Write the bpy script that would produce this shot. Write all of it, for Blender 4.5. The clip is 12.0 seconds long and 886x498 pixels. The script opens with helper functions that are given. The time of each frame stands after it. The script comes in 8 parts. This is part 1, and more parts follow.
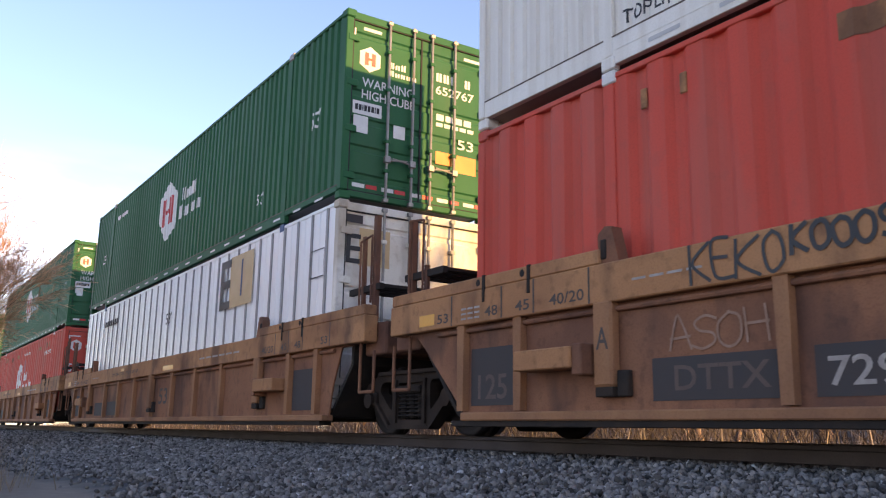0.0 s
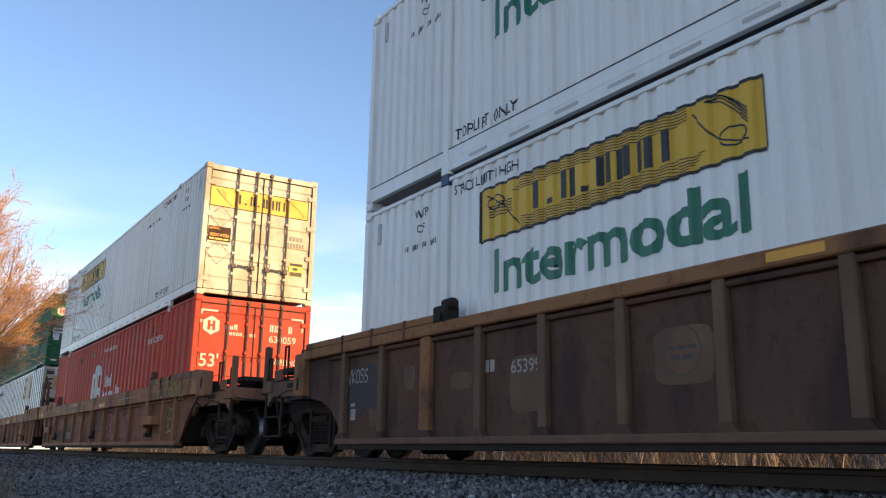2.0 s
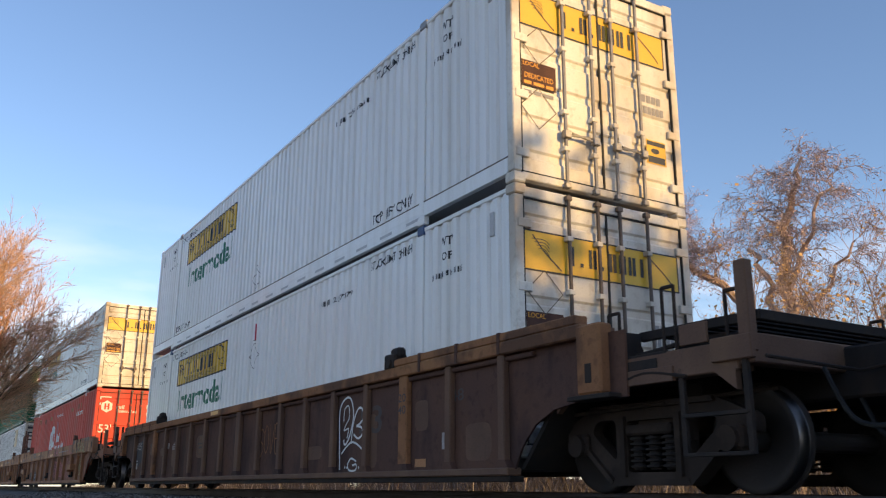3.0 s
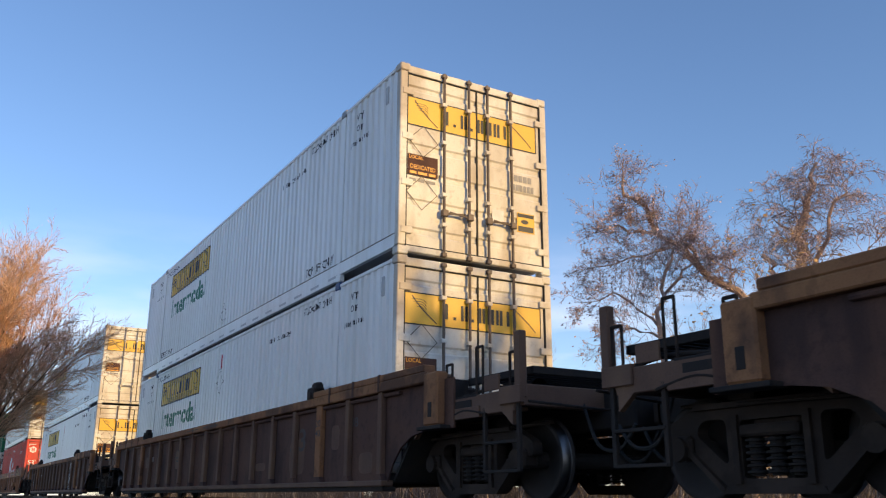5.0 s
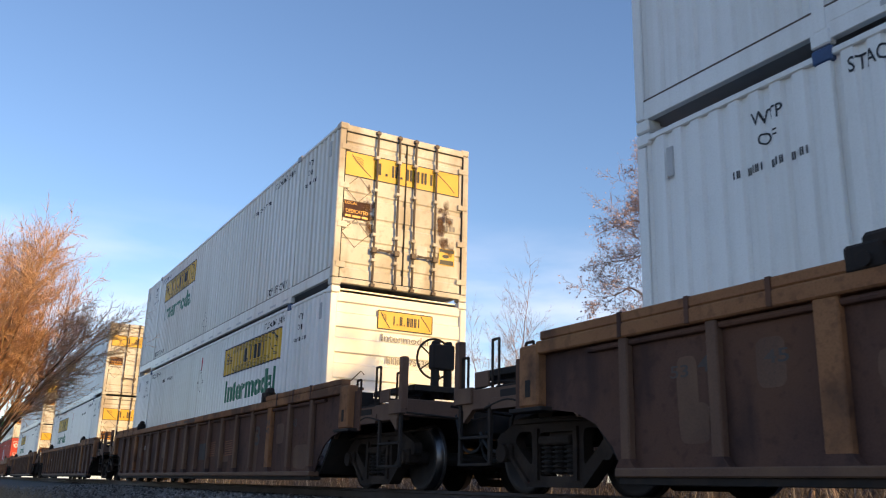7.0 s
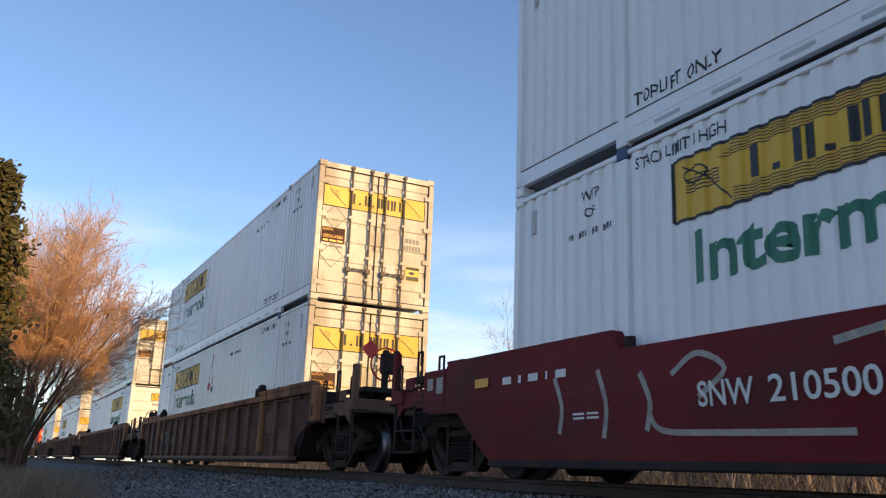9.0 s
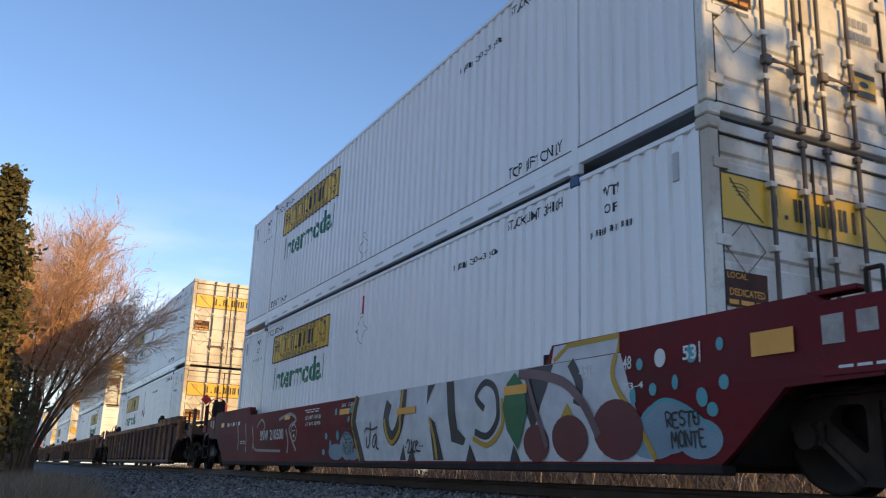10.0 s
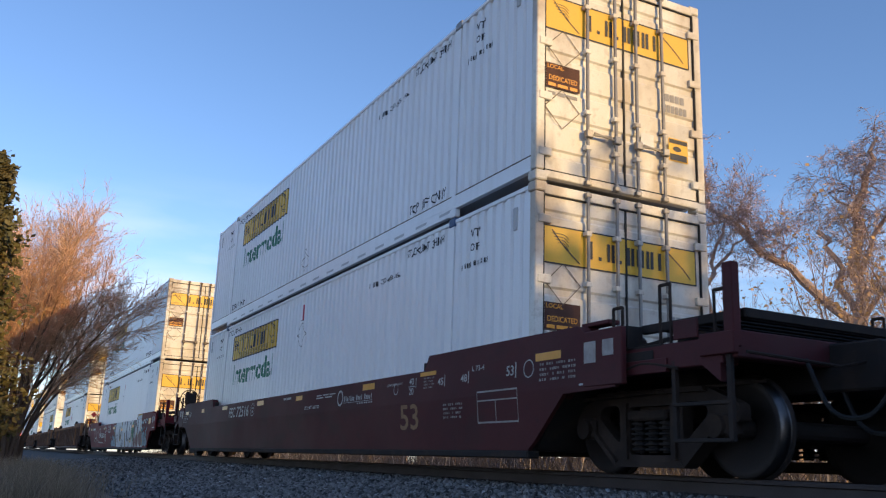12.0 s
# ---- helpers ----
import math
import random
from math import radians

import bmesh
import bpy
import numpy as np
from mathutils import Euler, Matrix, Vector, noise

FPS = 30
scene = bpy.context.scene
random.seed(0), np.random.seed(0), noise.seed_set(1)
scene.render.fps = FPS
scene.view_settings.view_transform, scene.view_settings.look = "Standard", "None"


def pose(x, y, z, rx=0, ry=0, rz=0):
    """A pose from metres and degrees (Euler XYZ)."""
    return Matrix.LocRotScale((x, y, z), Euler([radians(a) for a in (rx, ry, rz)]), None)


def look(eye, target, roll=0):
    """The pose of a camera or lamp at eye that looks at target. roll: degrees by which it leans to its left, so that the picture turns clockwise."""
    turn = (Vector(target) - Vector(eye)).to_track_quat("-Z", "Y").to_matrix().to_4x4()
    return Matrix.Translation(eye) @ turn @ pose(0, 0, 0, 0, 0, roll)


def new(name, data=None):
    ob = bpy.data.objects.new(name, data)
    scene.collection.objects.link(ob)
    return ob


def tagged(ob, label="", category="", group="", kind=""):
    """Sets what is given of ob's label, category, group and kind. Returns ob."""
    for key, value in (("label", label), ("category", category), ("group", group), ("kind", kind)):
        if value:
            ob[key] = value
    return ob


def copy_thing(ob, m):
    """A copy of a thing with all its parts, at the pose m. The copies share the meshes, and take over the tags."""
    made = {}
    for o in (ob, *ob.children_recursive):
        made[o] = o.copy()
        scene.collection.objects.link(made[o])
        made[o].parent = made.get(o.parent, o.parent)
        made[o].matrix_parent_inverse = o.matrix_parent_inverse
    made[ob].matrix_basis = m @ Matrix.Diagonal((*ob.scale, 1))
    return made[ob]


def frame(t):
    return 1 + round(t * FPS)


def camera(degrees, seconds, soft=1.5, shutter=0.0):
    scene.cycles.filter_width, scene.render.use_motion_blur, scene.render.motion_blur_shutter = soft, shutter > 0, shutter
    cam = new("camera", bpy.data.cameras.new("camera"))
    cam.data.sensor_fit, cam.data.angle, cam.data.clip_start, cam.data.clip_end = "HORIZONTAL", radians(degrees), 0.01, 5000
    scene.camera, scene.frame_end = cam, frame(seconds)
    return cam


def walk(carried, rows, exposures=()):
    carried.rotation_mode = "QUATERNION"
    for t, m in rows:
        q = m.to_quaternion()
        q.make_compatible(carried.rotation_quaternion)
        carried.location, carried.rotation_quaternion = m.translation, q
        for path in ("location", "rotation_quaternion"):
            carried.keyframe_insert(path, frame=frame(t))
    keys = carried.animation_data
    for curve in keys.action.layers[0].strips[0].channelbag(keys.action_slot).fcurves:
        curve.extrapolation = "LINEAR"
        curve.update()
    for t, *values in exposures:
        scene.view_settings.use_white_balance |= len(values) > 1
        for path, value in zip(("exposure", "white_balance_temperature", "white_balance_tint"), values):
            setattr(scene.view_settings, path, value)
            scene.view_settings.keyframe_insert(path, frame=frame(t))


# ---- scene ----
# Train runs along +y, z = 0 is the top of rail, the camera stands still beside the track.
cam = camera(54.11, 12.0, 1.15, 0.03)
EYE = 0.04
# seconds, yaw, pitch, roll, metres that the train has gone
ROWS = [
    (0.0, -33.36, 11.93, -1.01, -0.115),
    (0.5, -33.73, 11.83, -1.04, 6.521),
    (1.0, -33.94, 12.01, -1.00, 13.031),
    (1.5, -33.68, 12.33, -0.69, 19.746),
    (2.0, -32.64, 13.44, -1.01, 26.445),
    (2.5, -31.72, 14.84, -0.64, 33.007),
    (2.7, -31.50, 15.16, -0.48, 35.625),
    (4.3, -30.51, 15.78, 0.16, 56.714),
    (4.5, -30.47, 16.01, -0.32, 59.400),
    (5.0, -30.31, 15.94, -0.21, 66.062),
    (5.5, -30.28, 15.92, -0.06, 72.646),
    (6.0, -30.23, 15.95, -0.37, 79.189),
    (6.5, -30.05, 15.85, -0.89, 85.785),
    (7.0, -29.53, 15.39, -1.41, 92.416),
    (7.5, -28.76, 14.79, -1.53, 98.960),
    (7.7, -28.57, 14.68, -1.39, 101.544),
    (9.3, -26.88, 14.43, -2.01, 122.802),
    (9.5, -26.80, 14.46, -1.64, 125.363),
    (10.0, -26.91, 14.67, -2.03, 131.908),
    (10.5, -26.84, 14.51, -1.73, 138.547),
    (11.0, -26.90, 14.46, -1.69, 145.050),
    (11.5, -27.17, 14.20, -1.77, 151.585),
    (11.7, -27.46, 14.26, -2.51, 154.149),
    (12.0, -27.58, 13.88, -2.04, 158.139),
]
walk(cam, [(t, pose(0, 0, EYE, 90 + pitch, roll, yaw)) for t, yaw, pitch, roll, s in ROWS], [
    (0, 1.58, 7350, 29), (1, 1.52, 7250, 28), (1.5, 1.22, 6800, 16), (2.5, 0.80, 6600, 17), (4.3, 0.80, 6350, 19), (5.0, 0.58, 6000, 17), (5.5, 0.54, 6250, 18), (6.5, 0.72, 6250, 18), (7.5, 0.60, 6350, 17), (9.3, 0.66, 6250, 17), (11, 0.56, 6050, 17), (11.5, 0.62, 6050, 18), (12, 0.62, 5800, 18)])

XC = 6.499      # middle of the track
NEAR = 5.204    # near side of the containers
CL, CW, CH = 16.154, 2.591, 2.896
DECK = 0.335    # underside of the lower container
# far end of each stack at the start
STACKS = dict(s0=26.91, sm1=46.73, s1=7.43, s2=-16.26, s3=-39.76, s4=-63.19, s5=-86.72, s6=-110.42, s7=-134.07)

# ---- sky and sun ----
SUN_AZ, SUN_EL = 20.0, 14.0      # degrees from -y towards +x, and above the horizon
world = bpy.data.worlds.new("sky")
scene.world = world
world.use_nodes = True
wn, wl = world.node_tree.nodes, world.node_tree.links
wn.clear()
sky = wn.new("ShaderNodeTexSky")
sky.sky_type, sky.sun_disc = "NISHITA", False
sky.sun_elevation, sky.sun_rotation = radians(SUN_EL), radians(180 - SUN_AZ)
sky.air_density, sky.dust_density, sky.ozone_density = 1.0, 0.25, 2.6
sky_bg = wn.new("ShaderNodeBackground")
sky_bg.inputs["Strength"].default_value = 0.132
world_out = wn.new("ShaderNodeOutputWorld")
# a low bank of thin cloud far down the line
wco = wn.new("ShaderNodeTexCoord")
wmap = wn.new("ShaderNodeMapping")
wmap.inputs["Scale"].default_value = (2.2, 2.2, 9.0)
wno = wn.new("ShaderNodeTexNoise")
wno.inputs["Scale"].default_value, wno.inputs["Detail"].default_value = 2.2, 6.0
wra = wn.new("ShaderNodeValToRGB")
wra.color_ramp.elements[0].position, wra.color_ramp.elements[1].position = 0.44, 0.72
wsep = wn.new("ShaderNodeSeparateXYZ")
# haze that pales the sky all round the horizon
whz = wn.new("ShaderNodeMapRange")
whz.interpolation_type = "SMOOTHSTEP"
whz.inputs["From Min"].default_value, whz.inputs["From Max"].default_value = 0.32, -0.05
whz.inputs["To Max"].default_value = 0.17
wmh = wn.new("ShaderNodeMixRGB")
wmh.inputs["Color2"].default_value = (5.1, 5.1, 5.1, 1)
whi = wn.new("ShaderNodeMapRange")
whi.inputs["From Min"].default_value, whi.inputs["From Max"].default_value = 0.30, 0.10
wmul = wn.new("ShaderNodeMath")
wmul.operation = "MULTIPLY"
wmix = wn.new("ShaderNodeMixRGB")
wmix.inputs["Color2"].default_value = (5.6, 5.7, 5.9, 1)
wl.new(wco.outputs["Generated"], wmap.inputs["Vector"])
wl.new(wmap.outputs["Vector"], wno.inputs["Vector"])
wl.new(wno.outputs["Fac"], wra.inputs["Fac"])
wl.new(wco.outputs["Generated"], wsep.inputs["Vector"])
wl.new(wsep.outputs["Z"], whi.inputs["Value"])
wl.new(wra.outputs["Color"], wmul.inputs[0])
wl.new(whi.outputs["Result"], wmul.inputs[1])
wl.new(wmul.outputs[0], wmix.inputs["Fac"])
wl.new(wsep.outputs["Z"], whz.inputs["Value"])
wl.new(whz.outputs["Result"], wmh.inputs["Fac"])
wl.new(sky.outputs["Color"], wmh.inputs["Color1"])
wl.new(wmh.outputs["Color"], wmix.inputs["Color1"])
wl.new(wmix.outputs["Color"], sky_bg.inputs["Color"])
wl.new(sky_bg.outputs["Background"], world_out.inputs["Surface"])

sun_data = bpy.data.lights.new("sun", "SUN")
sun_data.energy, sun_data.angle, sun_data.color = 2.9, radians(0.6), (1.0, 0.64, 0.20)
sun = new("sun", sun_data)
to_sun = Vector((math.sin(radians(SUN_AZ)), -math.cos(radians(SUN_AZ)), math.tan(radians(SUN_EL))))
sun.matrix_basis = look(to_sun * 100, (0, 0, 0))


# ---- materials ----
def material(name, base, second=None, rough=0.6, metal=0.0, scale=3.0, amount=0.5, stretch=(1, 1, 1), bump=0.15,
             fine=60.0, dirt=None, dirt_amount=0.3, dirt_scale=1.2, dirt_stretch=(1, 1, 0.25), island=0.0, spec=0.4, grime=None):
    """Base colour varied to second at two scales, with dirt in streaks and fine relief."""
    m = bpy.data.materials.new(name)
    m.use_nodes = True
    nodes, links = m.node_tree.nodes, m.node_tree.links
    b = nodes["Principled BSDF"]
    b.inputs["Roughness"].default_value, b.inputs["Metallic"].default_value = rough, metal
    b.inputs["Specular IOR Level"].default_value = spec
    co = nodes.new("ShaderNodeTexCoord")
    second = second or tuple(c * 0.75 for c in base)

    def mapped(stretching):
        mp = nodes.new("ShaderNodeMapping")
        mp.inputs["Scale"].default_value = stretching
        links.new(co.outputs["Object"], mp.inputs["Vector"])
        return mp.outputs["Vector"]

    def noisy(vec, s, detail=5.0):
        n = nodes.new("ShaderNodeTexNoise")
        n.inputs["Scale"].default_value, n.inputs["Detail"].default_value = s, detail
        links.new(vec, n.inputs["Vector"])
        return n.outputs["Fac"]

    def ramp(fac, lo, hi):
        r = nodes.new("ShaderNodeMapRange")
        r.inputs["From Min"].default_value, r.inputs["From Max"].default_value = lo, hi
        links.new(fac, r.inputs["Value"])
        return r.outputs["Result"]

    def mixed(fac, c1, c2, gain=1.0):
        x = nodes.new("ShaderNodeMixRGB")
        if gain != 1.0:
            g = nodes.new("ShaderNodeMath")
            g.operation, g.use_clamp = "MULTIPLY", True
            g.inputs[1].default_value = gain
            links.new(fac, g.inputs[0])
            fac = g.outputs[0]
        links.new(fac, x.inputs["Fac"])
        for c, sock in ((c1, x.inputs["Color1"]), (c2, x.inputs["Color2"])):
            if isinstance(c, tuple):
                sock.default_value = (*c, 1)
            else:
                links.new(c, sock)
        return x.outputs["Color"]

    big = noisy(mapped(stretch), scale)
    small = noisy(mapped((1, 1, 1)), fine, 3.0)
    col = mixed(ramp(big, 0.35, 0.68), tuple(base), tuple(second), amount)
    col = mixed(ramp(small, 0.45, 0.75), col, tuple(c * (0.6 if bump > 0.055 else 0.85) for c in second), 0.35)
    if dirt:
        col = mixed(ramp(noisy(mapped(dirt_stretch), dirt_scale, 7.0), 0.46, 0.75), col, tuple(dirt), dirt_amount)
    if grime:
        # (colour, amount, scale, stretch): ragged blotches and runs with sharp edges
        gc, ga, gs, gst = grime
        col = mixed(ramp(noisy(mapped(gst), gs, 12.0), 0.50, 0.60), col, tuple(gc), ga)
        col = mixed(ramp(noisy(mapped((1, 1, 1)), gs * 6.3, 10.0), 0.56, 0.66), col, tuple(c * 0.7 for c in gc), ga * 0.4)
    if island:
        geo = nodes.new("ShaderNodeNewGeometry")
        hsv = nodes.new("ShaderNodeHueSaturation")
        mr = nodes.new("ShaderNodeMapRange")
        mr.inputs["To Min"].default_value, mr.inputs["To Max"].default_value = 1 - island, 1 + island
        links.new(geo.outputs["Random Per Island"], mr.inputs["Value"])
        links.new(mr.outputs["Result"], hsv.inputs["Value"])
        links.new(col, hsv.inputs["Color"])
        col = hsv.outputs["Color"]
    links.new(col, b.inputs["Base Color"])
    rr = nodes.new("ShaderNodeMapRange")
    rr.inputs["To Min"].default_value, rr.inputs["To Max"].default_value = max(0.05, rough - 0.12), min(1, rough + 0.15)
    links.new(big, rr.inputs["Value"])
    links.new(rr.outputs["Result"], b.inputs["Roughness"])
    if bump:
        bp = nodes.new("ShaderNodeBump")
        bp.inputs["Strength"].default_value, bp.inputs["Distance"].default_value = bump, 0.01
        links.new(small, bp.inputs["Height"])
        links.new(bp.outputs["Normal"], b.inputs["Normal"])
    return m


M = {}
M["white"] = material("white_paint", spec=0.5, base=(0.86, 0.86, 0.84), second=(0.79, 0.79, 0.75), rough=0.34, scale=0.6, stretch=(1, 1, 0.3), bump=0.04,
                      dirt=(0.55, 0.52, 0.44), dirt_amount=0.3, dirt_scale=2.0, dirt_stretch=(1, 3, 0.08), grime=((0.55, 0.5, 0.42), 0.10, 0.7, (1, 3, 0.10)))
M["white_new"] = material("fresh_white_paint", spec=0.5, base=(0.86, 0.86, 0.86), second=(0.80, 0.81, 0.81), rough=0.34, scale=0.6, stretch=(1, 1, 0.3), bump=0.03,
                          dirt=(0.5, 0.47, 0.42), dirt_amount=0.15, dirt_scale=2.0, dirt_stretch=(1, 3, 0.12))
M["white_old"] = material("old_white_paint", spec=0.5, base=(0.80, 0.78, 0.72), second=(0.70, 0.67, 0.58), rough=0.34, scale=0.8, stretch=(1, 1, 0.25), bump=0.05,
                          dirt=(0.50, 0.43, 0.32), dirt_amount=0.45, dirt_scale=2.4, dirt_stretch=(1, 3, 0.08), grime=((0.45, 0.37, 0.28), 0.14, 0.7, (1, 3, 0.10)))
M["door_white"] = material("door_white_paint", spec=0.15, base=(0.77, 0.75, 0.69), second=(0.64, 0.60, 0.50), rough=0.45, scale=1.3, stretch=(1, 1, 0.5), bump=0.05,
                           dirt=(0.30, 0.20, 0.12), dirt_amount=0.6, dirt_scale=1.4, dirt_stretch=(1, 1, 0.45), grime=((0.36, 0.27, 0.18), 0.5, 1.6, (1, 1, 0.35)))
M["red"] = material("red_paint", spec=0.15, base=(0.66, 0.092, 0.062), second=(0.55, 0.075, 0.052), rough=0.6, scale=0.8, stretch=(1, 1, 0.3), bump=0.05,
                    dirt=(0.36, 0.09, 0.065), dirt_amount=0.5, dirt_scale=2.0, dirt_stretch=(1, 3, 0.15), grime=((0.44, 0.14, 0.11), 0.35, 0.9, (1, 2.2, 0.3)))
M["green"] = material("green_paint", spec=0.15, base=(0.020, 0.125, 0.055), second=(0.016, 0.10, 0.045), rough=0.55, scale=0.8, stretch=(1, 1, 0.3), bump=0.04,
                      dirt=(0.07, 0.13, 0.09), dirt_amount=0.4, dirt_scale=2.0, dirt_stretch=(1, 3, 0.15))
M["tan"] = material("weathered_tan_paint", spec=0.15, base=(0.48, 0.235, 0.112), second=(0.38, 0.175, 0.085), rough=0.75, scale=1.1, bump=0.2,
                    dirt=(0.20, 0.085, 0.05), dirt_amount=0.8, dirt_scale=1.3, dirt_stretch=(1, 0.6, 1), grime=((0.10, 0.055, 0.042), 0.65, 1.4, (1, 1, 0.5)))
M["tan_post"] = material("sooty_tan_post", spec=0.15, base=(0.38, 0.185, 0.095), second=(0.29, 0.13, 0.07), rough=0.75, scale=1.5, bump=0.2,
                         dirt=(0.14, 0.07, 0.05), dirt_amount=0.8, dirt_scale=1.6, dirt_stretch=(1, 1, 0.6))
M["tan_web"] = material("sooty_tan_panel", spec=0.15, base=(0.32, 0.145, 0.082), second=(0.23, 0.10, 0.06), rough=0.8, scale=1.3, bump=0.2,
                        dirt=(0.115, 0.058, 0.046), dirt_amount=0.9, dirt_scale=1.1, dirt_stretch=(1, 0.8, 0.8), grime=((0.085, 0.05, 0.042), 0.6, 1.7, (1, 1, 0.35)))
M["brown"] = material("rusty_brown_paint", spec=0.15, base=(0.33, 0.155, 0.072), second=(0.22, 0.095, 0.05), rough=0.8, scale=1.4, bump=0.25,
                      dirt=(0.36, 0.175, 0.075), dirt_amount=0.65, dirt_scale=1.6, dirt_stretch=(1, 0.5, 1), grime=((0.055, 0.034, 0.03), 0.7, 1.5, (1, 0.8, 0.6)))
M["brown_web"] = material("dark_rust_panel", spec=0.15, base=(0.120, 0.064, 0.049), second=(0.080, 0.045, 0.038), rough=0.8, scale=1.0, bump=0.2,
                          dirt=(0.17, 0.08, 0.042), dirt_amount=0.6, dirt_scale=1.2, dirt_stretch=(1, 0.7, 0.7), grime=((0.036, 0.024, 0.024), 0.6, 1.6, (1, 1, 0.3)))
M["maroon"] = material("maroon_paint", (0.17, 0.016, 0.020), (0.12, 0.013, 0.017), 0.65, spec=0.15, scale=0.8, bump=0.06,
                       dirt=(0.08, 0.03, 0.03), dirt_amount=0.5, dirt_scale=1.3, dirt_stretch=(1, 0.5, 0.6), grime=((0.055, 0.03, 0.028), 0.45, 1.2, (1, 0.5, 1.2)))
M["oxblood"] = material("dark_oxblood_paint", (0.088, 0.020, 0.022), (0.064, 0.016, 0.018), 0.65, spec=0.2, scale=0.8, bump=0.06,
                        dirt=(0.06, 0.03, 0.03), dirt_amount=0.5, dirt_scale=1.3, dirt_stretch=(1, 0.5, 0.6), grime=((0.045, 0.026, 0.024), 0.4, 1.2, (1, 0.5, 1.2)))
M["black"] = material("sooty_black_steel", (0.026, 0.023, 0.022), (0.044, 0.033, 0.028), 0.85, scale=4, bump=0.2, spec=0.2, grime=((0.06, 0.04, 0.03), 0.4, 3, (1, 1, 1)))
M["truck"] = material("dusty_cast_steel", (0.032, 0.023, 0.019), (0.052, 0.036, 0.028), 0.85, scale=5, bump=0.25, spec=0.2, grime=((0.075, 0.052, 0.04), 0.5, 2.5, (1, 1, 1)))
M["wheel"] = material("dark_wheel_steel", (0.032, 0.026, 0.024), (0.05, 0.038, 0.032), 0.8, metal=0.1, scale=6, bump=0.15)
M["tread"] = material("polished_wheel_tread", (0.16, 0.15, 0.15), (0.09, 0.085, 0.08), 0.36, metal=1.0, scale=6, bump=0.02)
M["bar"] = material("galvanised_bar", (0.30, 0.29, 0.28), (0.20, 0.18, 0.16), 0.5, metal=0.6, scale=8, bump=0.1)
M["dark_bar"] = material("grimy_lock_bar", (0.16, 0.13, 0.11), (0.10, 0.07, 0.05), 0.6, metal=0.3, scale=8, bump=0.1)
M["gasket"] = material("black_rubber_gasket", (0.02, 0.02, 0.02), rough=0.7, bump=0.05)
M["yellow"] = material("yellow_film", (0.72, 0.43, 0.02), (0.64, 0.38, 0.03), 0.4, scale=2, bump=0.02)
M["amber"] = material("amber_reflector", (0.75, 0.33, 0.02), (0.65, 0.28, 0.02), 0.35, scale=4, bump=0.02)
M["ink"] = material("dark_ink", (0.022, 0.024, 0.028), rough=0.5, bump=0.0)
M["word_green"] = material("green_letter_film", (0.012, 0.17, 0.10), rough=0.4, bump=0.0)
M["letter_white"] = material("white_letter_film", (0.72, 0.72, 0.70), (0.55, 0.55, 0.53), rough=0.5, scale=6, bump=0.0)
M["faded_white"] = material("faded_white_paint", (0.42, 0.38, 0.35), (0.26, 0.22, 0.20), rough=0.7, scale=9, amount=0.8, bump=0.0)
M["worn_white"] = material("worn_white_stencil", (0.55, 0.53, 0.50), (0.36, 0.34, 0.32), rough=0.6, scale=9, amount=0.8, bump=0.0)
M["faded_ink"] = material("faded_black_paint", (0.07, 0.062, 0.06), (0.12, 0.085, 0.065), rough=0.8, scale=7, amount=0.7, bump=0.0)
M["slate"] = material("dull_blue_black_patch", (0.050, 0.046, 0.048), (0.075, 0.058, 0.054), rough=0.8, scale=4, bump=0.05)
M["pink"] = material("pink_spray_paint", (0.52, 0.15, 0.15), (0.38, 0.11, 0.11), rough=0.7, scale=6, bump=0.0)
M["lime"] = material("pale_yellow_spray_paint", (0.38, 0.33, 0.12), (0.24, 0.20, 0.09), rough=0.7, scale=6, bump=0.0)
M["cyan"] = material("teal_spray_paint", (0.10, 0.36, 0.40), (0.08, 0.26, 0.30), rough=0.6, scale=3, bump=0.0)
M["cloudy"] = material("grey_blue_spray_paint", (0.22, 0.32, 0.38), (0.16, 0.22, 0.28), rough=0.6, scale=3, bump=0.0)
M["spray_white"] = material("white_spray_paint", (0.62, 0.62, 0.62), (0.46, 0.46, 0.48), rough=0.6, scale=4, amount=0.8, bump=0.0)
M["spray_gold"] = material("mustard_spray_paint", (0.50, 0.30, 0.03), (0.40, 0.24, 0.03), rough=0.6, scale=3, bump=0.0)
M["leaf_green"] = material("bottle_green_spray_paint", (0.03, 0.12, 0.05), (0.05, 0.2, 0.08), rough=0.6, scale=3, bump=0.0)
M["cherry"] = material("cherry_spray_paint", (0.10, 0.010, 0.016), (0.16, 0.025, 0.028), rough=0.5, scale=3, bump=0.0)
M["signal_red"] = material("red_film", (0.60, 0.035, 0.035), rough=0.4, bump=0.0)
M["crimson"] = material("crimson_film", (0.50, 0.025, 0.065), rough=0.4, bump=0.0)
M["navy"] = material("navy_film", (0.02, 0.03, 0.10), rough=0.4, bump=0.0)
M["blue"] = material("blue_corner_plate", (0.03, 0.08, 0.20), (0.05, 0.06, 0.10), rough=0.5, bump=0.1)
M["orange"] = material("orange_film", (0.75, 0.22, 0.02), rough=0.4, bump=0.0)
M["grey_post"] = material("grey_aluminium_post", (0.26, 0.255, 0.26), (0.22, 0.21, 0.21), rough=0.45, bump=0.05)
M["soot"] = material("scorch_soot", (0.10, 0.055, 0.032), (0.20, 0.12, 0.07), rough=0.9, scale=5, bump=0.0)
M["rail"] = material("rusty_rail_steel", (0.075, 0.058, 0.054), (0.055, 0.044, 0.041), 0.75, metal=0.2, scale=3, bump=0.15)
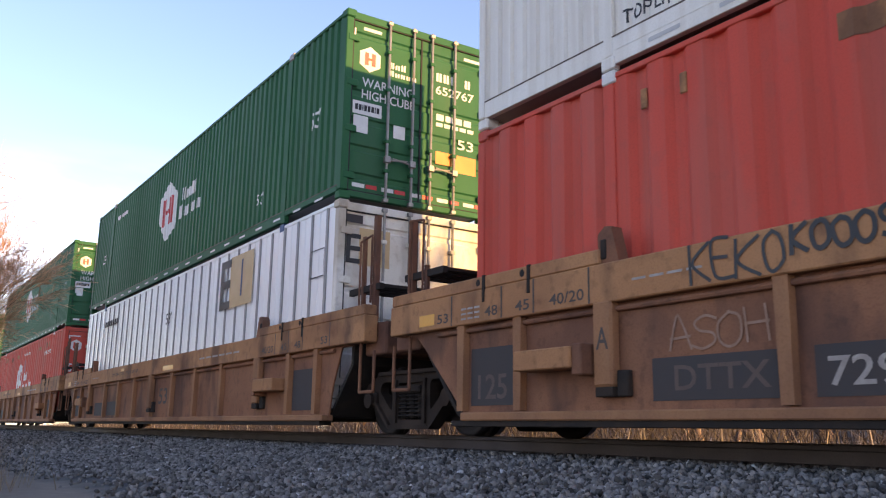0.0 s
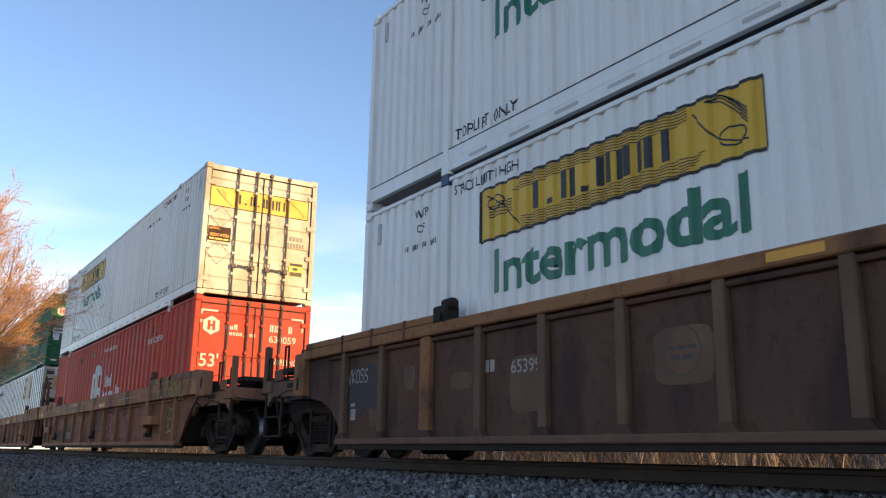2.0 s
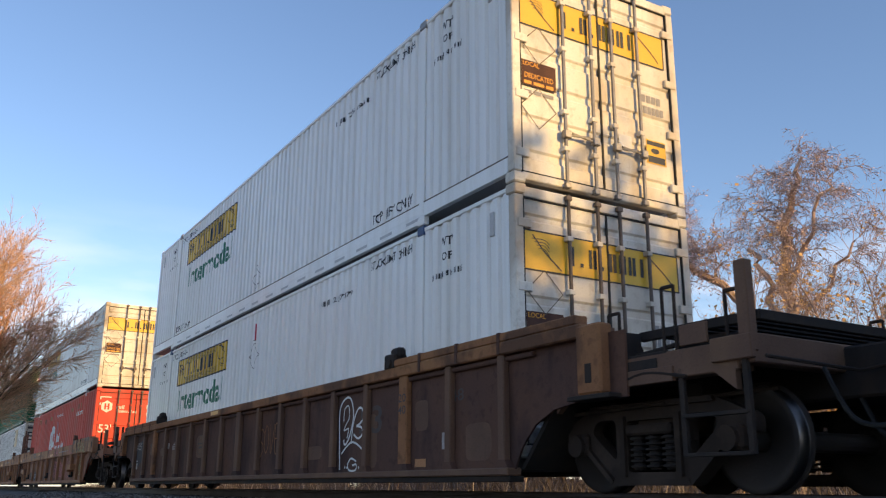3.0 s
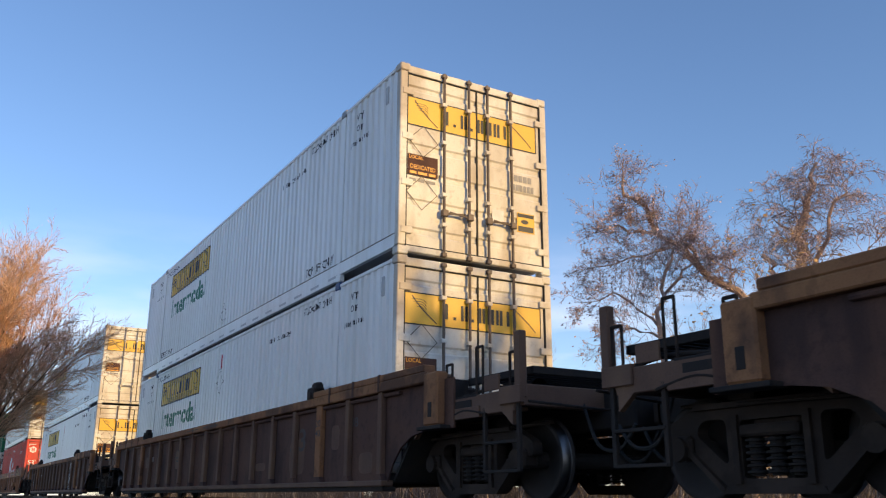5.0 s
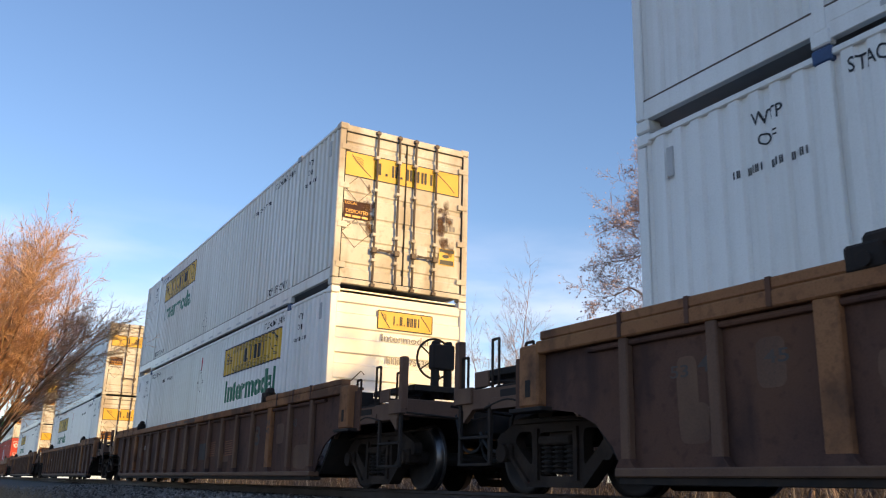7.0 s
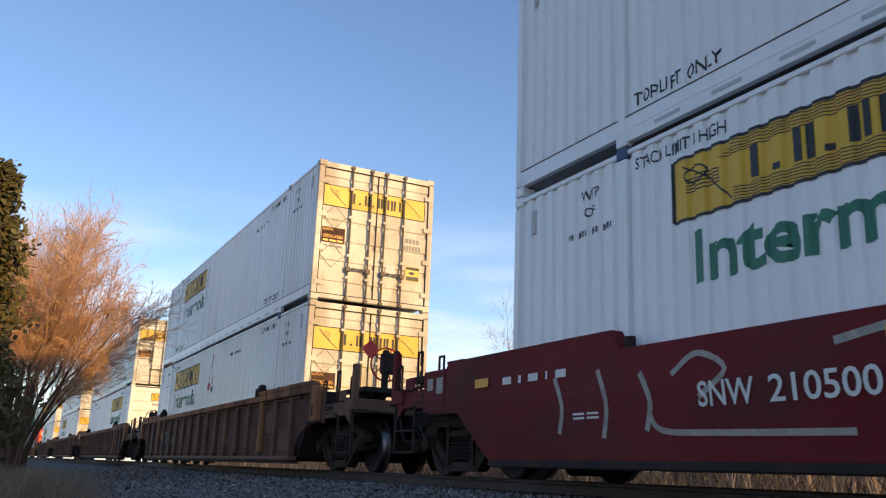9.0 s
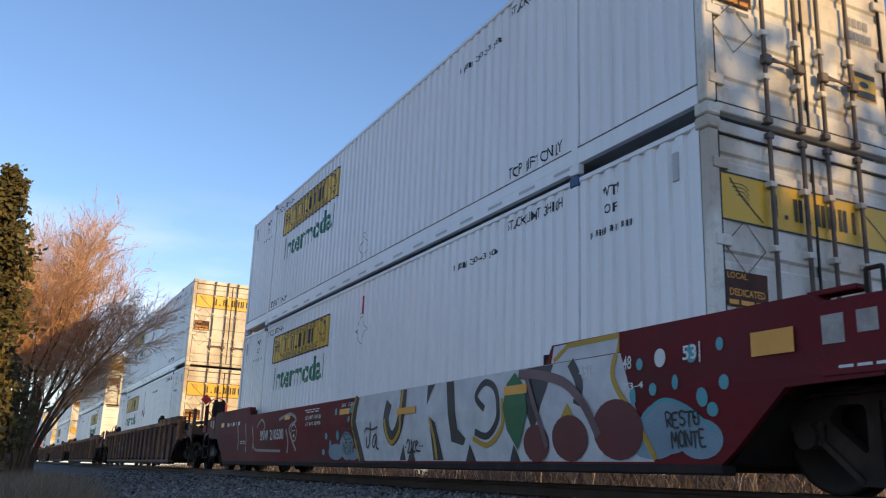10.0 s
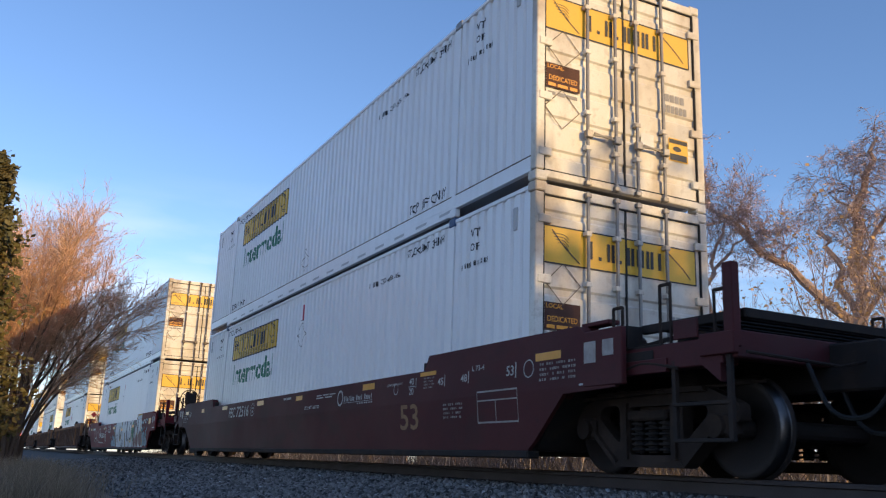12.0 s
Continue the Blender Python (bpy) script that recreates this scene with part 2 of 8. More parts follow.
M["rail_head"] = material("worn_rail_head", (0.20, 0.17, 0.15), (0.14, 0.11, 0.10), 0.4, metal=0.7, scale=3, bump=0.05)
M["tie"] = material("creosoted_timber", (0.06, 0.045, 0.036), (0.09, 0.07, 0.055), 0.9, scale=2, bump=0.4)
M["stone"] = material("blue_grey_ballast", (0.185, 0.172, 0.160), (0.080, 0.075, 0.072), 0.85, scale=9, bump=0.3, fine=120, island=0.8)
M["pale_stone"] = material("pale_quartz_stone", (0.50, 0.50, 0.50), (0.4, 0.4, 0.4), 0.7, scale=9, bump=0.2)
M["bark"] = material("brown_bark", (0.16, 0.10, 0.065), (0.10, 0.065, 0.045), 0.9, scale=4, stretch=(1, 1, 0.3), bump=0.4)
M["twig"] = material("reddish_twig_bark", (0.42, 0.31, 0.26), (0.31, 0.22, 0.18), 0.9, scale=2, bump=0.1, island=0.3)
M["pale_twig"] = material("pale_dry_twig", (0.38, 0.34, 0.31), (0.26, 0.22, 0.20), 0.9, scale=2, bump=0.1, island=0.35)
M["dry_leaf"] = material("withered_pinkish_leaf", (0.52, 0.38, 0.36), (0.40, 0.28, 0.26), 0.8, scale=2, bump=0.0, island=0.4)
M["oak_leaf"] = material("withered_golden_leaf", (0.46, 0.29, 0.11), (0.34, 0.20, 0.09), 0.8, scale=2, bump=0.0, island=0.4)
M["needle"] = material("dark_olive_needles", (0.095, 0.090, 0.028), (0.16, 0.105, 0.035), 0.7, scale=2, bump=0.0, island=0.4)
M["straw"] = material("dry_straw_grass", (0.26, 0.20, 0.13), (0.18, 0.13, 0.09), 0.9, scale=2, bump=0.0, island=0.4)
M["brush"] = material("brown_dead_brush", (0.105, 0.088, 0.082), (0.07, 0.058, 0.054), 0.9, scale=2, bump=0.0, island=0.4)


def ground_material():
    """Blue-grey gravel near the track, brown earth away from it."""
    m = material("gravel_and_earth", (0.070, 0.068, 0.068), (0.044, 0.043, 0.044), 0.9, scale=14, bump=0.5, fine=30)
    nodes, links = m.node_tree.nodes, m.node_tree.links
    b = nodes["Principled BSDF"]
    old = b.inputs["Base Color"].links[0].from_socket
    co = nodes.new("ShaderNodeTexCoord")
    sep = nodes.new("ShaderNodeSeparateXYZ")
    links.new(co.outputs["Object"], sep.inputs["Vector"])
    n = nodes.new("ShaderNodeTexNoise")
    n.inputs["Scale"].default_value, n.inputs["Detail"].default_value = 0.8, 6
    links.new(co.outputs["Object"], n.inputs["Vector"])
    wob = nodes.new("ShaderNodeMath")
    wob.operation, wob.inputs[1].default_value = "MULTIPLY_ADD", 1.6
    links.new(n.outputs["Fac"], wob.inputs[0])
    links.new(sep.outputs["X"], wob.inputs[2])
    # earth on the camera's side of the gravel, and past the far ditch
    a = nodes.new("ShaderNodeMapRange")
    a.inputs["From Min"].default_value, a.inputs["From Max"].default_value = 2.75, 2.35
    links.new(wob.outputs[0], a.inputs["Value"])
    c = nodes.new("ShaderNodeMapRange")
    c.inputs["From Min"].default_value, c.inputs["From Max"].default_value = 9.6, 10.4
    links.new(wob.outputs[0], c.inputs["Value"])
    s = nodes.new("ShaderNodeMath")
    s.operation, s.use_clamp = "ADD", True
    links.new(a.outputs["Result"], s.inputs[0])
    links.new(c.outputs["Result"], s.inputs[1])
    e = nodes.new("ShaderNodeMixRGB")
    e.inputs["Color1"].default_value, e.inputs["Color2"].default_value = (0.26, 0.21, 0.165, 1), (0.17, 0.13, 0.10, 1)
    n2 = nodes.new("ShaderNodeTexNoise")
    n2.inputs["Scale"].default_value, n2.inputs["Detail"].default_value = 6, 8
    links.new(co.outputs["Object"], n2.inputs["Vector"])
    links.new(n2.outputs["Fac"], e.inputs["Fac"])
    x = nodes.new("ShaderNodeMixRGB")
    links.new(s.outputs[0], x.inputs["Fac"])
    links.new(old, x.inputs["Color1"])
    links.new(e.outputs["Color"], x.inputs["Color2"])
    links.new(x.outputs["Color"], b.inputs["Base Color"])
    return m


M["ground"] = ground_material()


# ---- mesh helpers ----
def split_items(bm):
    """One bmesh for each marked item of a drawing."""
    mark = bm.faces.layers.int.get("item")
    groups = {}
    for f in bm.faces:
        groups.setdefault(f[mark], []).append(f)
    out = []
    for faces in groups.values():
        piece, known = bmesh.new(), {}
        for f in faces:
            for v in f.verts:
                if v not in known:
                    known[v] = piece.verts.new(v.co)
            piece.faces.new([known[v] for v in f.verts])
        out.append(piece)
    bm.free()
    return out


JOINED = ("scrawl", "spray_paint", "panel_edging", "placard_frame", "scuff", "scorch_mark", "house_mark", "hatch_outline")


def link_bm(name, bm, mat, parent=None, label="", smooth=False):
    if name not in JOINED and bm.faces.layers.int.get("item"):
        pieces = split_items(bm)
        for piece in pieces[1:]:
            link_bm(name, piece, mat, parent, label, smooth)
        bm = pieces[0]
    me = bpy.data.meshes.new(name)
    bmesh.ops.recalc_face_normals(bm, faces=bm.faces[:])
    bm.to_mesh(me)
    bm.free()
    me.materials.append(mat)
    if smooth:
        me.polygons.foreach_set("use_smooth", [True] * len(me.polygons))
    ob = new(name, me)
    if parent:
        ob.parent = parent
    if label:
        ob["label"] = label
    return ob


def part(name, bm, mat, parent, label="", smooth=False):
    return link_bm(name, bm, mat, parent, label, smooth)


def raw(name, verts, faces, mat, parent=None, smooth=False):
    me = bpy.data.meshes.new(name)
    me.from_pydata(verts, [], faces)
    me.materials.append(mat)
    if smooth:
        me.polygons.foreach_set("use_smooth", [True] * len(me.polygons))
    ob = new(name, me)
    if parent:
        ob.parent = parent
    return ob


def box(bm, x0, x1, y0, y1, z0, z1, bevel=0.0):
    vs = [bm.verts.new((x, y, z)) for x in (x0, x1) for y in (y0, y1) for z in (z0, z1)]
    fs = [bm.faces.new([vs[i] for i in f]) for f in ((0, 1, 3, 2), (4, 6, 7, 5), (0, 4, 5, 1), (2, 3, 7, 6), (0, 2, 6, 4), (1, 5, 7, 3))]
    if bevel:
        edges = {e for f in fs for e in f.edges}
        bmesh.ops.bevel(bm, geom=list(edges), offset=bevel, segments=1, affect="EDGES")
    return bm


def boxes(*items, bevel=0.0):
    bm = bmesh.new()
    for it in items:
        box(bm, *it, bevel=bevel)
    return bm


def prism(bm, pts, x0, x1):
    """A plate with the outline pts, in y and z, from x0 to x1."""
    a = [bm.verts.new((x0, y, z)) for y, z in pts]
    b = [bm.verts.new((x1, y, z)) for y, z in pts]
    bm.faces.new(a)
    bm.faces.new(b[::-1])
    n = len(pts)
    for i in range(n):
        bm.faces.new((a[i], b[i], b[(i + 1) % n], a[(i + 1) % n]))
    return bm


def rod(bm, p, q, r, n=8, r2=None):
    p, q = Vector(p), Vector(q)
    d = (q - p).normalized()
    u = d.orthogonal().normalized()
    w = d.cross(u)
    r2 = r if r2 is None else r2
    a = [bm.verts.new(p + r * (math.cos(t) * u + math.sin(t) * w)) for t in (2 * math.pi * k / n for k in range(n))]
    b = [bm.verts.new(q + r2 * (math.cos(t) * u + math.sin(t) * w)) for t in (2 * math.pi * k / n for k in range(n))]
    for i in range(n):
        bm.faces.new((a[i], a[(i + 1) % n], b[(i + 1) % n], b[i]))
    bm.faces.new(a[::-1])
    bm.faces.new(b)
    return bm


def rods(pts, r, n=6):
    bm = bmesh.new()
    for p, q in zip(pts, pts[1:]):
        rod(bm, p, q, r, n)
    return bm


_texts = {}


def text_mesh(body, bold=0.012):
    """Triangles of a word in Blender's built-in font, scaled to a unit box."""
    if (body, bold) not in _texts:
        cu = bpy.data.curves.new("word", "FONT")
        cu.body = body
        cu.resolution_u, cu.offset = 3, bold
        ob = bpy.data.objects.new("word", cu)
        me = bpy.data.meshes.new_from_object(ob)
        co = np.array([v.co[:2] for v in me.vertices])
        lo, hi = co.min(0), co.max(0)
        co = (co - lo) / (hi - lo)
        _texts[body, bold] = (co, [tuple(p.vertices) for p in me.polygons])
        bpy.data.objects.remove(ob)
        bpy.data.meshes.remove(me)
        bpy.data.curves.remove(cu)
    return _texts[body, bold]


def catmull(pts, n=5):
    out = []
    p = [pts[0]] + list(pts) + [pts[-1]]
    for i in range(1, len(p) - 2):
        for k in range(n):
            t = k / n
            out.append(tuple(0.5 * (2 * p[i][c] + (p[i + 1][c] - p[i - 1][c]) * t + (2 * p[i - 1][c] - 5 * p[i][c] + 4 * p[i + 1][c] - p[i + 2][c]) * t * t
                             + (3 * p[i][c] - p[i - 1][c] - 3 * p[i + 1][c] + p[i + 2][c]) * t ** 3) for c in (0, 1)))
    out.append(tuple(pts[-1]))
    return out


class Flat:
    """A flat drawing in a (along, z) plane: words, bars, outlines and strokes, later laid on a surface."""

    def __init__(self):
        self.bm = bmesh.new()
        self.mark = self.bm.faces.layers.int.new("item")
        self.items = 0

    def marked(self):
        """Close an item: the faces drawn since the last one belong together."""
        self.items += 1
        for f in self.bm.faces:
            if not f[self.mark]:
                f[self.mark] = self.items
        return self

    def word(self, body, u0, u1, z0, z1, bold=0.012):
        co, faces = text_mesh(body, bold)
        vs = [self.bm.verts.new((u0 + (u1 - u0) * a, 0, z0 + (z1 - z0) * b)) for a, b in co]
        for f in faces:
            self.bm.faces.new([vs[i] for i in f])
        return self.marked()

    def bar(self, u0, u1, z0, z1):
        return self.slab(u0, u1, z0, z1).marked()

    def slab(self, u0, u1, z0, z1):
        self.bm.faces.new([self.bm.verts.new((u, 0, z)) for u, z in ((u0, z0), (u1, z0), (u1, z1), (u0, z1))])
        return self

    def bars(self, u0, u1, z0, z1, widths, gap=0.25):
        """Plain bars in place of writing; widths are relative."""
        total = sum(widths) + gap * (len(widths) - 1)
        u = u0
        for w in widths:
            d = (u1 - u0) * w / total
            self.slab(u, u + d, z0, z1)
            u += d + (u1 - u0) * gap / total
        return self.marked()

    def glyphs(self, u0, u1, z0, z1, kinds):
        """Plain upright bars in place of a name: T a tall pair, x a short pair, i a single bar, . a dot, _ a space."""
        step = (u1 - u0) / len(kinds)
        h = z1 - z0
        for k, c in enumerate(kinds):
            o = u0 + k * step
            top = z0 + h * (0.72 if c == "x" else 0.2 if c == "." else 1)
            if c == "i":
                self.slab(o + step * 0.3, o + step * 0.62, z0, top)
            elif c == ".":
                self.slab(o + step * 0.2, o + step * 0.5, z0, top)
            elif c != "_":
                self.slab(o + step * 0.06, o + step * 0.36, z0, top)
                self.slab(o + step * 0.48, o + step * 0.80, z0, top)
            if h > 0.15:
                self.marked()
        return self.marked()

    def poly(self, pts):
        f = self.bm.faces.new([self.bm.verts.new((u, 0, z)) for u, z in pts])
        bmesh.ops.triangulate(self.bm, faces=[f])
        return self

    def blob(self, u, z, a, b, n=20):
        return self.poly([(u + a * math.cos(2 * math.pi * k / n), z + b * math.sin(2 * math.pi * k / n)) for k in range(n)])

    def ring(self, u, z, a, b, w, n=24):
        return self.stroke([(u + a * math.cos(2 * math.pi * k / n), z + b * math.sin(2 * math.pi * k / n)) for k in range(n + 1)], w, False)

    def stroke(self, pts, w, curved=True):
        pts = catmull(pts) if curved and len(pts) > 2 else pts
        left, right = [], []
        for i, (u, z) in enumerate(pts):
            a, b = pts[max(i - 1, 0)], pts[min(i + 1, len(pts) - 1)]
            d = math.hypot(b[0] - a[0], b[1] - a[1]) or 1
            nu, nz = -(b[1] - a[1]) / d * w / 2, (b[0] - a[0]) / d * w / 2
            left.append(self.bm.verts.new((u + nu, 0, z + nz)))
            right.append(self.bm.verts.new((u - nu, 0, z - nz)))
        for i in range(len(pts) - 1):
            self.bm.faces.new((left[i], left[i + 1], right[i + 1], right[i]))
        return self

    def lay_side(self, x, surf=None):
        """Lay on a wall that faces -x, at x; along runs with -y. surf: (breaks, depth(y)) of a folded wall."""
        for v in self.bm.verts:
            v.co = (x, -v.co.x, v.co.z)
        if surf:
            breaks, depth = surf
            ys = [v.co.y for v in self.bm.verts]
            lo, hi = min(ys), max(ys)
            for c in breaks:
                if lo < c < hi:
                    bmesh.ops.bisect_plane(self.bm, geom=self.bm.verts[:] + self.bm.edges[:] + self.bm.faces[:], plane_co=(0, c, 0), plane_no=(0, 1, 0))
            for v in self.bm.verts:
                v.co.x = x + depth(v.co.y)
        return self.bm

    def lay_end(self, y):
        """Lay on a wall that faces -y, at y; along runs with +x."""
        for v in self.bm.verts:
            v.co = (v.co.x, y, v.co.z)
        return self.bm


MOVING = []      # things of the train, with their place at the start


def train_thing(name, x, y, z, label, category, group=""):
    ob = new(name)
    ob.empty_display_size = 0.3
    ob.matrix_basis = pose(x, y, z)
    tagged(ob, label, category, group)
    MOVING.append((ob, x, y, z))
    return ob


def thin_soot(m):
    """Let the paint below show through the soot in patches."""
    nodes, links = m.node_tree.nodes, m.node_tree.links
    b = nodes["Principled BSDF"]
    co = nodes.new("ShaderNodeTexCoord")
    n = nodes.new("ShaderNodeTexNoise")
    n.inputs["Scale"].default_value, n.inputs["Detail"].default_value = 5.0, 8
    r = nodes.new("ShaderNodeMapRange")
    r.inputs["From Min"].default_value, r.inputs["From Max"].default_value = 0.42, 0.66
    r.inputs["To Max"].default_value = 0.85
    links.new(co.outputs["Object"], n.inputs["Vector"])
    links.new(n.outputs["Fac"], r.inputs["Value"])
    links.new(r.outputs["Result"], b.inputs["Alpha"])


thin_soot(M["soot"])


# ---- containers ----
HL, HW = CL / 2, CW / 2


def along(u):
    """From metres behind the front end (negative) to the drawing's axis."""
    return -u - HL


def fold(y0, y1, period, flat, slope, depth):
    """Breaks along y of a folded steel wall, and its depth at any y."""
    pts = []
    n = max(1, round((y1 - y0) / period))
    p = (y1 - y0) / n
    k = p / period
    for i in range(n):
        a = y0 + i * p
        pts += [(a, 0.0), (a + flat * k, 0.0), (a + (flat + slope) * k, depth), (a + p - slope * k, depth)]
    pts.append((y1, 0.0))
    ys, ds = [q[0] for q in pts], [q[1] for q in pts]
    return pts, ys, lambda y: float(np.interp(y, ys, ds))


def folded_wall(pts, x, z0, z1, inward):
    """A folded sheet that faces -x (inward 1) or +x (inward -1), 3 mm thick."""
    bm = bmesh.new()
    a = [bm.verts.new((x + inward * d, y, z0)) for y, d in pts]
    b = [bm.verts.new((x + inward * d, y, z1)) for y, d in pts]
    c = [bm.verts.new((x + inward * (d + 0.003), y, z0)) for y, d in pts]
    e = [bm.verts.new((x + inward * (d + 0.003), y, z1)) for y, d in pts]
    for i in range(len(pts) - 1):
        bm.faces.new((a[i], a[i + 1], b[i + 1], b[i]))
        bm.faces.new((c[i], e[i], e[i + 1], c[i + 1]))
        bm.faces.new((b[i], b[i + 1], e[i + 1], e[i]))
        bm.faces.new((a[i], c[i], c[i + 1], a[i + 1]))
    return bm


def swelled_panel(x0, x1, z0, z1, y, bands, depth):
    """A door leaf or end wall that faces -y, with flat swells across it. bands: (z low, z high) of the sunk strips."""
    prof = [(z0, 0.0)]
    for lo, hi in bands:
        prof += [(lo, 0.0), (lo + 0.025, depth), (hi - 0.025, depth), (hi, 0.0)]
    prof.append((z1, 0.0))
    bm = bmesh.new()
    a = [bm.verts.new((x0, y + d, z)) for z, d in prof]
    b = [bm.verts.new((x1, y + d, z)) for z, d in prof]
    c = [bm.verts.new((x0, y + 0.04, z)) for z, d in prof]
    e = [bm.verts.new((x1, y + 0.04, z)) for z, d in prof]
    for i in range(len(prof) - 1):
        bm.faces.new((a[i], b[i], b[i + 1], a[i + 1]))
        bm.faces.new((c[i], c[i + 1], e[i + 1], e[i]))
        bm.faces.new((a[i], a[i + 1], c[i + 1], c[i]))
        bm.faces.new((b[i], e[i], e[i + 1], b[i + 1]))
    bm.faces.new((a[0], c[0], e[0], b[0]))
    bm.faces.new((a[-1], b[-1], e[-1], c[-1]))
    return bm


BAR_X = (-0.58, -0.155, 0.175, 0.60)


def container_shell(ob, paint, door_paint, period, flat, slope, depth, upper, doors_here=True, bar="dark_bar"):
    """Walls, rails, posts, roof and the end that faces back. Returns the near wall's fold."""
    pts, ys, dep = fold(-HL + 0.13, HL - 0.13, period, flat, slope, depth)
    low = 0.30 if upper and paint is not M["green"] else 0.20 if upper else 0.16
    rail = max(0.20, low)
    part("side_wall", folded_wall(pts, -HW + 0.012, low, CH - 0.07, 1), paint, ob)
    part("side_wall", folded_wall(pts, HW - 0.012, low, CH - 0.07, -1), paint, ob)
    for s in (-1, 1):
        x0, x1 = sorted((s * HW, s * (HW - 0.07)))
        part("top_rail", boxes((x0, x1, -HL + 0.12, HL - 0.12, CH - 0.085, CH - 0.03), bevel=0.008), paint, ob)
        # the bottom rail is deeper between the lifting posts
        part("bottom_rail", boxes((x0, x1, -HL + 2.0, HL - 2.0, 0.035, rail), (x0, x1, -HL + 0.12, -HL + 2.0, 0.115, rail),
                                  (x0, x1, HL - 2.0, HL - 0.12, 0.115, rail), bevel=0.006), paint, ob)
        if upper:
            xa, xb = sorted((s * (HW + 0.003), s * (HW - 0.03)))
            part("rail_seam", boxes((xa, xb, -HL + 0.12, HL - 0.12, rail, rail + 0.011)), M["dark_bar"], ob)
            part("rail_rib", boxes((xa, xb, -HL + 2.1, HL - 2.1, 0.165, 0.178)), paint, ob)
        for y in (-HL, HL - 0.12):
            part("corner_post", boxes((x0 if s < 0 else x1 - 0.12, x0 + 0.12 if s < 0 else x1, y, y + 0.12, 0.13, CH - 0.13), bevel=0.012), door_paint if y < 0 and doors_here else paint, ob)
        for y in (-HL + 2.01, HL - 2.01):
            part("lifting_post", boxes((x0 + (-0.004 if s < 0 else 0), x1 + (0.004 if s > 0 else 0), y - 0.06, y + 0.06, 0.13, CH - 0.12), bevel=0.006), paint, ob)
            for z in (0.0, CH - 0.12):
                part("lifting_casting", boxes((x0 - (0.012 if s < 0 else -0.0), x1 + (0.012 if s > 0 else 0), y - 0.085, y + 0.085, z, z + 0.12), bevel=0.012),
                     M["blue"] if z > 1 and not upper and paint in (M["white"], M["white_new"]) else M["letter_white"] if z > 1 and not upper else M["bar"] if z > 1 else paint, ob)
    for y in (-HL, HL - 0.17):
        for x in (-HW, HW - 0.16):
            for z in (0.0, CH - 0.12):
                part("corner_casting", boxes((x - 0.002, x + 0.162, y - 0.002, y + 0.172, z, z + 0.12), bevel=0.015), door_paint if y < 0 and doors_here else paint, ob)
    part("roof", boxes((-HW + 0.05, HW - 0.05, -HL + 0.1, HL - 0.1, CH - 0.045, CH - 0.02)), paint, ob)
    part("floor", boxes((-HW + 0.05, HW - 0.05, -HL + 0.1, HL - 0.1, 0.12, 0.16)), M["grey_post"], ob)
    # front end
    bands = [(0.35 + 0.42 * i, 0.55 + 0.42 * i) for i in range(6)]
    front = swelled_panel(-HW + 0.1, HW - 0.1, 0.12, CH - 0.1, 0, bands, 0.03)
    bmesh.ops.rotate(front, verts=front.verts[:], cent=(0, 0, 0), matrix=Matrix.Rotation(math.pi, 3, "Z"))
    bmesh.ops.translate(front, verts=front.verts[:], vec=(0, HL - 0.03, 0))
    if not doors_here:
        bmesh.ops.rotate(front, verts=front.verts[:], cent=(0, 0, 0), matrix=Matrix.Rotation(math.pi, 3, "Z"))
    part("front_wall", front, paint, ob)
    y = -HL if doors_here else HL
    g = 1 if doors_here else -1
    ya, yb = sorted((y, y + g * 0.10))
    part("door_header", boxes((-HW + 0.12, HW - 0.12, ya, yb, CH - 0.15, CH - 0.03), bevel=0.01), door_paint, ob)
    part("door_sill", boxes((-HW + 0.12, HW - 0.12, ya, yb, 0.04, 0.13), bevel=0.01), door_paint, ob)
    if not doors_here:
        part("door_leaf", boxes((-HW + 0.12, HW - 0.12, ya + 0.03, yb, 0.13, CH - 0.15)), door_paint, ob)
        return (ys, dep)
    bands = [(0.30, 0.42), (0.72, 0.84), (1.14, 1.26), (1.56, 1.68), (2.48, 2.58)]
    for x0, x1 in ((-HW + 0.125, 0.004), (0.018, HW - 0.125)):
        leaf = part("door_leaf", swelled_panel(x0, x1, 0.135, CH - 0.155, -HL + 0.03, bands, 0.022), door_paint, ob)
        e = x0 if x0 < 0 and x1 < 0.1 else x1
        for z in (0.35, 1.05, 1.75, 2.45):
            part("hinge", boxes((e - 0.09, e + 0.09, -HL - 0.012, -HL + 0.035, z - 0.05, z + 0.05), bevel=0.008), door_paint, leaf)
    part("gasket", boxes((-0.002, 0.024, -HL + 0.018, -HL + 0.035, 0.14, CH - 0.16)), M["gasket"], ob)
    for x in (-HW + 0.118, HW - 0.118):
        part("gasket", boxes((x - 0.011, x + 0.011, -HL + 0.004, -HL + 0.032, 0.13, CH - 0.15)), M["gasket"], ob)
    for z in (0.132, CH - 0.152):
        part("gasket", boxes((-HW + 0.12, HW - 0.12, -HL + 0.006, -HL + 0.031, z - 0.010, z + 0.010)), M["gasket"], ob)
    for x in BAR_X:
        bm = rods([(x, -HL - 0.028, 0.03), (x, -HL - 0.028, CH - 0.04)], 0.0215, 8)
        lock = part("lock_bar", bm, M[bar], ob, smooth=False)
        for z in (0.06, 0.50, 0.95, 1.75, 2.35, CH - 0.08):
            part("bar_bracket", boxes((x - 0.04, x + 0.04, -HL - 0.052, -HL + 0.03, z - 0.028, z + 0.028), bevel=0.006), M[bar] if z > CH - 0.2 or z < 0.1 else door_paint, lock)
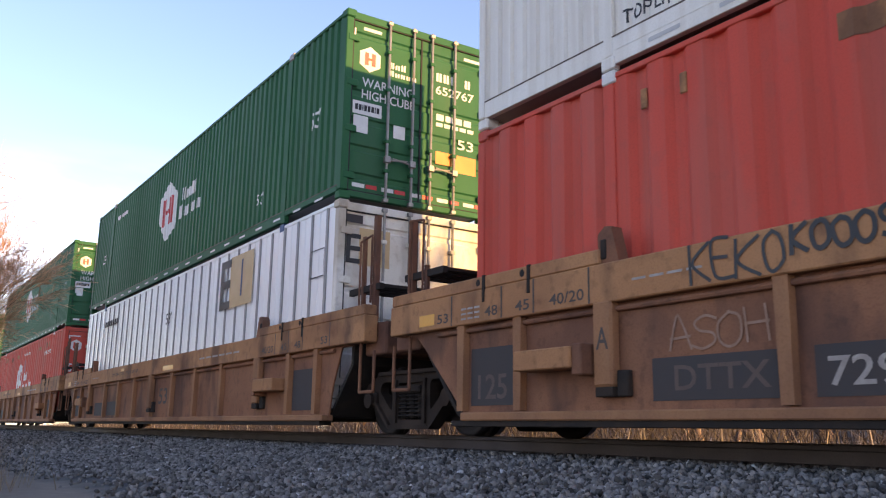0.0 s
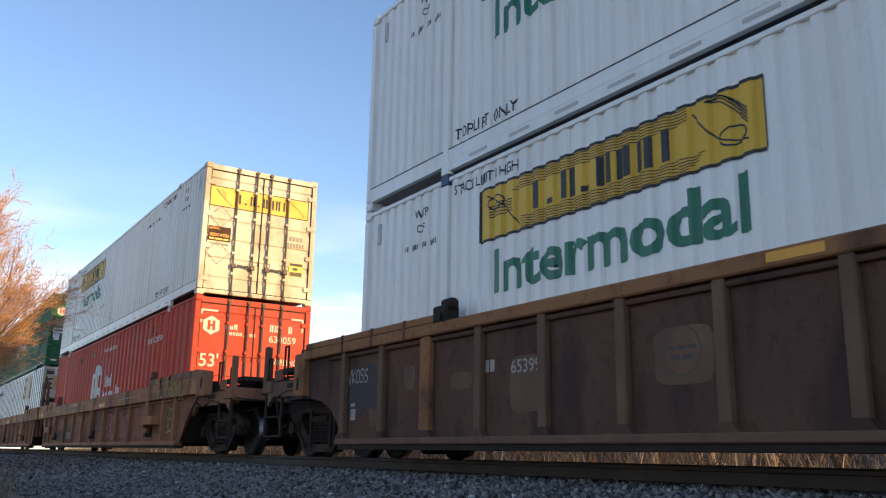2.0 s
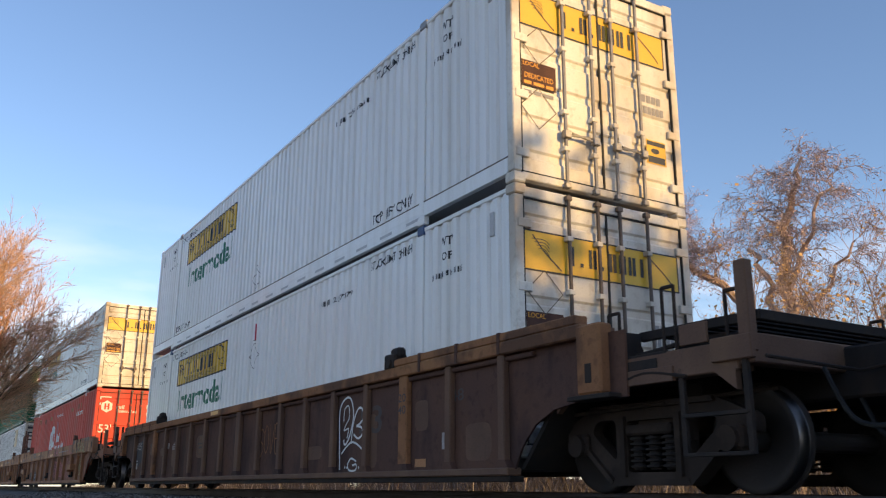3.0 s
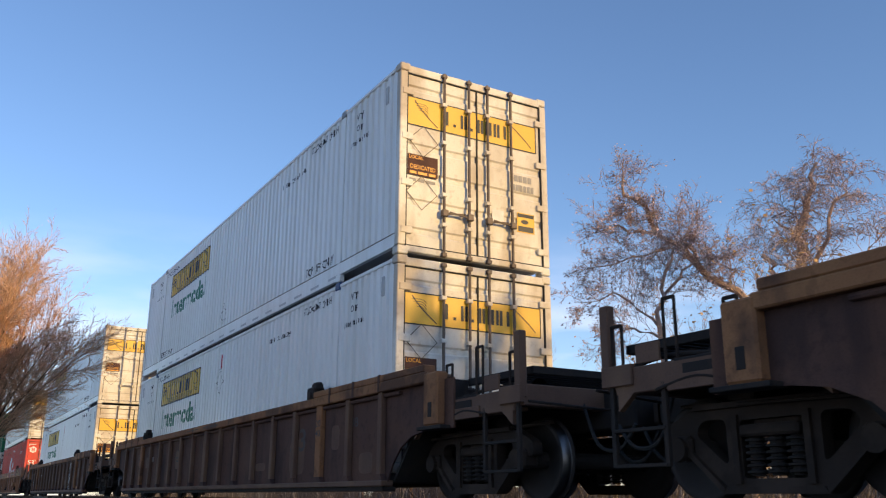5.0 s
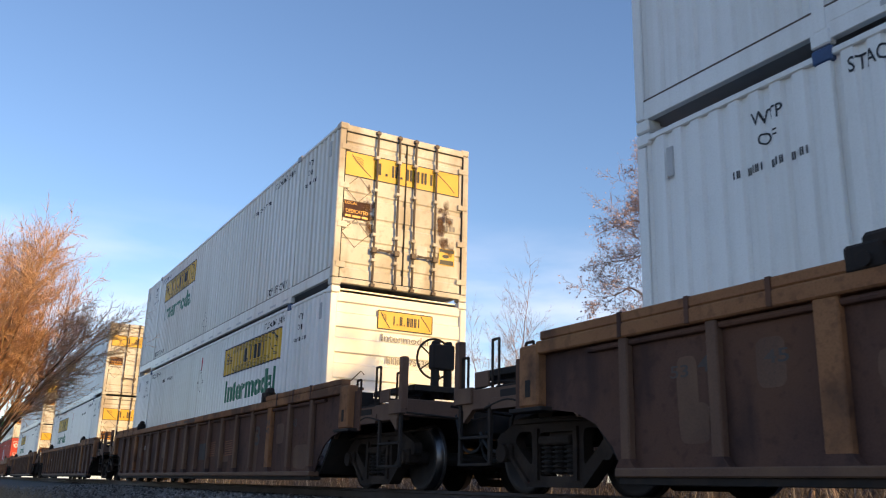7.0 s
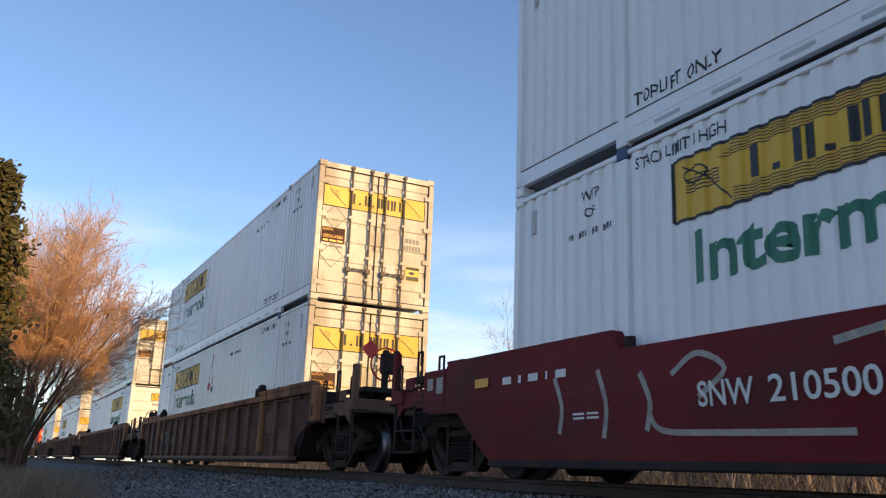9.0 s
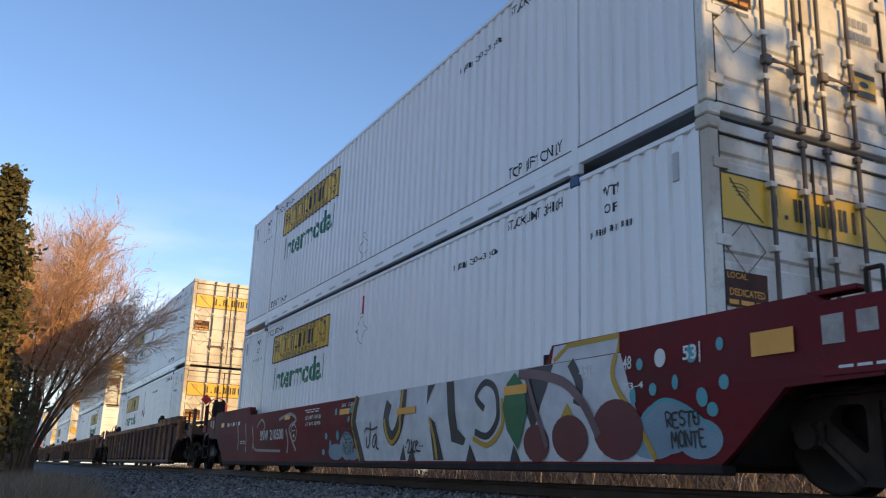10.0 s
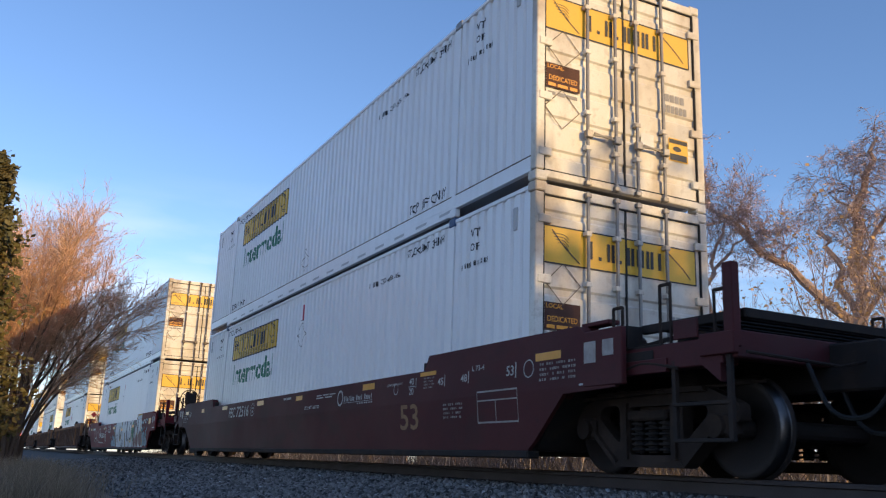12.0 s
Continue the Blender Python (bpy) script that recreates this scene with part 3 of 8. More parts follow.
        h = rods([(x - 0.02, -HL - 0.05, 0.66), (x + (0.34 if x < 0 else -0.34) * (-1 if abs(x) > 0.3 else 1) * -1, -HL - 0.045, 0.70)], 0.014, 6)
        box(h, x - 0.05, x + 0.05, -HL - 0.08, -HL - 0.01, 0.62, 0.72, 0.01)
        part("bar_handle", h, M[bar], lock)
    return (ys, dep)


def brand_panel(ob, u0, u1, z0, z1, surf):
    """Yellow panel with a dark edge, a row of plain bars where the name stands, and wavy lines at both ends."""
    a0, a1 = along(u0), along(u1)
    x = -HW + 0.012
    part("brand_panel", Flat().bar(a0, a1, z0, z1).lay_side(x - 0.003, surf), M["yellow"], ob, "yellow film panel")
    edge = Flat()
    edge.stroke([(a0, z0), (a1, z0)], 0.03, False).stroke([(a0, z1), (a1, z1)], 0.03, False)
    edge.stroke([(a0, z0), (a0, z1)], 0.03, False).stroke([(a1, z0), (a1, z1)], 0.03, False)
    w, h = a1 - a0, z1 - z0
    for i in range(5):
        for zz, sg in ((z0 + h * (0.05 + 0.045 * i), 1), (z1 - h * (0.05 + 0.045 * i), -1)):
            b0, b1 = (a0 + w * (0.20 - 0.01 * i), a0 + w * 0.80) if sg < 0 else (a0 + w * 0.2, a0 + w * (0.80 + 0.012 * i))
            edge.stroke([(b0 + (b1 - b0) * k / 14, zz + 0.006 * (-1) ** k) for k in range(15)], 0.009)
    for s, c in ((1, a0 + w * 0.10), (-1, a0 + w * 0.90)):
        for i in range(5):
            edge.stroke([(c - 0.05 * w, z0 + h * min(0.93, 0.72 - s * 0.3 + 0.05 * i)), (c, z0 + h * min(0.92, 0.62 - s * 0.2 + 0.06 * i)), (c + 0.06 * w, z0 + h * (0.42 + 0.05 * i))], 0.012)
        edge.stroke([(c - s * 0.06 * w, z0 + h * (0.85 if s > 0 else 0.2)), (c + s * 0.02 * w, z0 + h * (0.55 if s > 0 else 0.35)), (c + s * 0.09 * w, z0 + h * (0.1 if s > 0 else 0.85))], 0.016)
        edge.ring(c - s * 0.02 * w, z0 + h * (0.68 if s > 0 else 0.32), 0.035 * w, 0.13 * h, 0.016)
    part("panel_edging", edge.lay_side(x - 0.006, surf), M["ink"], ob)
    bars = Flat().glyphs(a0 + w * 0.235, a0 + w * 0.77, z0 + h * 0.28, z0 + h * 0.76, "i.T.TTTi")
    part("brand_bar", bars.lay_side(x - 0.009, surf), M["ink"], ob)


def side_words(ob, surf, mat, *items, name="lettering", lift=0.004, label="", bold=0.012):
    f = Flat()
    for body, u0, u1, z0, z1 in items:
        if body.startswith("="):
            f.glyphs(along(u0), along(u1), z0, z1, body[1:])
        elif body.startswith("|"):
            f.bars(along(u0), along(u1), z0, z1, [float(c) for c in body[1:].split(",")])
        else:
            f.word(body, along(u0), along(u1), z0, z1, bold)
    part(name, f.lay_side(-HW + 0.012 - lift, surf), mat, ob, label)


def diamond_frame(ob, surf, u, z, r, mat, fill=None):
    a = along(u)
    x = -HW + 0.012
    if fill:
        part("placard", Flat().poly([(a - r, z), (a, z - r), (a + r, z), (a, z + r)]).lay_side(x - 0.004, surf), fill, ob)
    f = Flat().stroke([(a - r, z), (a, z - r), (a + r, z), (a, z + r), (a - r, z)], 0.015, False)
    f.stroke([(a - 0.06, z + r), (a - 0.06, z + r + 0.05), (a + 0.06, z + r + 0.05), (a + 0.06, z + r)], 0.015, False)
    part("placard_frame", f.lay_side(x - 0.008, surf), mat, ob)


def end_panel(ob, x0, x1, z0, z1, y):
    """The yellow band across the doors or the front, with plain bars for the name."""
    w, h = x1 - x0, z1 - z0
    part("brand_panel", Flat().bar(x0, x1, z0, z1).lay_end(y), M["yellow"], ob, "yellow film panel")
    e = Flat()
    for p in (((x0, z0), (x1, z0)), ((x0, z1), (x1, z1)), ((x0, z0), (x0, z1)), ((x1, z0), (x1, z1))):
        e.stroke(list(p), 0.018, False)
    e.stroke([(x0 + w * 0.05, z1 - h * 0.1), (x0 + w * 0.12, z0 + h * 0.5), (x0 + w * 0.22, z0 + h * 0.08)], 0.015)
    e.stroke([(x1 - w * 0.22, z1 - h * 0.08), (x1 - w * 0.1, z0 + h * 0.45), (x1 - w * 0.04, z0 + h * 0.15)], 0.015)
    for i in range(4):
        e.stroke([(x0 + w * (0.05 + 0.012 * i), z1 - h * (0.2 + 0.08 * i)), (x0 + w * 0.12, z1 - h * (0.2 + 0.08 * i)), (x0 + w * 0.15, z1 - h * (0.3 + 0.1 * i))], 0.008)
    part("panel_edging", e.lay_end(y - 0.003), M["ink"], ob)
    part("brand_bar", Flat().glyphs(x0 + w * 0.26, x0 + w * 0.78, z0 + h * 0.26, z0 + h * 0.76, "i.T.TTTi").lay_end(y - 0.006), M["ink"], ob)


def white_container(stack, upper, paint, number, number_u, flip=False, hazard=False, placards=True, wtp=True, scorched=False, seam=False, digits=None, bar="dark_bar"):
    """White corrugated 53-foot box with a yellow panel and a green word on its side."""
    y = STACKS[stack] - HL
    words = "upper" if upper else "lower"
    state = " with its blank end back" if flip else " with scorched doors" if scorched else ""
    where = "on another container" if upper else "in a rail car well"
    ob = train_thing("shipping_container", XC, y, DECK + (CH + 0.012 if upper else 0), "white container%s %s" % (state, where) if state else "white corrugated container " + where, "container", "white containers on the train")
    surf = container_shell(ob, M[paint], M["door_white"], 0.212, 0.100, 0.026, 0.030, upper, not flip, bar)
    if not flip:
        pu = (-2.70, -6.38)
    else:
        pu = (-10.05, -13.75)
    brand_panel(ob, pu[0], pu[1], 1.955, 2.535, surf)
    side_words(ob, surf, M["word_green"], ("Intermodal", pu[0] - 0.24, pu[1] + 0.18, 1.355, 1.83), name="word", label="green film word on the side wall", bold=0.03)
    items = []
    for a, b in ((-2.20, -3.36), (-12.72, -13.90)):
        items.append(("TOP LIFT ONLY", a, b, 0.37, 0.51))
        items.append(("STACK LIMIT 3 HIGH", a, b, 2.615, 2.735))
    items += [("=iTTT", number_u, number_u - 0.36, 2.385, 2.465), (number, number_u - 0.48, number_u - 1.15, 2.385, 2.465)]
    if wtp:
        for c in (-1.45, -14.72):
            items += [("WTP", c + 0.13, c - 0.17, 2.52, 2.63), ("OF", c + 0.08, c - 0.10, 2.34, 2.44), ("=iT_TTTi_TiT_TiTi", c + 0.36, c - 0.38, 2.14, 2.205)]
    side_words(ob, surf, M["ink"], *items)
    if placards:
        u = -7.99
        if upper:
            diamond_frame(ob, surf, u + 0.1, 0.58, 0.20, M["bar"])
        else:
            diamond_frame(ob, surf, u, 2.02, 0.23, M["bar"])
            side_words(ob, surf, M["crimson"], ("|1", u + 0.012, u - 0.012, 2.31, 2.61), name="red_tick")
    if hazard:
        diamond_frame(ob, surf, -7.83, 1.76, 0.18, M["letter_white"], M["crimson"])
        diamond_frame(ob, surf, -8.23, 1.73, 0.18, M["ink"], M["letter_white"])
        part("placard_mark", Flat().poly([(along(-8.07), 1.71), (along(-8.23), 1.56), (along(-8.39), 1.71)]).lay_side(-HW + 0.003, surf), M["navy"], ob)
        part("placard_mark", Flat().poly([(along(-7.78), 1.72), (along(-7.88), 1.72), (along(-7.86), 1.80), (along(-7.83), 1.85), (along(-7.80), 1.80)]).lay_side(-HW + 0.003, surf), M["letter_white"], ob)
    # marker strips along the bottom rail, small latch pockets near the ends
    for k in range(16 if upper else 0):
        part("marker_strip", Flat().bar(along(-2.5 - 0.75 * k), along(-2.85 - 0.75 * k), 0.085, 0.125).lay_side(-HW - 0.004), M["pale_strip"], ob)
    for u in (-0.42, -15.72):
        part("latch_pocket", boxes((-HW - 0.006, -HW + 0.02, HL + u - 0.04, HL + u + 0.04, 2.38, 2.66), bevel=0.008), M["pale_strip"], ob)
    if seam:
        for yy in (HL - 6.05, HL - 6.3):
            part("seam_cover", boxes((-HW + 0.002, -HW + 0.03, yy - 0.05, yy + 0.05, 0.2, CH - 0.07), bevel=0.006), M[paint], ob)
    # the end that faces back
    if flip:
        end_panel(ob, -0.42, 0.62, 2.26, 2.57, -HL + 0.018)
        part("word", Flat().word("Intermodal", -0.34, 0.56, 2.05, 2.18).lay_end(-HL + 0.024), M["grey_post"], ob)
        part("lettering", Flat().glyphs(-0.26, 0.05, 1.68, 1.79, "iTTT").word(digits or number, 0.12, 0.58, 1.68, 1.79).lay_end(-HL + 0.024), M["grey_post"], ob)
        part("placard_frame", Flat().stroke([(-0.95, 1.25), (-0.68, 1.52), (-0.62, 1.46)], 0.02, False).stroke([(-0.95, 1.25), (-0.7, 0.98)], 0.02, False).lay_end(-HL + 0.02), M["dark_bar"], ob)
        return ob
    yf = -HL + 0.024
    end_panel(ob, -1.165, 1.10, 1.95, 2.385, yf)
    sticker = part("sticker", Flat().bar(-1.15, -0.66, 1.19, 1.50).lay_end(yf), M["brown_web"], ob, "dark brown job sticker")
    part("lettering", Flat().word("LOCAL", -1.13, -0.90, 1.43, 1.485).word("DEDICATED", -1.11, -0.70, 1.28, 1.345).bars(-1.12, -0.7, 1.205, 1.245, [1, 1.4, 1]).lay_end(yf - 0.003), M["amber"], sticker)
    part("lettering", Flat().bars(-1.12, -0.70, 1.09, 1.135, [1, 1, 1.4]).bars(0.68, 1.0, 1.42, 1.52, [1, 1, 1, 1]).bars(0.64, 1.04, 1.27, 1.37, [1, 1, 1, 1, 1, 1]).lay_end(yf), M["grey_post"], ob)
    caution = part("sticker", Flat().bar(0.72, 1.04, 0.62, 0.93).lay_end(yf), M["yellow"], ob, "yellow caution sticker")
    part("lettering", Flat().bar(0.73, 1.03, 0.86, 0.915).bar(0.74, 1.02, 0.635, 0.72).blob(0.86, 0.79, 0.07, 0.035).lay_end(yf - 0.003), M["ink"], caution)
    part("sticker", Flat().bar(0.27, 0.48, 0.70, 0.90).lay_end(yf), M["tan"] if not upper else M["letter_white"], ob)
    f = Flat()
    for cx, cz, rr in ((-0.90, 1.72, 0.24), (-0.92, 0.93, 0.25)):
        f.stroke([(cx - rr, cz), (cx, cz - rr), (cx + rr, cz), (cx, cz + rr), (cx - rr, cz)], 0.014, False)
    part("placard_frame", f.lay_end(yf - 0.003), M["dark_bar"], ob)
    if scorched:
        burn = Flat()
        random.seed(17)
        for cx, cz in ((-0.68, 1.45), (-0.62, 1.25), (-0.64, 0.98), (0.80, 1.6), (0.78, 1.35), (0.86, 1.15)):
            for j in range(7):
                burn.blob(cx + random.uniform(-0.09, 0.09), cz + random.uniform(-0.2, 0.2), random.uniform(0.03, 0.08), random.uniform(0.10, 0.24), 14)
        part("scorch_mark", burn.lay_end(yf - 0.001), M["scorch"], ob, "sooty scorch mark on the doors")
    return ob


def hexagon(f, u, z, r):
    return f.poly([(u + r * math.sin(math.pi * k / 3), z + r * math.cos(math.pi * k / 3)) for k in range(6)])


def red_container(stack):
    """Red corrugated box with a white house-shaped mark and white bars on its side."""
    ob = train_thing("shipping_container", XC, STACKS[stack] - HL, DECK, "red corrugated container with a white house mark, in a well", "container", "coloured containers on the train")
    surf = container_shell(ob, M["red"], M["red"], 0.42, 0.17, 0.07, 0.045, False)
    house = Flat().poly([(along(-6.31), 0.95), (along(-7.59), 0.95), (along(-7.59), 1.85), (along(-7.30), 1.97), (along(-7.30), 2.05), (along(-6.97), 2.17), (along(-6.62), 2.05), (along(-6.62), 1.97), (along(-6.31), 1.87)])
    part("house_mark", house.lay_side(-HW + 0.008, surf), M["letter_white"], ob, "white house-shaped mark")
    f = Flat()
    for u0, u1, z0, z1 in ((-6.62, -6.80, 0.95, 1.32), (-6.95, -7.12, 0.95, 1.25), (-6.62, -6.78, 1.42, 1.75), (-7.0, -7.12, 1.50, 1.80), (-7.20, -7.30, 0.95, 1.25), (-7.22, -7.32, 1.45, 1.80)):
        f.bar(along(u0), along(u1), z0, z1)
    part("house_window", f.lay_side(-HW + 0.003, surf), M["red"], ob)
    side_words(ob, surf, M["letter_white"], ("=TxT", -8.07, -8.94, 1.42, 1.75), ("=Txxxx.", -7.75, -9.30, 1.05, 1.36), ("=ixx.", -9.30, -10.15, 1.10, 1.42), name="brand_bar")
    side_words(ob, surf, M["letter_white"], ("WARNING HIGH CUBE", -7.60, -9.0, 2.42, 2.52), ("=TTiT", -12.45, -12.88, 2.18, 2.32), ("634059", -13.0, -13.6, 2.18, 2.32))
    for u0, u1, z0, z1 in ((-5.75, -6.35, 2.40, 2.56), (-4.2, -4.55, 2.35, 2.55), (-11.2, -11.5, 2.42, 2.54)):
        part("patch", Flat().bar(along(u0), along(u1), z0, z1).lay_side(-HW + 0.007, surf), M["tan"], ob, "tan touch-up patch")
    part("scuff", Flat().blob(along(-8.05), 1.95, 0.22, 0.22).blob(along(-8.0), 2.15, 0.12, 0.12).lay_side(-HW + 0.0075, surf), M["pink"], ob)
    for u in (-2.42, -2.85, -13.35, -12.85):
        part("latch_pocket", boxes((-HW - 0.004, -HW + 0.02, HL + u - 0.035, HL + u + 0.035, 2.42, 2.60), bevel=0.008), M["tan"], ob)
    yf = -HL + 0.026
    f = hexagon(Flat(), -0.92, 2.28, 0.20).word("53'", -1.12, -0.72, 1.42, 1.70).glyphs(-0.62, -0.34, 2.22, 2.34, "TxT").glyphs(-0.60, 0.06, 2.10, 2.20, "Txxxx.ixx")
    f.glyphs(0.36, 0.90, 2.25, 2.40, "TTi_T").word("634059", 0.36, 0.98, 2.02, 2.17).word("WARNING", 0.42, 1.02, 1.55, 1.68)
    f.bar(-1.16, -1.12, 2.32, 2.60).bar(-1.12, -0.80, 2.57, 2.61).bar(1.10, 1.14, 2.3, 2.58).bar(0.85, 1.1, 2.55, 2.59)
    part("lettering", f.lay_end(yf), M["letter_white"], ob)
    part("mark", Flat().bars(-1.0, -0.84, 2.18, 2.38, [1, 1], 0.8).bar(-0.99, -0.85, 2.26, 2.30).lay_end(yf - 0.003), M["red"], ob)
    return ob


def green_container(stack, upper=True):
    """Dark green corrugated box with a white hexagon mark."""
    ob = train_thing("shipping_container", XC, STACKS[stack] - HL, DECK + (CH + 0.012 if upper else 0), "dark green corrugated intermodal container stacked on another container", "container", "coloured containers on the train")
    surf = container_shell(ob, M["green"], M["green"], 0.215, 0.09, 0.035, 0.030, upper, True, "bar")
    part("hexagon_mark", Flat().poly([(along(-6.60), 1.52), (along(-7.30), 0.88), (along(-8.05), 1.15), (along(-8.05), 1.88), (along(-7.35), 2.30), (along(-6.60), 1.95)]).lay_side(-HW + 0.008, surf), M["letter_white"], ob, "white hexagon mark")
    part("mark", Flat().bars(along(-6.95), along(-7.70), 1.28, 1.92, [1, 1], 0.9).bar(along(-7.0), along(-7.6), 1.54, 1.64).lay_side(-HW + 0.004, surf), M["signal_red"], ob)
    side_words(ob, surf, M["letter_white"], ("=TxT", -8.35, -9.4, 1.62, 1.90), ("=Txxxx", -8.25, -9.7, 1.23, 1.52), name="brand_bar")
    side_words(ob, surf, M["letter_white"], ("53'", -15.0, -15.35, 1.30, 1.58), ("53'", -12.9, -13.2, 0.55, 0.75), ("53'", -1.0, -1.35, 1.30, 1.55), ("|1,1,1,1,1,1", -2.4, -3.4, 2.35, 2.45))
    for k in range(20):
        part("marker_strip", Flat().bar(along(-0.5 - 0.78 * k), along(-0.78 - 0.78 * k), 0.09, 0.125).lay_side(-HW - 0.004), M["letter_white"], ob)
    yf = -HL + 0.026
    f = hexagon(Flat(), -0.88, 2.18, 0.20).glyphs(-0.55, -0.25, 2.13, 2.23, "TxT").glyphs(-0.55, -0.06, 2.01, 2.10, "Txxxx")
    f.word("WARNING", -1.0, -0.12, 1.74, 1.88).word("HIGH CUBE", -1.0, -0.10, 1.55, 1.69).glyphs(0.28, 0.95, 2.13, 2.27, "TTT_T").word("652767", 0.28, 1.0, 1.92, 2.06)
    f.word("53", 0.70, 1.0, 1.10, 1.26).bar(-1.17, -1.13, 2.42, 2.62).bar(-1.0, -0.7, 2.62, 2.67).bar(0.8, 1.1, 2.60, 2.65).bar(-1.14, -0.66, 1.30, 1.50).bar(-1.12, -0.88, 1.02, 1.28).bar(-0.45, -0.25, 1.05, 1.25)
    f.bars(0.3, 0.95, 1.50, 1.60, [1, 1, 1, 1]).bars(0.3, 1.0, 1.40, 1.46, [1, 1, 1, 1, 1])
    part("lettering", f.lay_end(yf), M["letter_white"], ob)
    part("lettering", Flat().bars(-1.10, -0.7, 1.36, 1.45, [1, 1, 0.4, 1, 1, 1, 0.4, 1]).lay_end(yf - 0.003), M["ink"], ob)
    part("mark", Flat().bars(-0.97, -0.79, 2.08, 2.28, [1, 1], 0.8).bar(-0.96, -0.8, 2.16, 2.20).lay_end(yf - 0.003), M["signal_red"], ob)
    part("sticker", Flat().bar(0.30, 0.60, 0.80, 1.0).bar(0.66, 1.05, 0.72, 1.0).lay_end(yf), M["orange"], ob)
    tape = Flat()
    for k in range(5):
        tape.bar(-1.1 + 0.48 * k, -0.9 + 0.48 * k, 0.20, 0.26)
    part("reflector_tape", tape.lay_end(yf), M["letter_white"], ob)
    tape = Flat()
    for k in range(5):
        tape.bar(-0.88 + 0.48 * k, -0.70 + 0.48 * k, 0.20, 0.26)
    part("reflector_tape", tape.lay_end(yf), M["signal_red"], ob)
    return ob


def plate_container(stack):
    """White flat-panelled box with grey posts and a tan square with letters."""
    ob = train_thing("shipping_container", XC, STACKS[stack] - HL, DECK, "white panelled container with grey upright posts, in a rail car well", "container", "coloured containers on the train")
    surf = container_shell(ob, M["white_new"], M["door_white"], 0.51, 0.43, 0.02, 0.012, False, True, "bar")
    for k in range(31):
        y = -HL + 0.36 + 0.51 * k
        part("side_post", boxes((-HW - 0.006, -HW + 0.02, y - 0.034, y + 0.034, 0.2, CH - 0.075), bevel=0.005), M["grey_post"], ob)
    part("tan_square", Flat().bar(along(-11.9), along(-13.0), 1.78, 2.70).lay_side(-HW - 0.010), M["buff"], ob)
    part("lettering", Flat().word("E", along(-11.42), along(-11.95), 1.78, 2.68).lay_side(-HW - 0.014), M["ink"], ob)
    part("blue_stripe", Flat().bar(along(-12.45), along(-12.52), 1.95, 2.6).lay_side(-HW - 0.014), M["blue"], ob)
    part("lettering", Flat().word("53'", along(-8.0), along(-8.4), 1.85, 2.1).bars(along(-2.2), along(-3.6), 2.3, 2.45, [1, 1, 1, 1, 1, 1, 1]).lay_side(-HW - 0.009), M["slate"], ob)
    part("hatch_outline", Flat().stroke([(along(-15.3), 1.85), (along(-15.75), 1.85), (along(-15.75), 2.25), (along(-15.3), 2.25), (along(-15.3), 1.85)], 0.02, False).lay_side(-HW - 0.008), M["slate"], ob)
    yf = -HL + 0.026
    part("tan_square", Flat().bar(-0.95, -0.45, 1.98, 2.52).lay_end(yf), M["buff"], ob)
    part("lettering", Flat().word("E", -1.15, -0.92, 2.0, 2.42).lay_end(yf - 0.003), M["ink"], ob)
    part("plate", Flat().bar(-1.2, -0.9, 2.58, 2.70).lay_end(yf), M["slate"], ob)
    return ob


M["scorch"] = M["soot"]
M["pale_strip"] = material("pale_grey_marker_film", (0.50, 0.50, 0.50), (0.42, 0.42, 0.42), 0.5, bump=0.0)
M["buff"] = material("buff_film", (0.58, 0.40, 0.21), (0.50, 0.34, 0.18), 0.5, scale=4, bump=0.0)


# ---- rail cars ----
CAR_X = 4.97 - XC      # outer face of the posts, in the car's space


def wheel_mesh():
    """A wheelset along x: two flanged wheels and the axle."""
    prof = [(0.0, 0.10), (0.10, 0.11), (0.12, 0.055), (0.33, 0.04), (0.36, 0.0), (0.415, 0.0), (0.42, 0.10), (0.425, 0.115), (0.45, 0.125), (0.45, 0.145), (0.36, 0.145), (0.33, 0.09), (0.12, 0.11), (0.10, 0.17)]
    bm = bmesh.new()
    tread = []
    n = 36
    for s in (-1, 1):
        rings = []
        for r, x in prof:
            xx = s * (0.835 - x)
            rings.append([bm.verts.new((xx, r * math.cos(2 * math.pi * k / n), r * math.sin(2 * math.pi * k / n))) for k in range(n)] if r > 0 else None)
        for j, (a, b) in enumerate(zip(rings[1:], rings[2:])):
            for k in range(n):
                f = bm.faces.new((a[k], a[(k + 1) % n], b[(k + 1) % n], b[k]))
                if j in (4, 5):
                    tread.append(f)
                f.smooth = True
        bm.faces.new(rings[1])
        bm.faces.new(rings[-1])
    rod(bm, (-1.0, 0, 0), (1.0, 0, 0), 0.085, 14)
    # cap bolts on the axle ends
    for s in (-1, 1):
        for k in range(3):
            a = 2 * math.pi * k / 3
            rod(bm, (s * 1.0, 0.05 * math.cos(a), 0.05 * math.sin(a)), (s * 1.025, 0.05 * math.cos(a), 0.05 * math.sin(a)), 0.014, 6)
    for f in bm.faces:
        f.material_index = 0
    for f in tread:
        f.material_index = 1
    bmesh.ops.recalc_face_normals(bm, faces=bm.faces[:])
    me = bpy.data.meshes.new("wheelset")
    bm.to_mesh(me)
    bm.free()
    me.materials.append(M["wheel"])
    me.materials.append(M["tread"])
    return me


WHEEL = wheel_mesh()
WHEELSETS = []


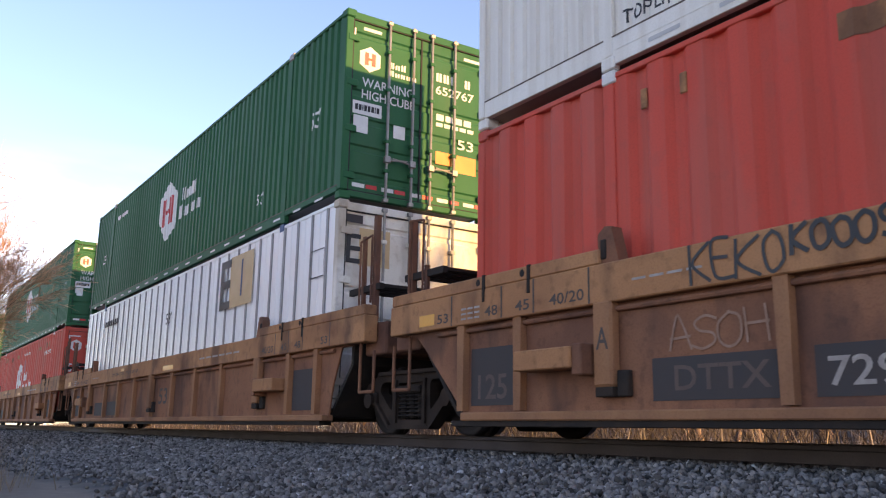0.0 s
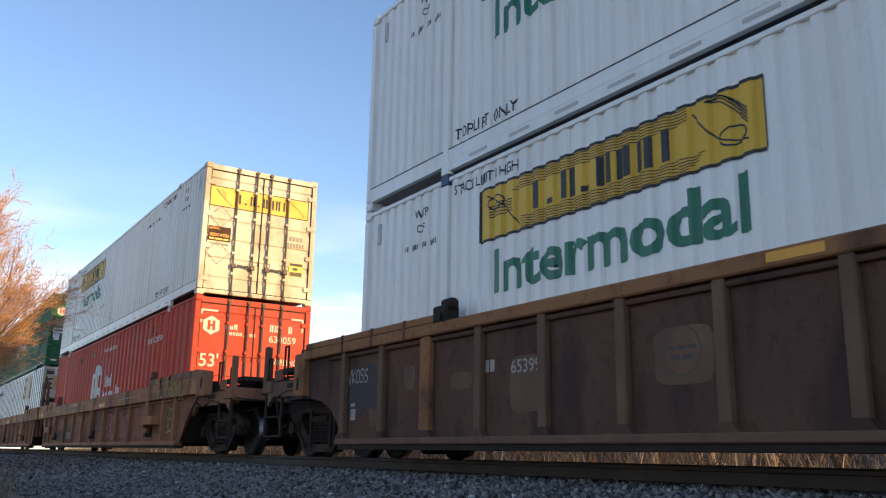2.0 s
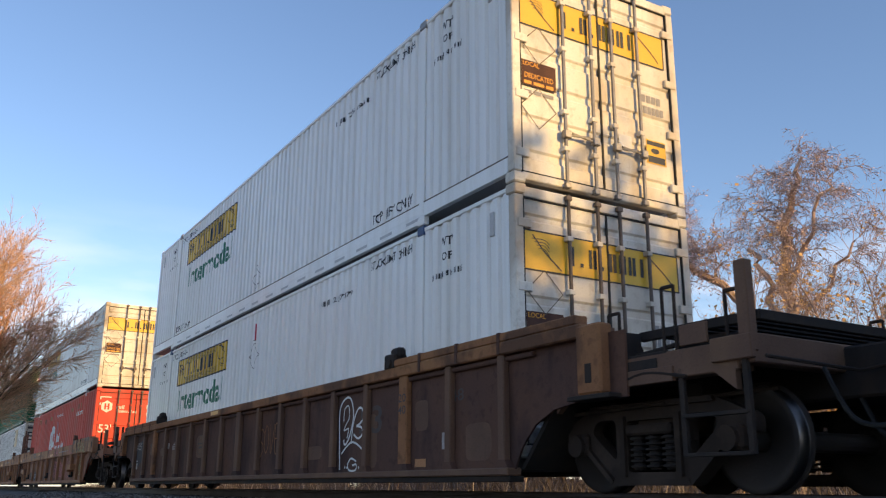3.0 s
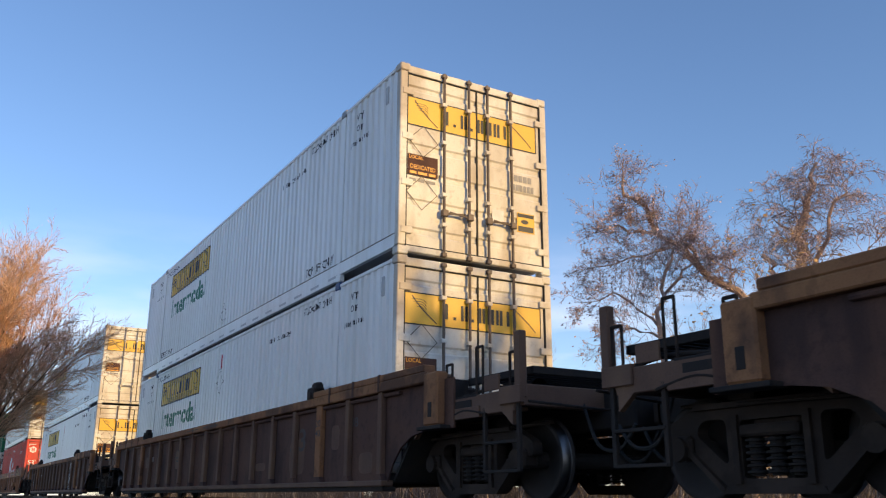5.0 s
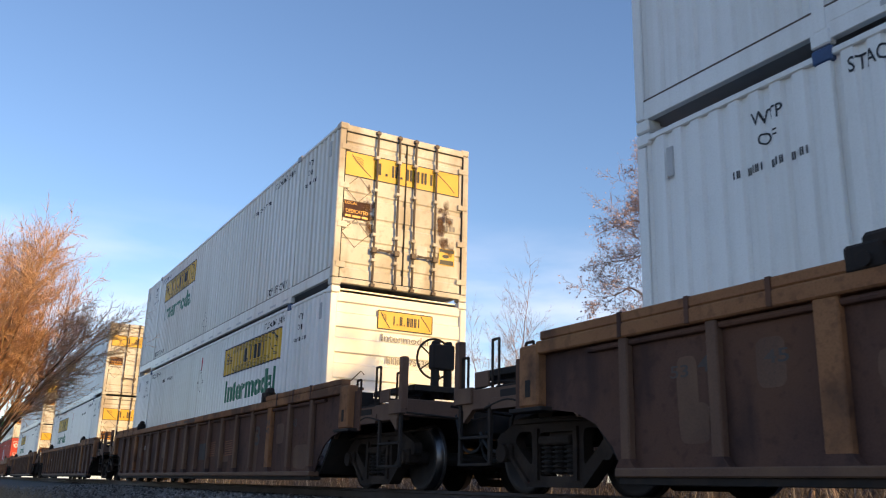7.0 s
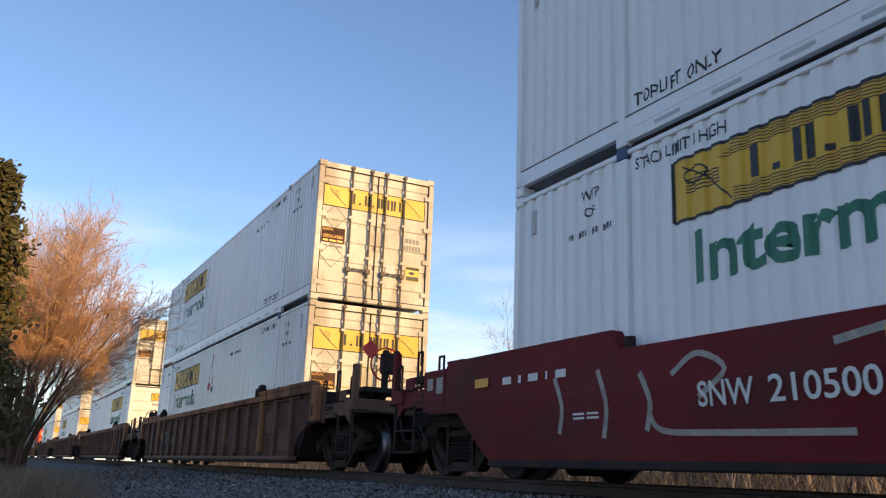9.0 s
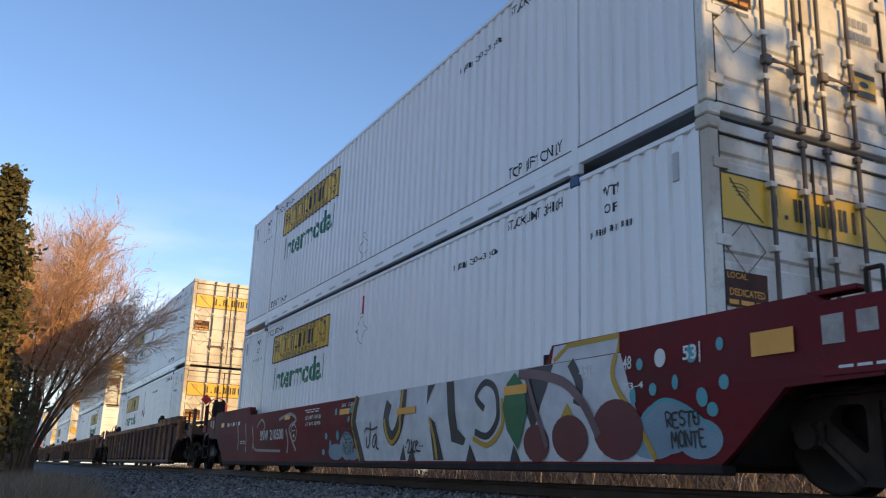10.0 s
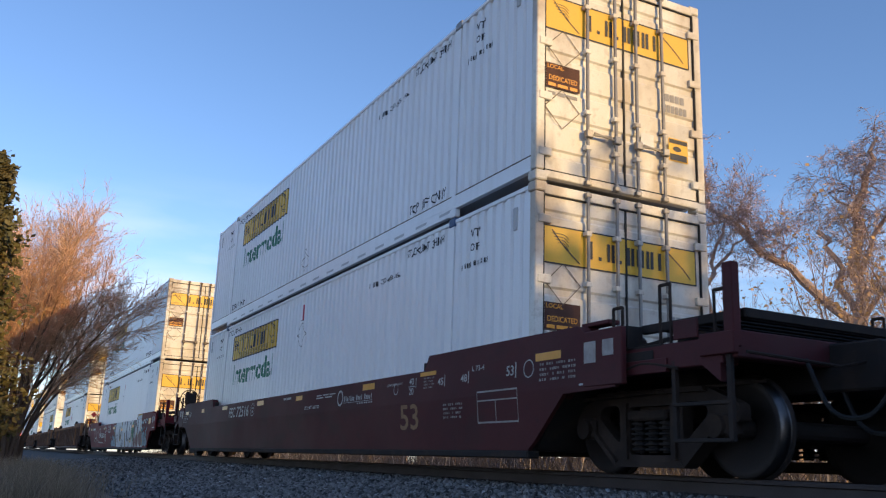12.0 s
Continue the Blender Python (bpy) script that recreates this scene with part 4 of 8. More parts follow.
def rounded(pts, r=0.05, n=4):
    """The outline pts with rounded corners."""
    out = []
    for i, p in enumerate(pts):
        p, a, b = Vector(p), Vector(pts[i - 1]), Vector(pts[(i + 1) % len(pts)])
        q0, q1 = p + (a - p).normalized() * r, p + (b - p).normalized() * r
        for k in range(n + 1):
            t = k / n
            out.append(tuple(q0 * (1 - t) ** 2 + p * 2 * t * (1 - t) + q1 * t * t))
    return out


def pierced_plate(bm, outline, holes, x0, x1):
    """A cast plate in the y-z plane with openings through it."""
    rings = []
    for x in (x0, x1):
        edges, loops = [], []
        for pts in [outline] + holes:
            vs = [bm.verts.new((x, y, z)) for y, z in pts]
            edges += [bm.edges.new((vs[i - 1], vs[i])) for i in range(len(vs))]
            loops.append(vs)
        bmesh.ops.triangle_fill(bm, edges=edges, use_beauty=True)
        rings.append(loops)
    for a, b in zip(*rings):
        for i in range(len(a)):
            bm.faces.new((a[i - 1], a[i], b[i], b[i - 1]))
    return bm


def side_frame_bm(s):
    """Cast truss side frame: a broad V with a spring opening and two rounded windows."""
    bm = bmesh.new()
    x0, x1 = s * 1.06, s * 0.94
    outline = rounded([(-1.10, 0.60), (-0.72, 0.76), (0.72, 0.76), (1.10, 0.60), (1.10, 0.45), (0.92, 0.46), (0.47, 0.07), (-0.47, 0.07), (-0.92, 0.46), (-1.10, 0.45)], 0.05, 3)
    holes = [rounded([(-0.29, 0.18), (0.29, 0.18), (0.29, 0.62), (-0.29, 0.62)], 0.04, 3)]
    for g in (-1, 1):
        holes.append(rounded([(g * 0.43, 0.27), (g * 0.76, 0.54), (g * 0.68, 0.64), (g * 0.43, 0.64)], 0.07, 4))
    pierced_plate(bm, outline, holes, x0, x1)
    # raised rims of the casting
    for g in (-1, 1):
        prism(bm, [(g * 0.30, 0.14), (g * 0.36, 0.14), (g * 0.36, 0.66), (g * 0.30, 0.66)], x0 * 1.03, x0)
        prism(bm, [(g * 0.47, 0.07), (g * 0.92, 0.46), (g * 0.90, 0.50), (g * 0.45, 0.11)], x0 * 1.04, x0)
        box(bm, min(s * 1.12, s * 0.92), max(s * 1.12, s * 0.92), g * 0.89 - 0.12, g * 0.89 + 0.12, 0.33, 0.53, 0.03)
        rod(bm, (s * 1.10, g * 0.89, 0.42), (s * 1.16, g * 0.89, 0.42), 0.10, 14)
    prism(bm, [(-0.47, 0.07), (0.47, 0.07), (0.43, 0.12), (-0.43, 0.12)], x0 * 1.04, x0)
    prism(bm, [(-0.74, 0.72), (0.74, 0.72), (0.72, 0.765), (-0.72, 0.765)], x0 * 1.04, x0)
    box(bm, min(x0 * 1.05, x1), max(x0 * 1.05, x1), -0.27, 0.27, 0.49, 0.58, 0.02)
    return bm


def spring_bm():
    """One coil spring as a ribbed column."""
    bm = bmesh.new()
    n, prev = 12, None
    prof = [(0.05, 0.20)]
    for k in range(6):
        z = 0.215 + 0.047 * k
        prof += [(0.055, z), (0.084, z + 0.006), (0.084, z + 0.022), (0.055, z + 0.030)]
    prof.append((0.05, 0.50))
    for r, z in prof:
        ring = [bm.verts.new((r * math.cos(2 * math.pi * k / n), r * math.sin(2 * math.pi * k / n), z)) for k in range(n)]
        if prev:
            for k in range(n):
                bm.faces.new((prev[k], prev[(k + 1) % n], ring[(k + 1) % n], ring[k]))
        prev = ring
    return bm


_meshes = {}


def shared(key, make, mat):
    if key not in _meshes:
        ob = link_bm(key, make(), mat)
        _meshes[key] = ob.data
        bpy.data.objects.remove(ob)
    return _meshes[key]


def truck(car, y):
    """Two-axle truck at y on its car: bolster > side frame, springs, brake beam, two wheelsets."""
    tr = new("truck", shared("bolster", lambda: boxes((-1.0, 1.0, -0.22, 0.22, 0.50, 0.66), (-0.35, 0.35, -0.3, 0.3, 0.62, 0.80), (-0.75, 0.75, -0.52, -0.44, 0.30, 0.42), (-0.75, 0.75, 0.44, 0.52, 0.30, 0.42), bevel=0.02), M["truck"]))
    tr.parent, tr.location = car, (0, y, 0)
    for s in (-1, 1):
        o = new("side_frame", shared("side_frame_near" if s < 0 else "side_frame_far", lambda: side_frame_bm(s), M["truck"]))
        o.parent = tr
        for y2 in (-0.19, 0.0, 0.19):
            o = new("spring", shared("spring", spring_bm, M["black"]))
            o.parent, o.location = tr, (s * 1.01, y2, 0)
    for dy in (-0.89, 0.89):
        w = new("wheelset", WHEEL)
        w.parent, w.location = tr, (0, dy, 0.42)
        WHEELSETS.append((w, dy))
    return tr


def end_gear(car, y, s, mat, brake=False, tall=True):
    """Crossover platform, coupler, steps and grab irons at the end of a car; s is +1 towards +y."""
    def B(*items, bevel=0.006):
        fixed = []
        for x0, x1, a, b, z0, z1 in items:
            lo, hi = sorted((y + s * a, y + s * b))
            fixed.append((x0, x1, lo, hi, z0, z1))
        return boxes(*fixed, bevel=bevel)
    part("centre_sill", B((-0.35, 0.35, -1.2, 1.85, 0.72, 1.12), (-0.95, 0.95, 0.2, 0.45, 0.78, 1.10), bevel=0.02), M["black"], car)
    part("cross_beam", B((-1.42, 1.42, -1.05, -0.80, 0.92, 1.28), bevel=0.012), mat, car)
    for g in (-1, 1):
        xa, xb = sorted((g * 1.42, g * 1.24))
        part("side_beam", B((xa, xb, -0.85, 1.25, 0.88, 1.10), bevel=0.01), mat, car)
        part("corner_plate", B((xa + (-0.03 if g < 0 else 0.15), xb + (-0.15 if g < 0 else 0.03), 1.02, 1.40, 0.95, 1.13), bevel=0.008), mat, car)
        part("bracket", B((xa, xb, 0.02, 0.10, 1.08, 1.32), (xa, xb, 0.02, 0.55, 1.08, 1.11), bevel=0.006), M["black"], car)
        part("bracket", B((xa + 0.02, xb - 0.02, -0.62, -0.52, 1.08, 1.42), (xa + 0.02, xb - 0.02, -0.62, -0.2, 1.38, 1.42), bevel=0.006), mat, car)
        part("pipe", rods([(g * 1.43, y + s * a, z) for a, z in catmull([(-0.7, 0.98), (-0.2, 0.86), (0.3, 0.95), (0.75, 0.88)])], 0.016, 6), M["truck"], car)
        part("bolt_plate", B((xa - 0.012 if g < 0 else xb, xa if g < 0 else xb + 0.012, 0.05, 0.45, 0.92, 1.06), bevel=0.004), M["black"], car)
    part("air_reservoir", rod(bmesh.new(), (-0.95, y + s * -0.55, 1.02), (-0.95, y + s * 0.5, 1.02), 0.13, 14), M["black"], car)
    part("end_sill", B((-1.40, 1.40, 1.22, 1.38, 0.92, 1.14), bevel=0.012), mat, car)
    gr = bmesh.new()
    for k in range(9):
        a = 0.1 + 0.13 * k
        lo, hi = sorted((y + s * a, y + s * (a + 0.07)))
        box(gr, -1.2, 1.2, lo, hi, 1.30, 1.335)
    part("walkway_grating", gr, M["black"], car)
    part("walkway_frame", B((-1.22, -1.16, 0.05, 1.3, 1.26, 1.34), (1.16, 1.22, 0.05, 1.3, 1.26, 1.34), (-1.22, 1.22, 1.26, 1.32, 1.26, 1.34)), M["black"], car)
    cp = B((-0.10, 0.10, 1.8, 2.05, 0.76, 0.96), (-0.17, 0.17, 1.95, 2.14, 0.74, 0.98), bevel=0.03)
    part("coupler", cp, M["truck"], car)
    hose = catmull([(0.30, 0.95), (0.36, 0.70), (0.30, 0.50), (0.16, 0.42)])
    part("air_hose", rods([(a, y + s * 1.75, z) for a, z in hose], 0.022, 8), M["gasket"], car)
    # corner posts of the platform, steps below
    for x in (-1.40, 1.40):
        if tall:
            part("stanchion", B((x - 0.045, x + 0.045, 1.29, 1.40, 1.0, 1.68 if x < 0 else 1.95), bevel=0.01), mat, car)
        # short looped handholds along the edge of the platform
        for a, z0, z1 in ((-0.12, 1.08, 1.50), (0.52, 1.08, 1.62), (1.16, 1.12, 1.48)):
            part("grab_iron", rods([(x, y + s * a, z0), (x, y + s * a, z1), (x, y + s * (a + 0.13), z1), (x, y + s * (a + 0.13), z0)], 0.016, 6), M["truck"], car)
        part("ladder_rail", B((x - 0.02, x + 0.02, 1.28, 1.33, 0.28, 1.05), bevel=0.004), M["black"], car)
        part("ladder_rail", B((x - 0.02, x + 0.02, 0.66, 0.71, 0.28, 0.95), bevel=0.004), M["black"], car)
        part("rung", B((x - 0.03, x + 0.03, 0.68, 1.31, 0.275, 0.305), bevel=0.004), M["black"], car)
        part("rung", B((x - 0.03, x + 0.03, 0.68, 1.31, 0.565, 0.595), bevel=0.004), M["black"], car)
    # plates, boxes and pipework that fill the space under the walkway
    part("deck_plate", B((-1.22, 1.22, -0.80, 1.20, 1.03, 1.06), bevel=0.004), M["black"], car)
    part("valve_box", B((-1.30, -0.98, -0.45, -0.12, 1.09, 1.27), bevel=0.03), M["truck"], car)
    part("valve_box", B((-1.12, -0.90, 0.62, 0.90, 1.07, 1.24), bevel=0.03), M["truck"], car)
    part("brake_cylinder", rod(bmesh.new(), (-0.72, y + s * 0.10, 1.19), (-0.72, y + s * 0.75, 1.19), 0.12, 14), M["black"], car)
    part("kick_plate", B((-1.44, -1.40, 0.10, 0.62, 0.86, 0.98), bevel=0.004), mat, car)
    part("gusset", prism(bmesh.new(), [(y + s * -0.85, 0.88), (y + s * -0.85, 0.70), (y + s * -0.60, 0.88)], -1.42, -1.36), mat, car)
    part("gusset", prism(bmesh.new(), [(y + s * 1.22, 0.92), (y + s * 1.22, 0.74), (y + s * 0.98, 0.92)], -1.42, -1.36), mat, car)
    for xx, sag in ((-0.62, 0.55), (-0.30, 0.46), (0.55, 0.60)):
        part("air_hose", rods([(xx, y + s * (1.36 + q), z) for q, z in catmull([(0.0, 0.98), (0.22, sag), (0.55, sag - 0.05), (0.78, 0.72)])], 0.02, 6), M["gasket"], car)
    part("brake_rod", rods([(-1.10, y + s * -1.6, 0.70), (-1.10, y + s * 0.2, 0.74), (-0.80, y + s * 1.1, 0.80)], 0.018, 6), M["truck"], car)
    part("pipe", rods([(-1.30, y + s * a, z) for a, z in catmull([(-0.9, 1.16), (-0.4, 1.20), (0.1, 1.13), (0.7, 1.17), (1.2, 1.12)])], 0.02, 6), M["black"], car)
    part("cover_plate", B((-1.425, -1.40, 0.70, 0.98, 1.12, 1.28), bevel=0.004), mat, car)
    part("uncoupling_lever", rods([(-1.42, y + s * 1.5, 0.95), (-0.5, y + s * 1.6, 0.90), (-0.15, y + s * 1.85, 1.0)], 0.014, 6), M["truck"], car)
    if brake:
        hb = part("brake_stand", B((-0.80, -0.70, 0.95, 1.05, 1.2, 2.0), (-0.60, -0.50, 0.95, 1.05, 1.2, 2.0), (-0.82, -0.48, 0.92, 1.08, 1.60, 1.95), bevel=0.02), M["black"], car)
        if brake == "red":
            part("brake_gear_box", B((-0.80, -0.50, 0.84, 0.92, 1.62, 1.92), bevel=0.03), M["signal_red"], hb)
            plate = Flat().poly([(-1.22, 1.98), (-1.06, 1.82), (-0.90, 1.98), (-1.06, 2.14)]).lay_end(y + s * 1.06)
            part("brake_flag", plate, M["signal_red"], hb, "red diamond plate")
        wy = y + s * 0.80
        ring = bmesh.new()
        for k in range(20):
            a, b = 2 * math.pi * k / 20, 2 * math.pi * (k + 1) / 20
            rod(ring, (-0.65 + 0.28 * math.cos(a), wy, 1.78 + 0.28 * math.sin(a)), (-0.65 + 0.28 * math.cos(b), wy, 1.78 + 0.28 * math.sin(b)), 0.016, 6)
        for k in range(5):
            a = 2 * math.pi * k / 5
            rod(ring, (-0.65, wy, 1.78), (-0.65 + 0.28 * math.cos(a), wy, 1.78 + 0.28 * math.sin(a)), 0.012, 6)
        part("brake_wheel", ring, M["signal_red"] if brake == "red" else M["black"], hb)


def side_draw(car, mat, draw, x, name="lettering", label=""):
    """Lettering on a car's near side; along runs with -y from the stack's front end."""
    part(name, draw.lay_side(x), mat, car, label)


def guide_casting(car, y, mat, h=1.46):
    bm = boxes((CAR_X - 0.02, CAR_X + 0.16, y - 0.14, y + 0.14, h - 0.02, h + 0.17), bevel=0.02)
    box(bm, CAR_X + 0.0, CAR_X + 0.12, y - 0.20, y + 0.02, h + 0.12, h + 0.24, 0.03)
    rod(bm, (CAR_X - 0.05, y - 0.03, h + 0.05), (CAR_X, y - 0.03, h + 0.05), 0.05, 10)
    part("guide_casting", bm, mat, car)


def well_box(car, mat):
    """The far side and the floor of the well."""
    part("far_side", boxes((1.44, 1.50, -8.3, 8.3, 0.2, 1.40), (1.36, 1.54, -9.3, 9.3, 1.28, 1.45)), mat, car)
    for s in (-1, 1):
        part("end_bulkhead", prism(bmesh.new(), [(s * 8.22, 0.22), (s * 8.28, 0.22), (s * 8.86, 0.86), (s * 8.86, 1.25), (s * 8.80, 1.25), (s * 8.80, 0.88)], -1.38, 1.40), M["black"], car)
    part("well_floor", boxes((-1.42, 1.46, -8.2, 8.2, 0.20, 0.325)), M["black"], car)


def brown_car(stack, brake, label):
    """Dark rusty well car with closely spaced posts and arched wheel openings."""
    car = train_thing("well_car", XC, STACKS[stack] - HL, 0, label, "rail car", "rail cars of the train")
    X = CAR_X
    arch = [(8.22, 0.22), (8.34, 0.42), (8.56, 0.62), (8.85, 0.74), (9.15, 0.78), (9.82, 0.78), (9.82, 1.34)]
    outline = [(-a, b) for a, b in arch[::-1]] + arch
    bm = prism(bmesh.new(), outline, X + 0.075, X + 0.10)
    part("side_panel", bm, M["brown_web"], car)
    part("top_chord", boxes((X - 0.02, X + 0.17, -9.35, 9.35, 1.325, 1.455), bevel=0.015), M["brown"], car)
    part("chord_pipe", rods([(X + 0.05, -8.6, 1.285), (X + 0.05, 8.6, 1.285)], 0.028, 8), M["brown_web"], car)
    part("bottom_sill", boxes((X - 0.015, X + 0.16, -8.22, 8.22, 0.16, 0.235), bevel=0.012), M["brown_post"], car)
    part("sill_lip", boxes((X + 0.02, X + 0.2, -8.2, 8.2, 0.10, 0.16), bevel=0.006), M["black"], car)
    for k in range(-8, 9):
        y = k * 1.012
        wide = 0.10 if k in (-6, 0, 6) else 0.058
        t = prism(bmesh.new(), [(y - wide, 0.25), (y + wide, 0.25), (y + wide, 1.33), (y - wide, 1.33)], X, X + 0.078)
        bmesh.ops.bevel(t, geom=t.edges[:], offset=0.012, segments=1, affect="EDGES")
        part("post", t, M["brown"] if k in (-6, 6) else M["brown_post"], car)
        part("post_gusset", prism(bmesh.new(), [(y - wide - 0.06, 0.236), (y + wide + 0.06, 0.236), (y + wide, 0.31), (y - wide, 0.31)], X - 0.004, X + 0.07), M["brown_web"], car)
    for s in (-1, 1):
        a, b = sorted((s * 5.82, s * 9.28))
        part("raised_chord", boxes((X - 0.015, X + 0.15, a, b, 1.457, 1.545), bevel=0.012), M["brown"], car)
        for q in (6.5, 7.3, 8.1):
            part("joint_strap", boxes((X - 0.028, X + 0.1, s * q - 0.025, s * q + 0.025, 1.33, 1.55), bevel=0.004), M["brown_web"], car)
        guide_casting(car, s * 5.75, M["black"])
        part("jacking_pad", boxes((X - 0.03, X + 0.13, min(s * 9.30, s * 9.62), max(s * 9.30, s * 9.62), 0.82, 1.43), bevel=0.02), M["brown"], car)
        part("pad_slot", boxes((X - 0.034, X + 0.02, s * 9.46 - 0.06, s * 9.46 + 0.06, 0.90, 1.10), bevel=0.02), M["black"], car)
        part("pad_shelf", boxes((X - 0.06, X + 0.15, min(s * 9.2, s * 9.75), max(s * 9.2, s * 9.75), 0.775, 0.815), bevel=0.005), M["black"], car)
        end_gear(car, s * 9.70, s, M["brown_post"], brake=brake if s < 0 else None)
        truck(car, s * 9.66)
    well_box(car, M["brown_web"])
    x = X + 0.075 - 0.004
    f = Flat().word("53", 4.78, 5.42, 0.70, 1.05)
    side_draw(car, M["faded_ink"], f, x)
    g = Flat().word("20", 5.98, 6.16, 1.02, 1.12).word("40", 5.98, 6.16, 0.88, 0.98)
    side_draw(car, M["faded_ink"], g, X - 0.004)
    g = Flat().word("45", -7.30, -7.05, 0.95, 1.08).word("45", -6.66, -6.44, 0.95, 1.05).word("53", -7.6, -7.4, 0.93, 1.03).word("20", -6.16, -5.98, 1.02, 1.12).word("40", -6.16, -5.98, 0.88, 0.98).word("48", 7.05, 7.32, 0.95, 1.08)
    side_draw(car, M["faded_ink"], g, x)
    # paler repainted patches
    rng = random.Random(stack)
    for u, z, a, b in ((-2.45, 0.82, 0.34, 0.33), (3.3, 0.55, 0.28, 0.10), (-4.4, 0.75, 0.25, 0.30), (6.5, 0.85, 0.22, 0.28), (-6.55, 0.92, 0.15, 0.20), (-7.5, 0.88, 0.13, 0.24), (-7.35, 0.55, 0.16, 0.2), (7.5, 0.50, 0.32, 0.2), (-5.5, 0.82, 0.2, 0.14), (5.1, 0.62, 0.36, 0.38)):
        u, z, a, b = u + rng.uniform(-0.1, 0.1), z + rng.uniform(-0.04, 0.04), a * rng.uniform(0.6, 1.05), b * rng.uniform(0.6, 1.0)
        g = Flat().poly([(u + a * rng.uniform(0.94, 1.06) * math.copysign(abs(math.cos(t)) ** 0.45, math.cos(t)), z + b * math.copysign(abs(math.sin(t)) ** 0.45, math.sin(t))) for t in (2 * math.pi * k / 24 for k in range(24))])
        side_draw(car, M["brown_post"], g, x + 0.001, "repaint_patch")
    side_draw(car, M["faded_ink"], Flat().ring(-2.45, 0.85, 0.19, 0.19, 0.012).bars(-2.6, -2.3, 0.86, 0.89, [1, 1, 1]).bars(-2.56, -2.34, 0.78, 0.82, [1, 1]), x - 0.001, "stencil")
    side_draw(car, M["faded_white"], Flat().bars(-5.20, -4.85, 0.86, 0.98, [1, 1, 1, 1]).bars(-1.0, 0.5, 1.37, 1.40, [1, 1, 1, 1, 1, 1]), x, "stencil")
    return car


M["faded_brown"] = material("faded_pale_brown_paint", (0.36, 0.22, 0.16), (0.27, 0.15, 0.10), 0.8, scale=9, amount=0.8, bump=0.0)
M["faded_tan"] = material("faded_tan_stencil", (0.135, 0.095, 0.080), (0.09, 0.068, 0.058), 0.8, scale=7, bump=0.0)
M["brown_post"] = material("brown_post_paint", (0.15, 0.080, 0.050), (0.10, 0.055, 0.040), 0.8, scale=2.0, bump=0.2,
                           dirt=(0.26, 0.145, 0.075), dirt_amount=0.5, dirt_scale=2.0, dirt_stretch=(1, 1, 0.5))


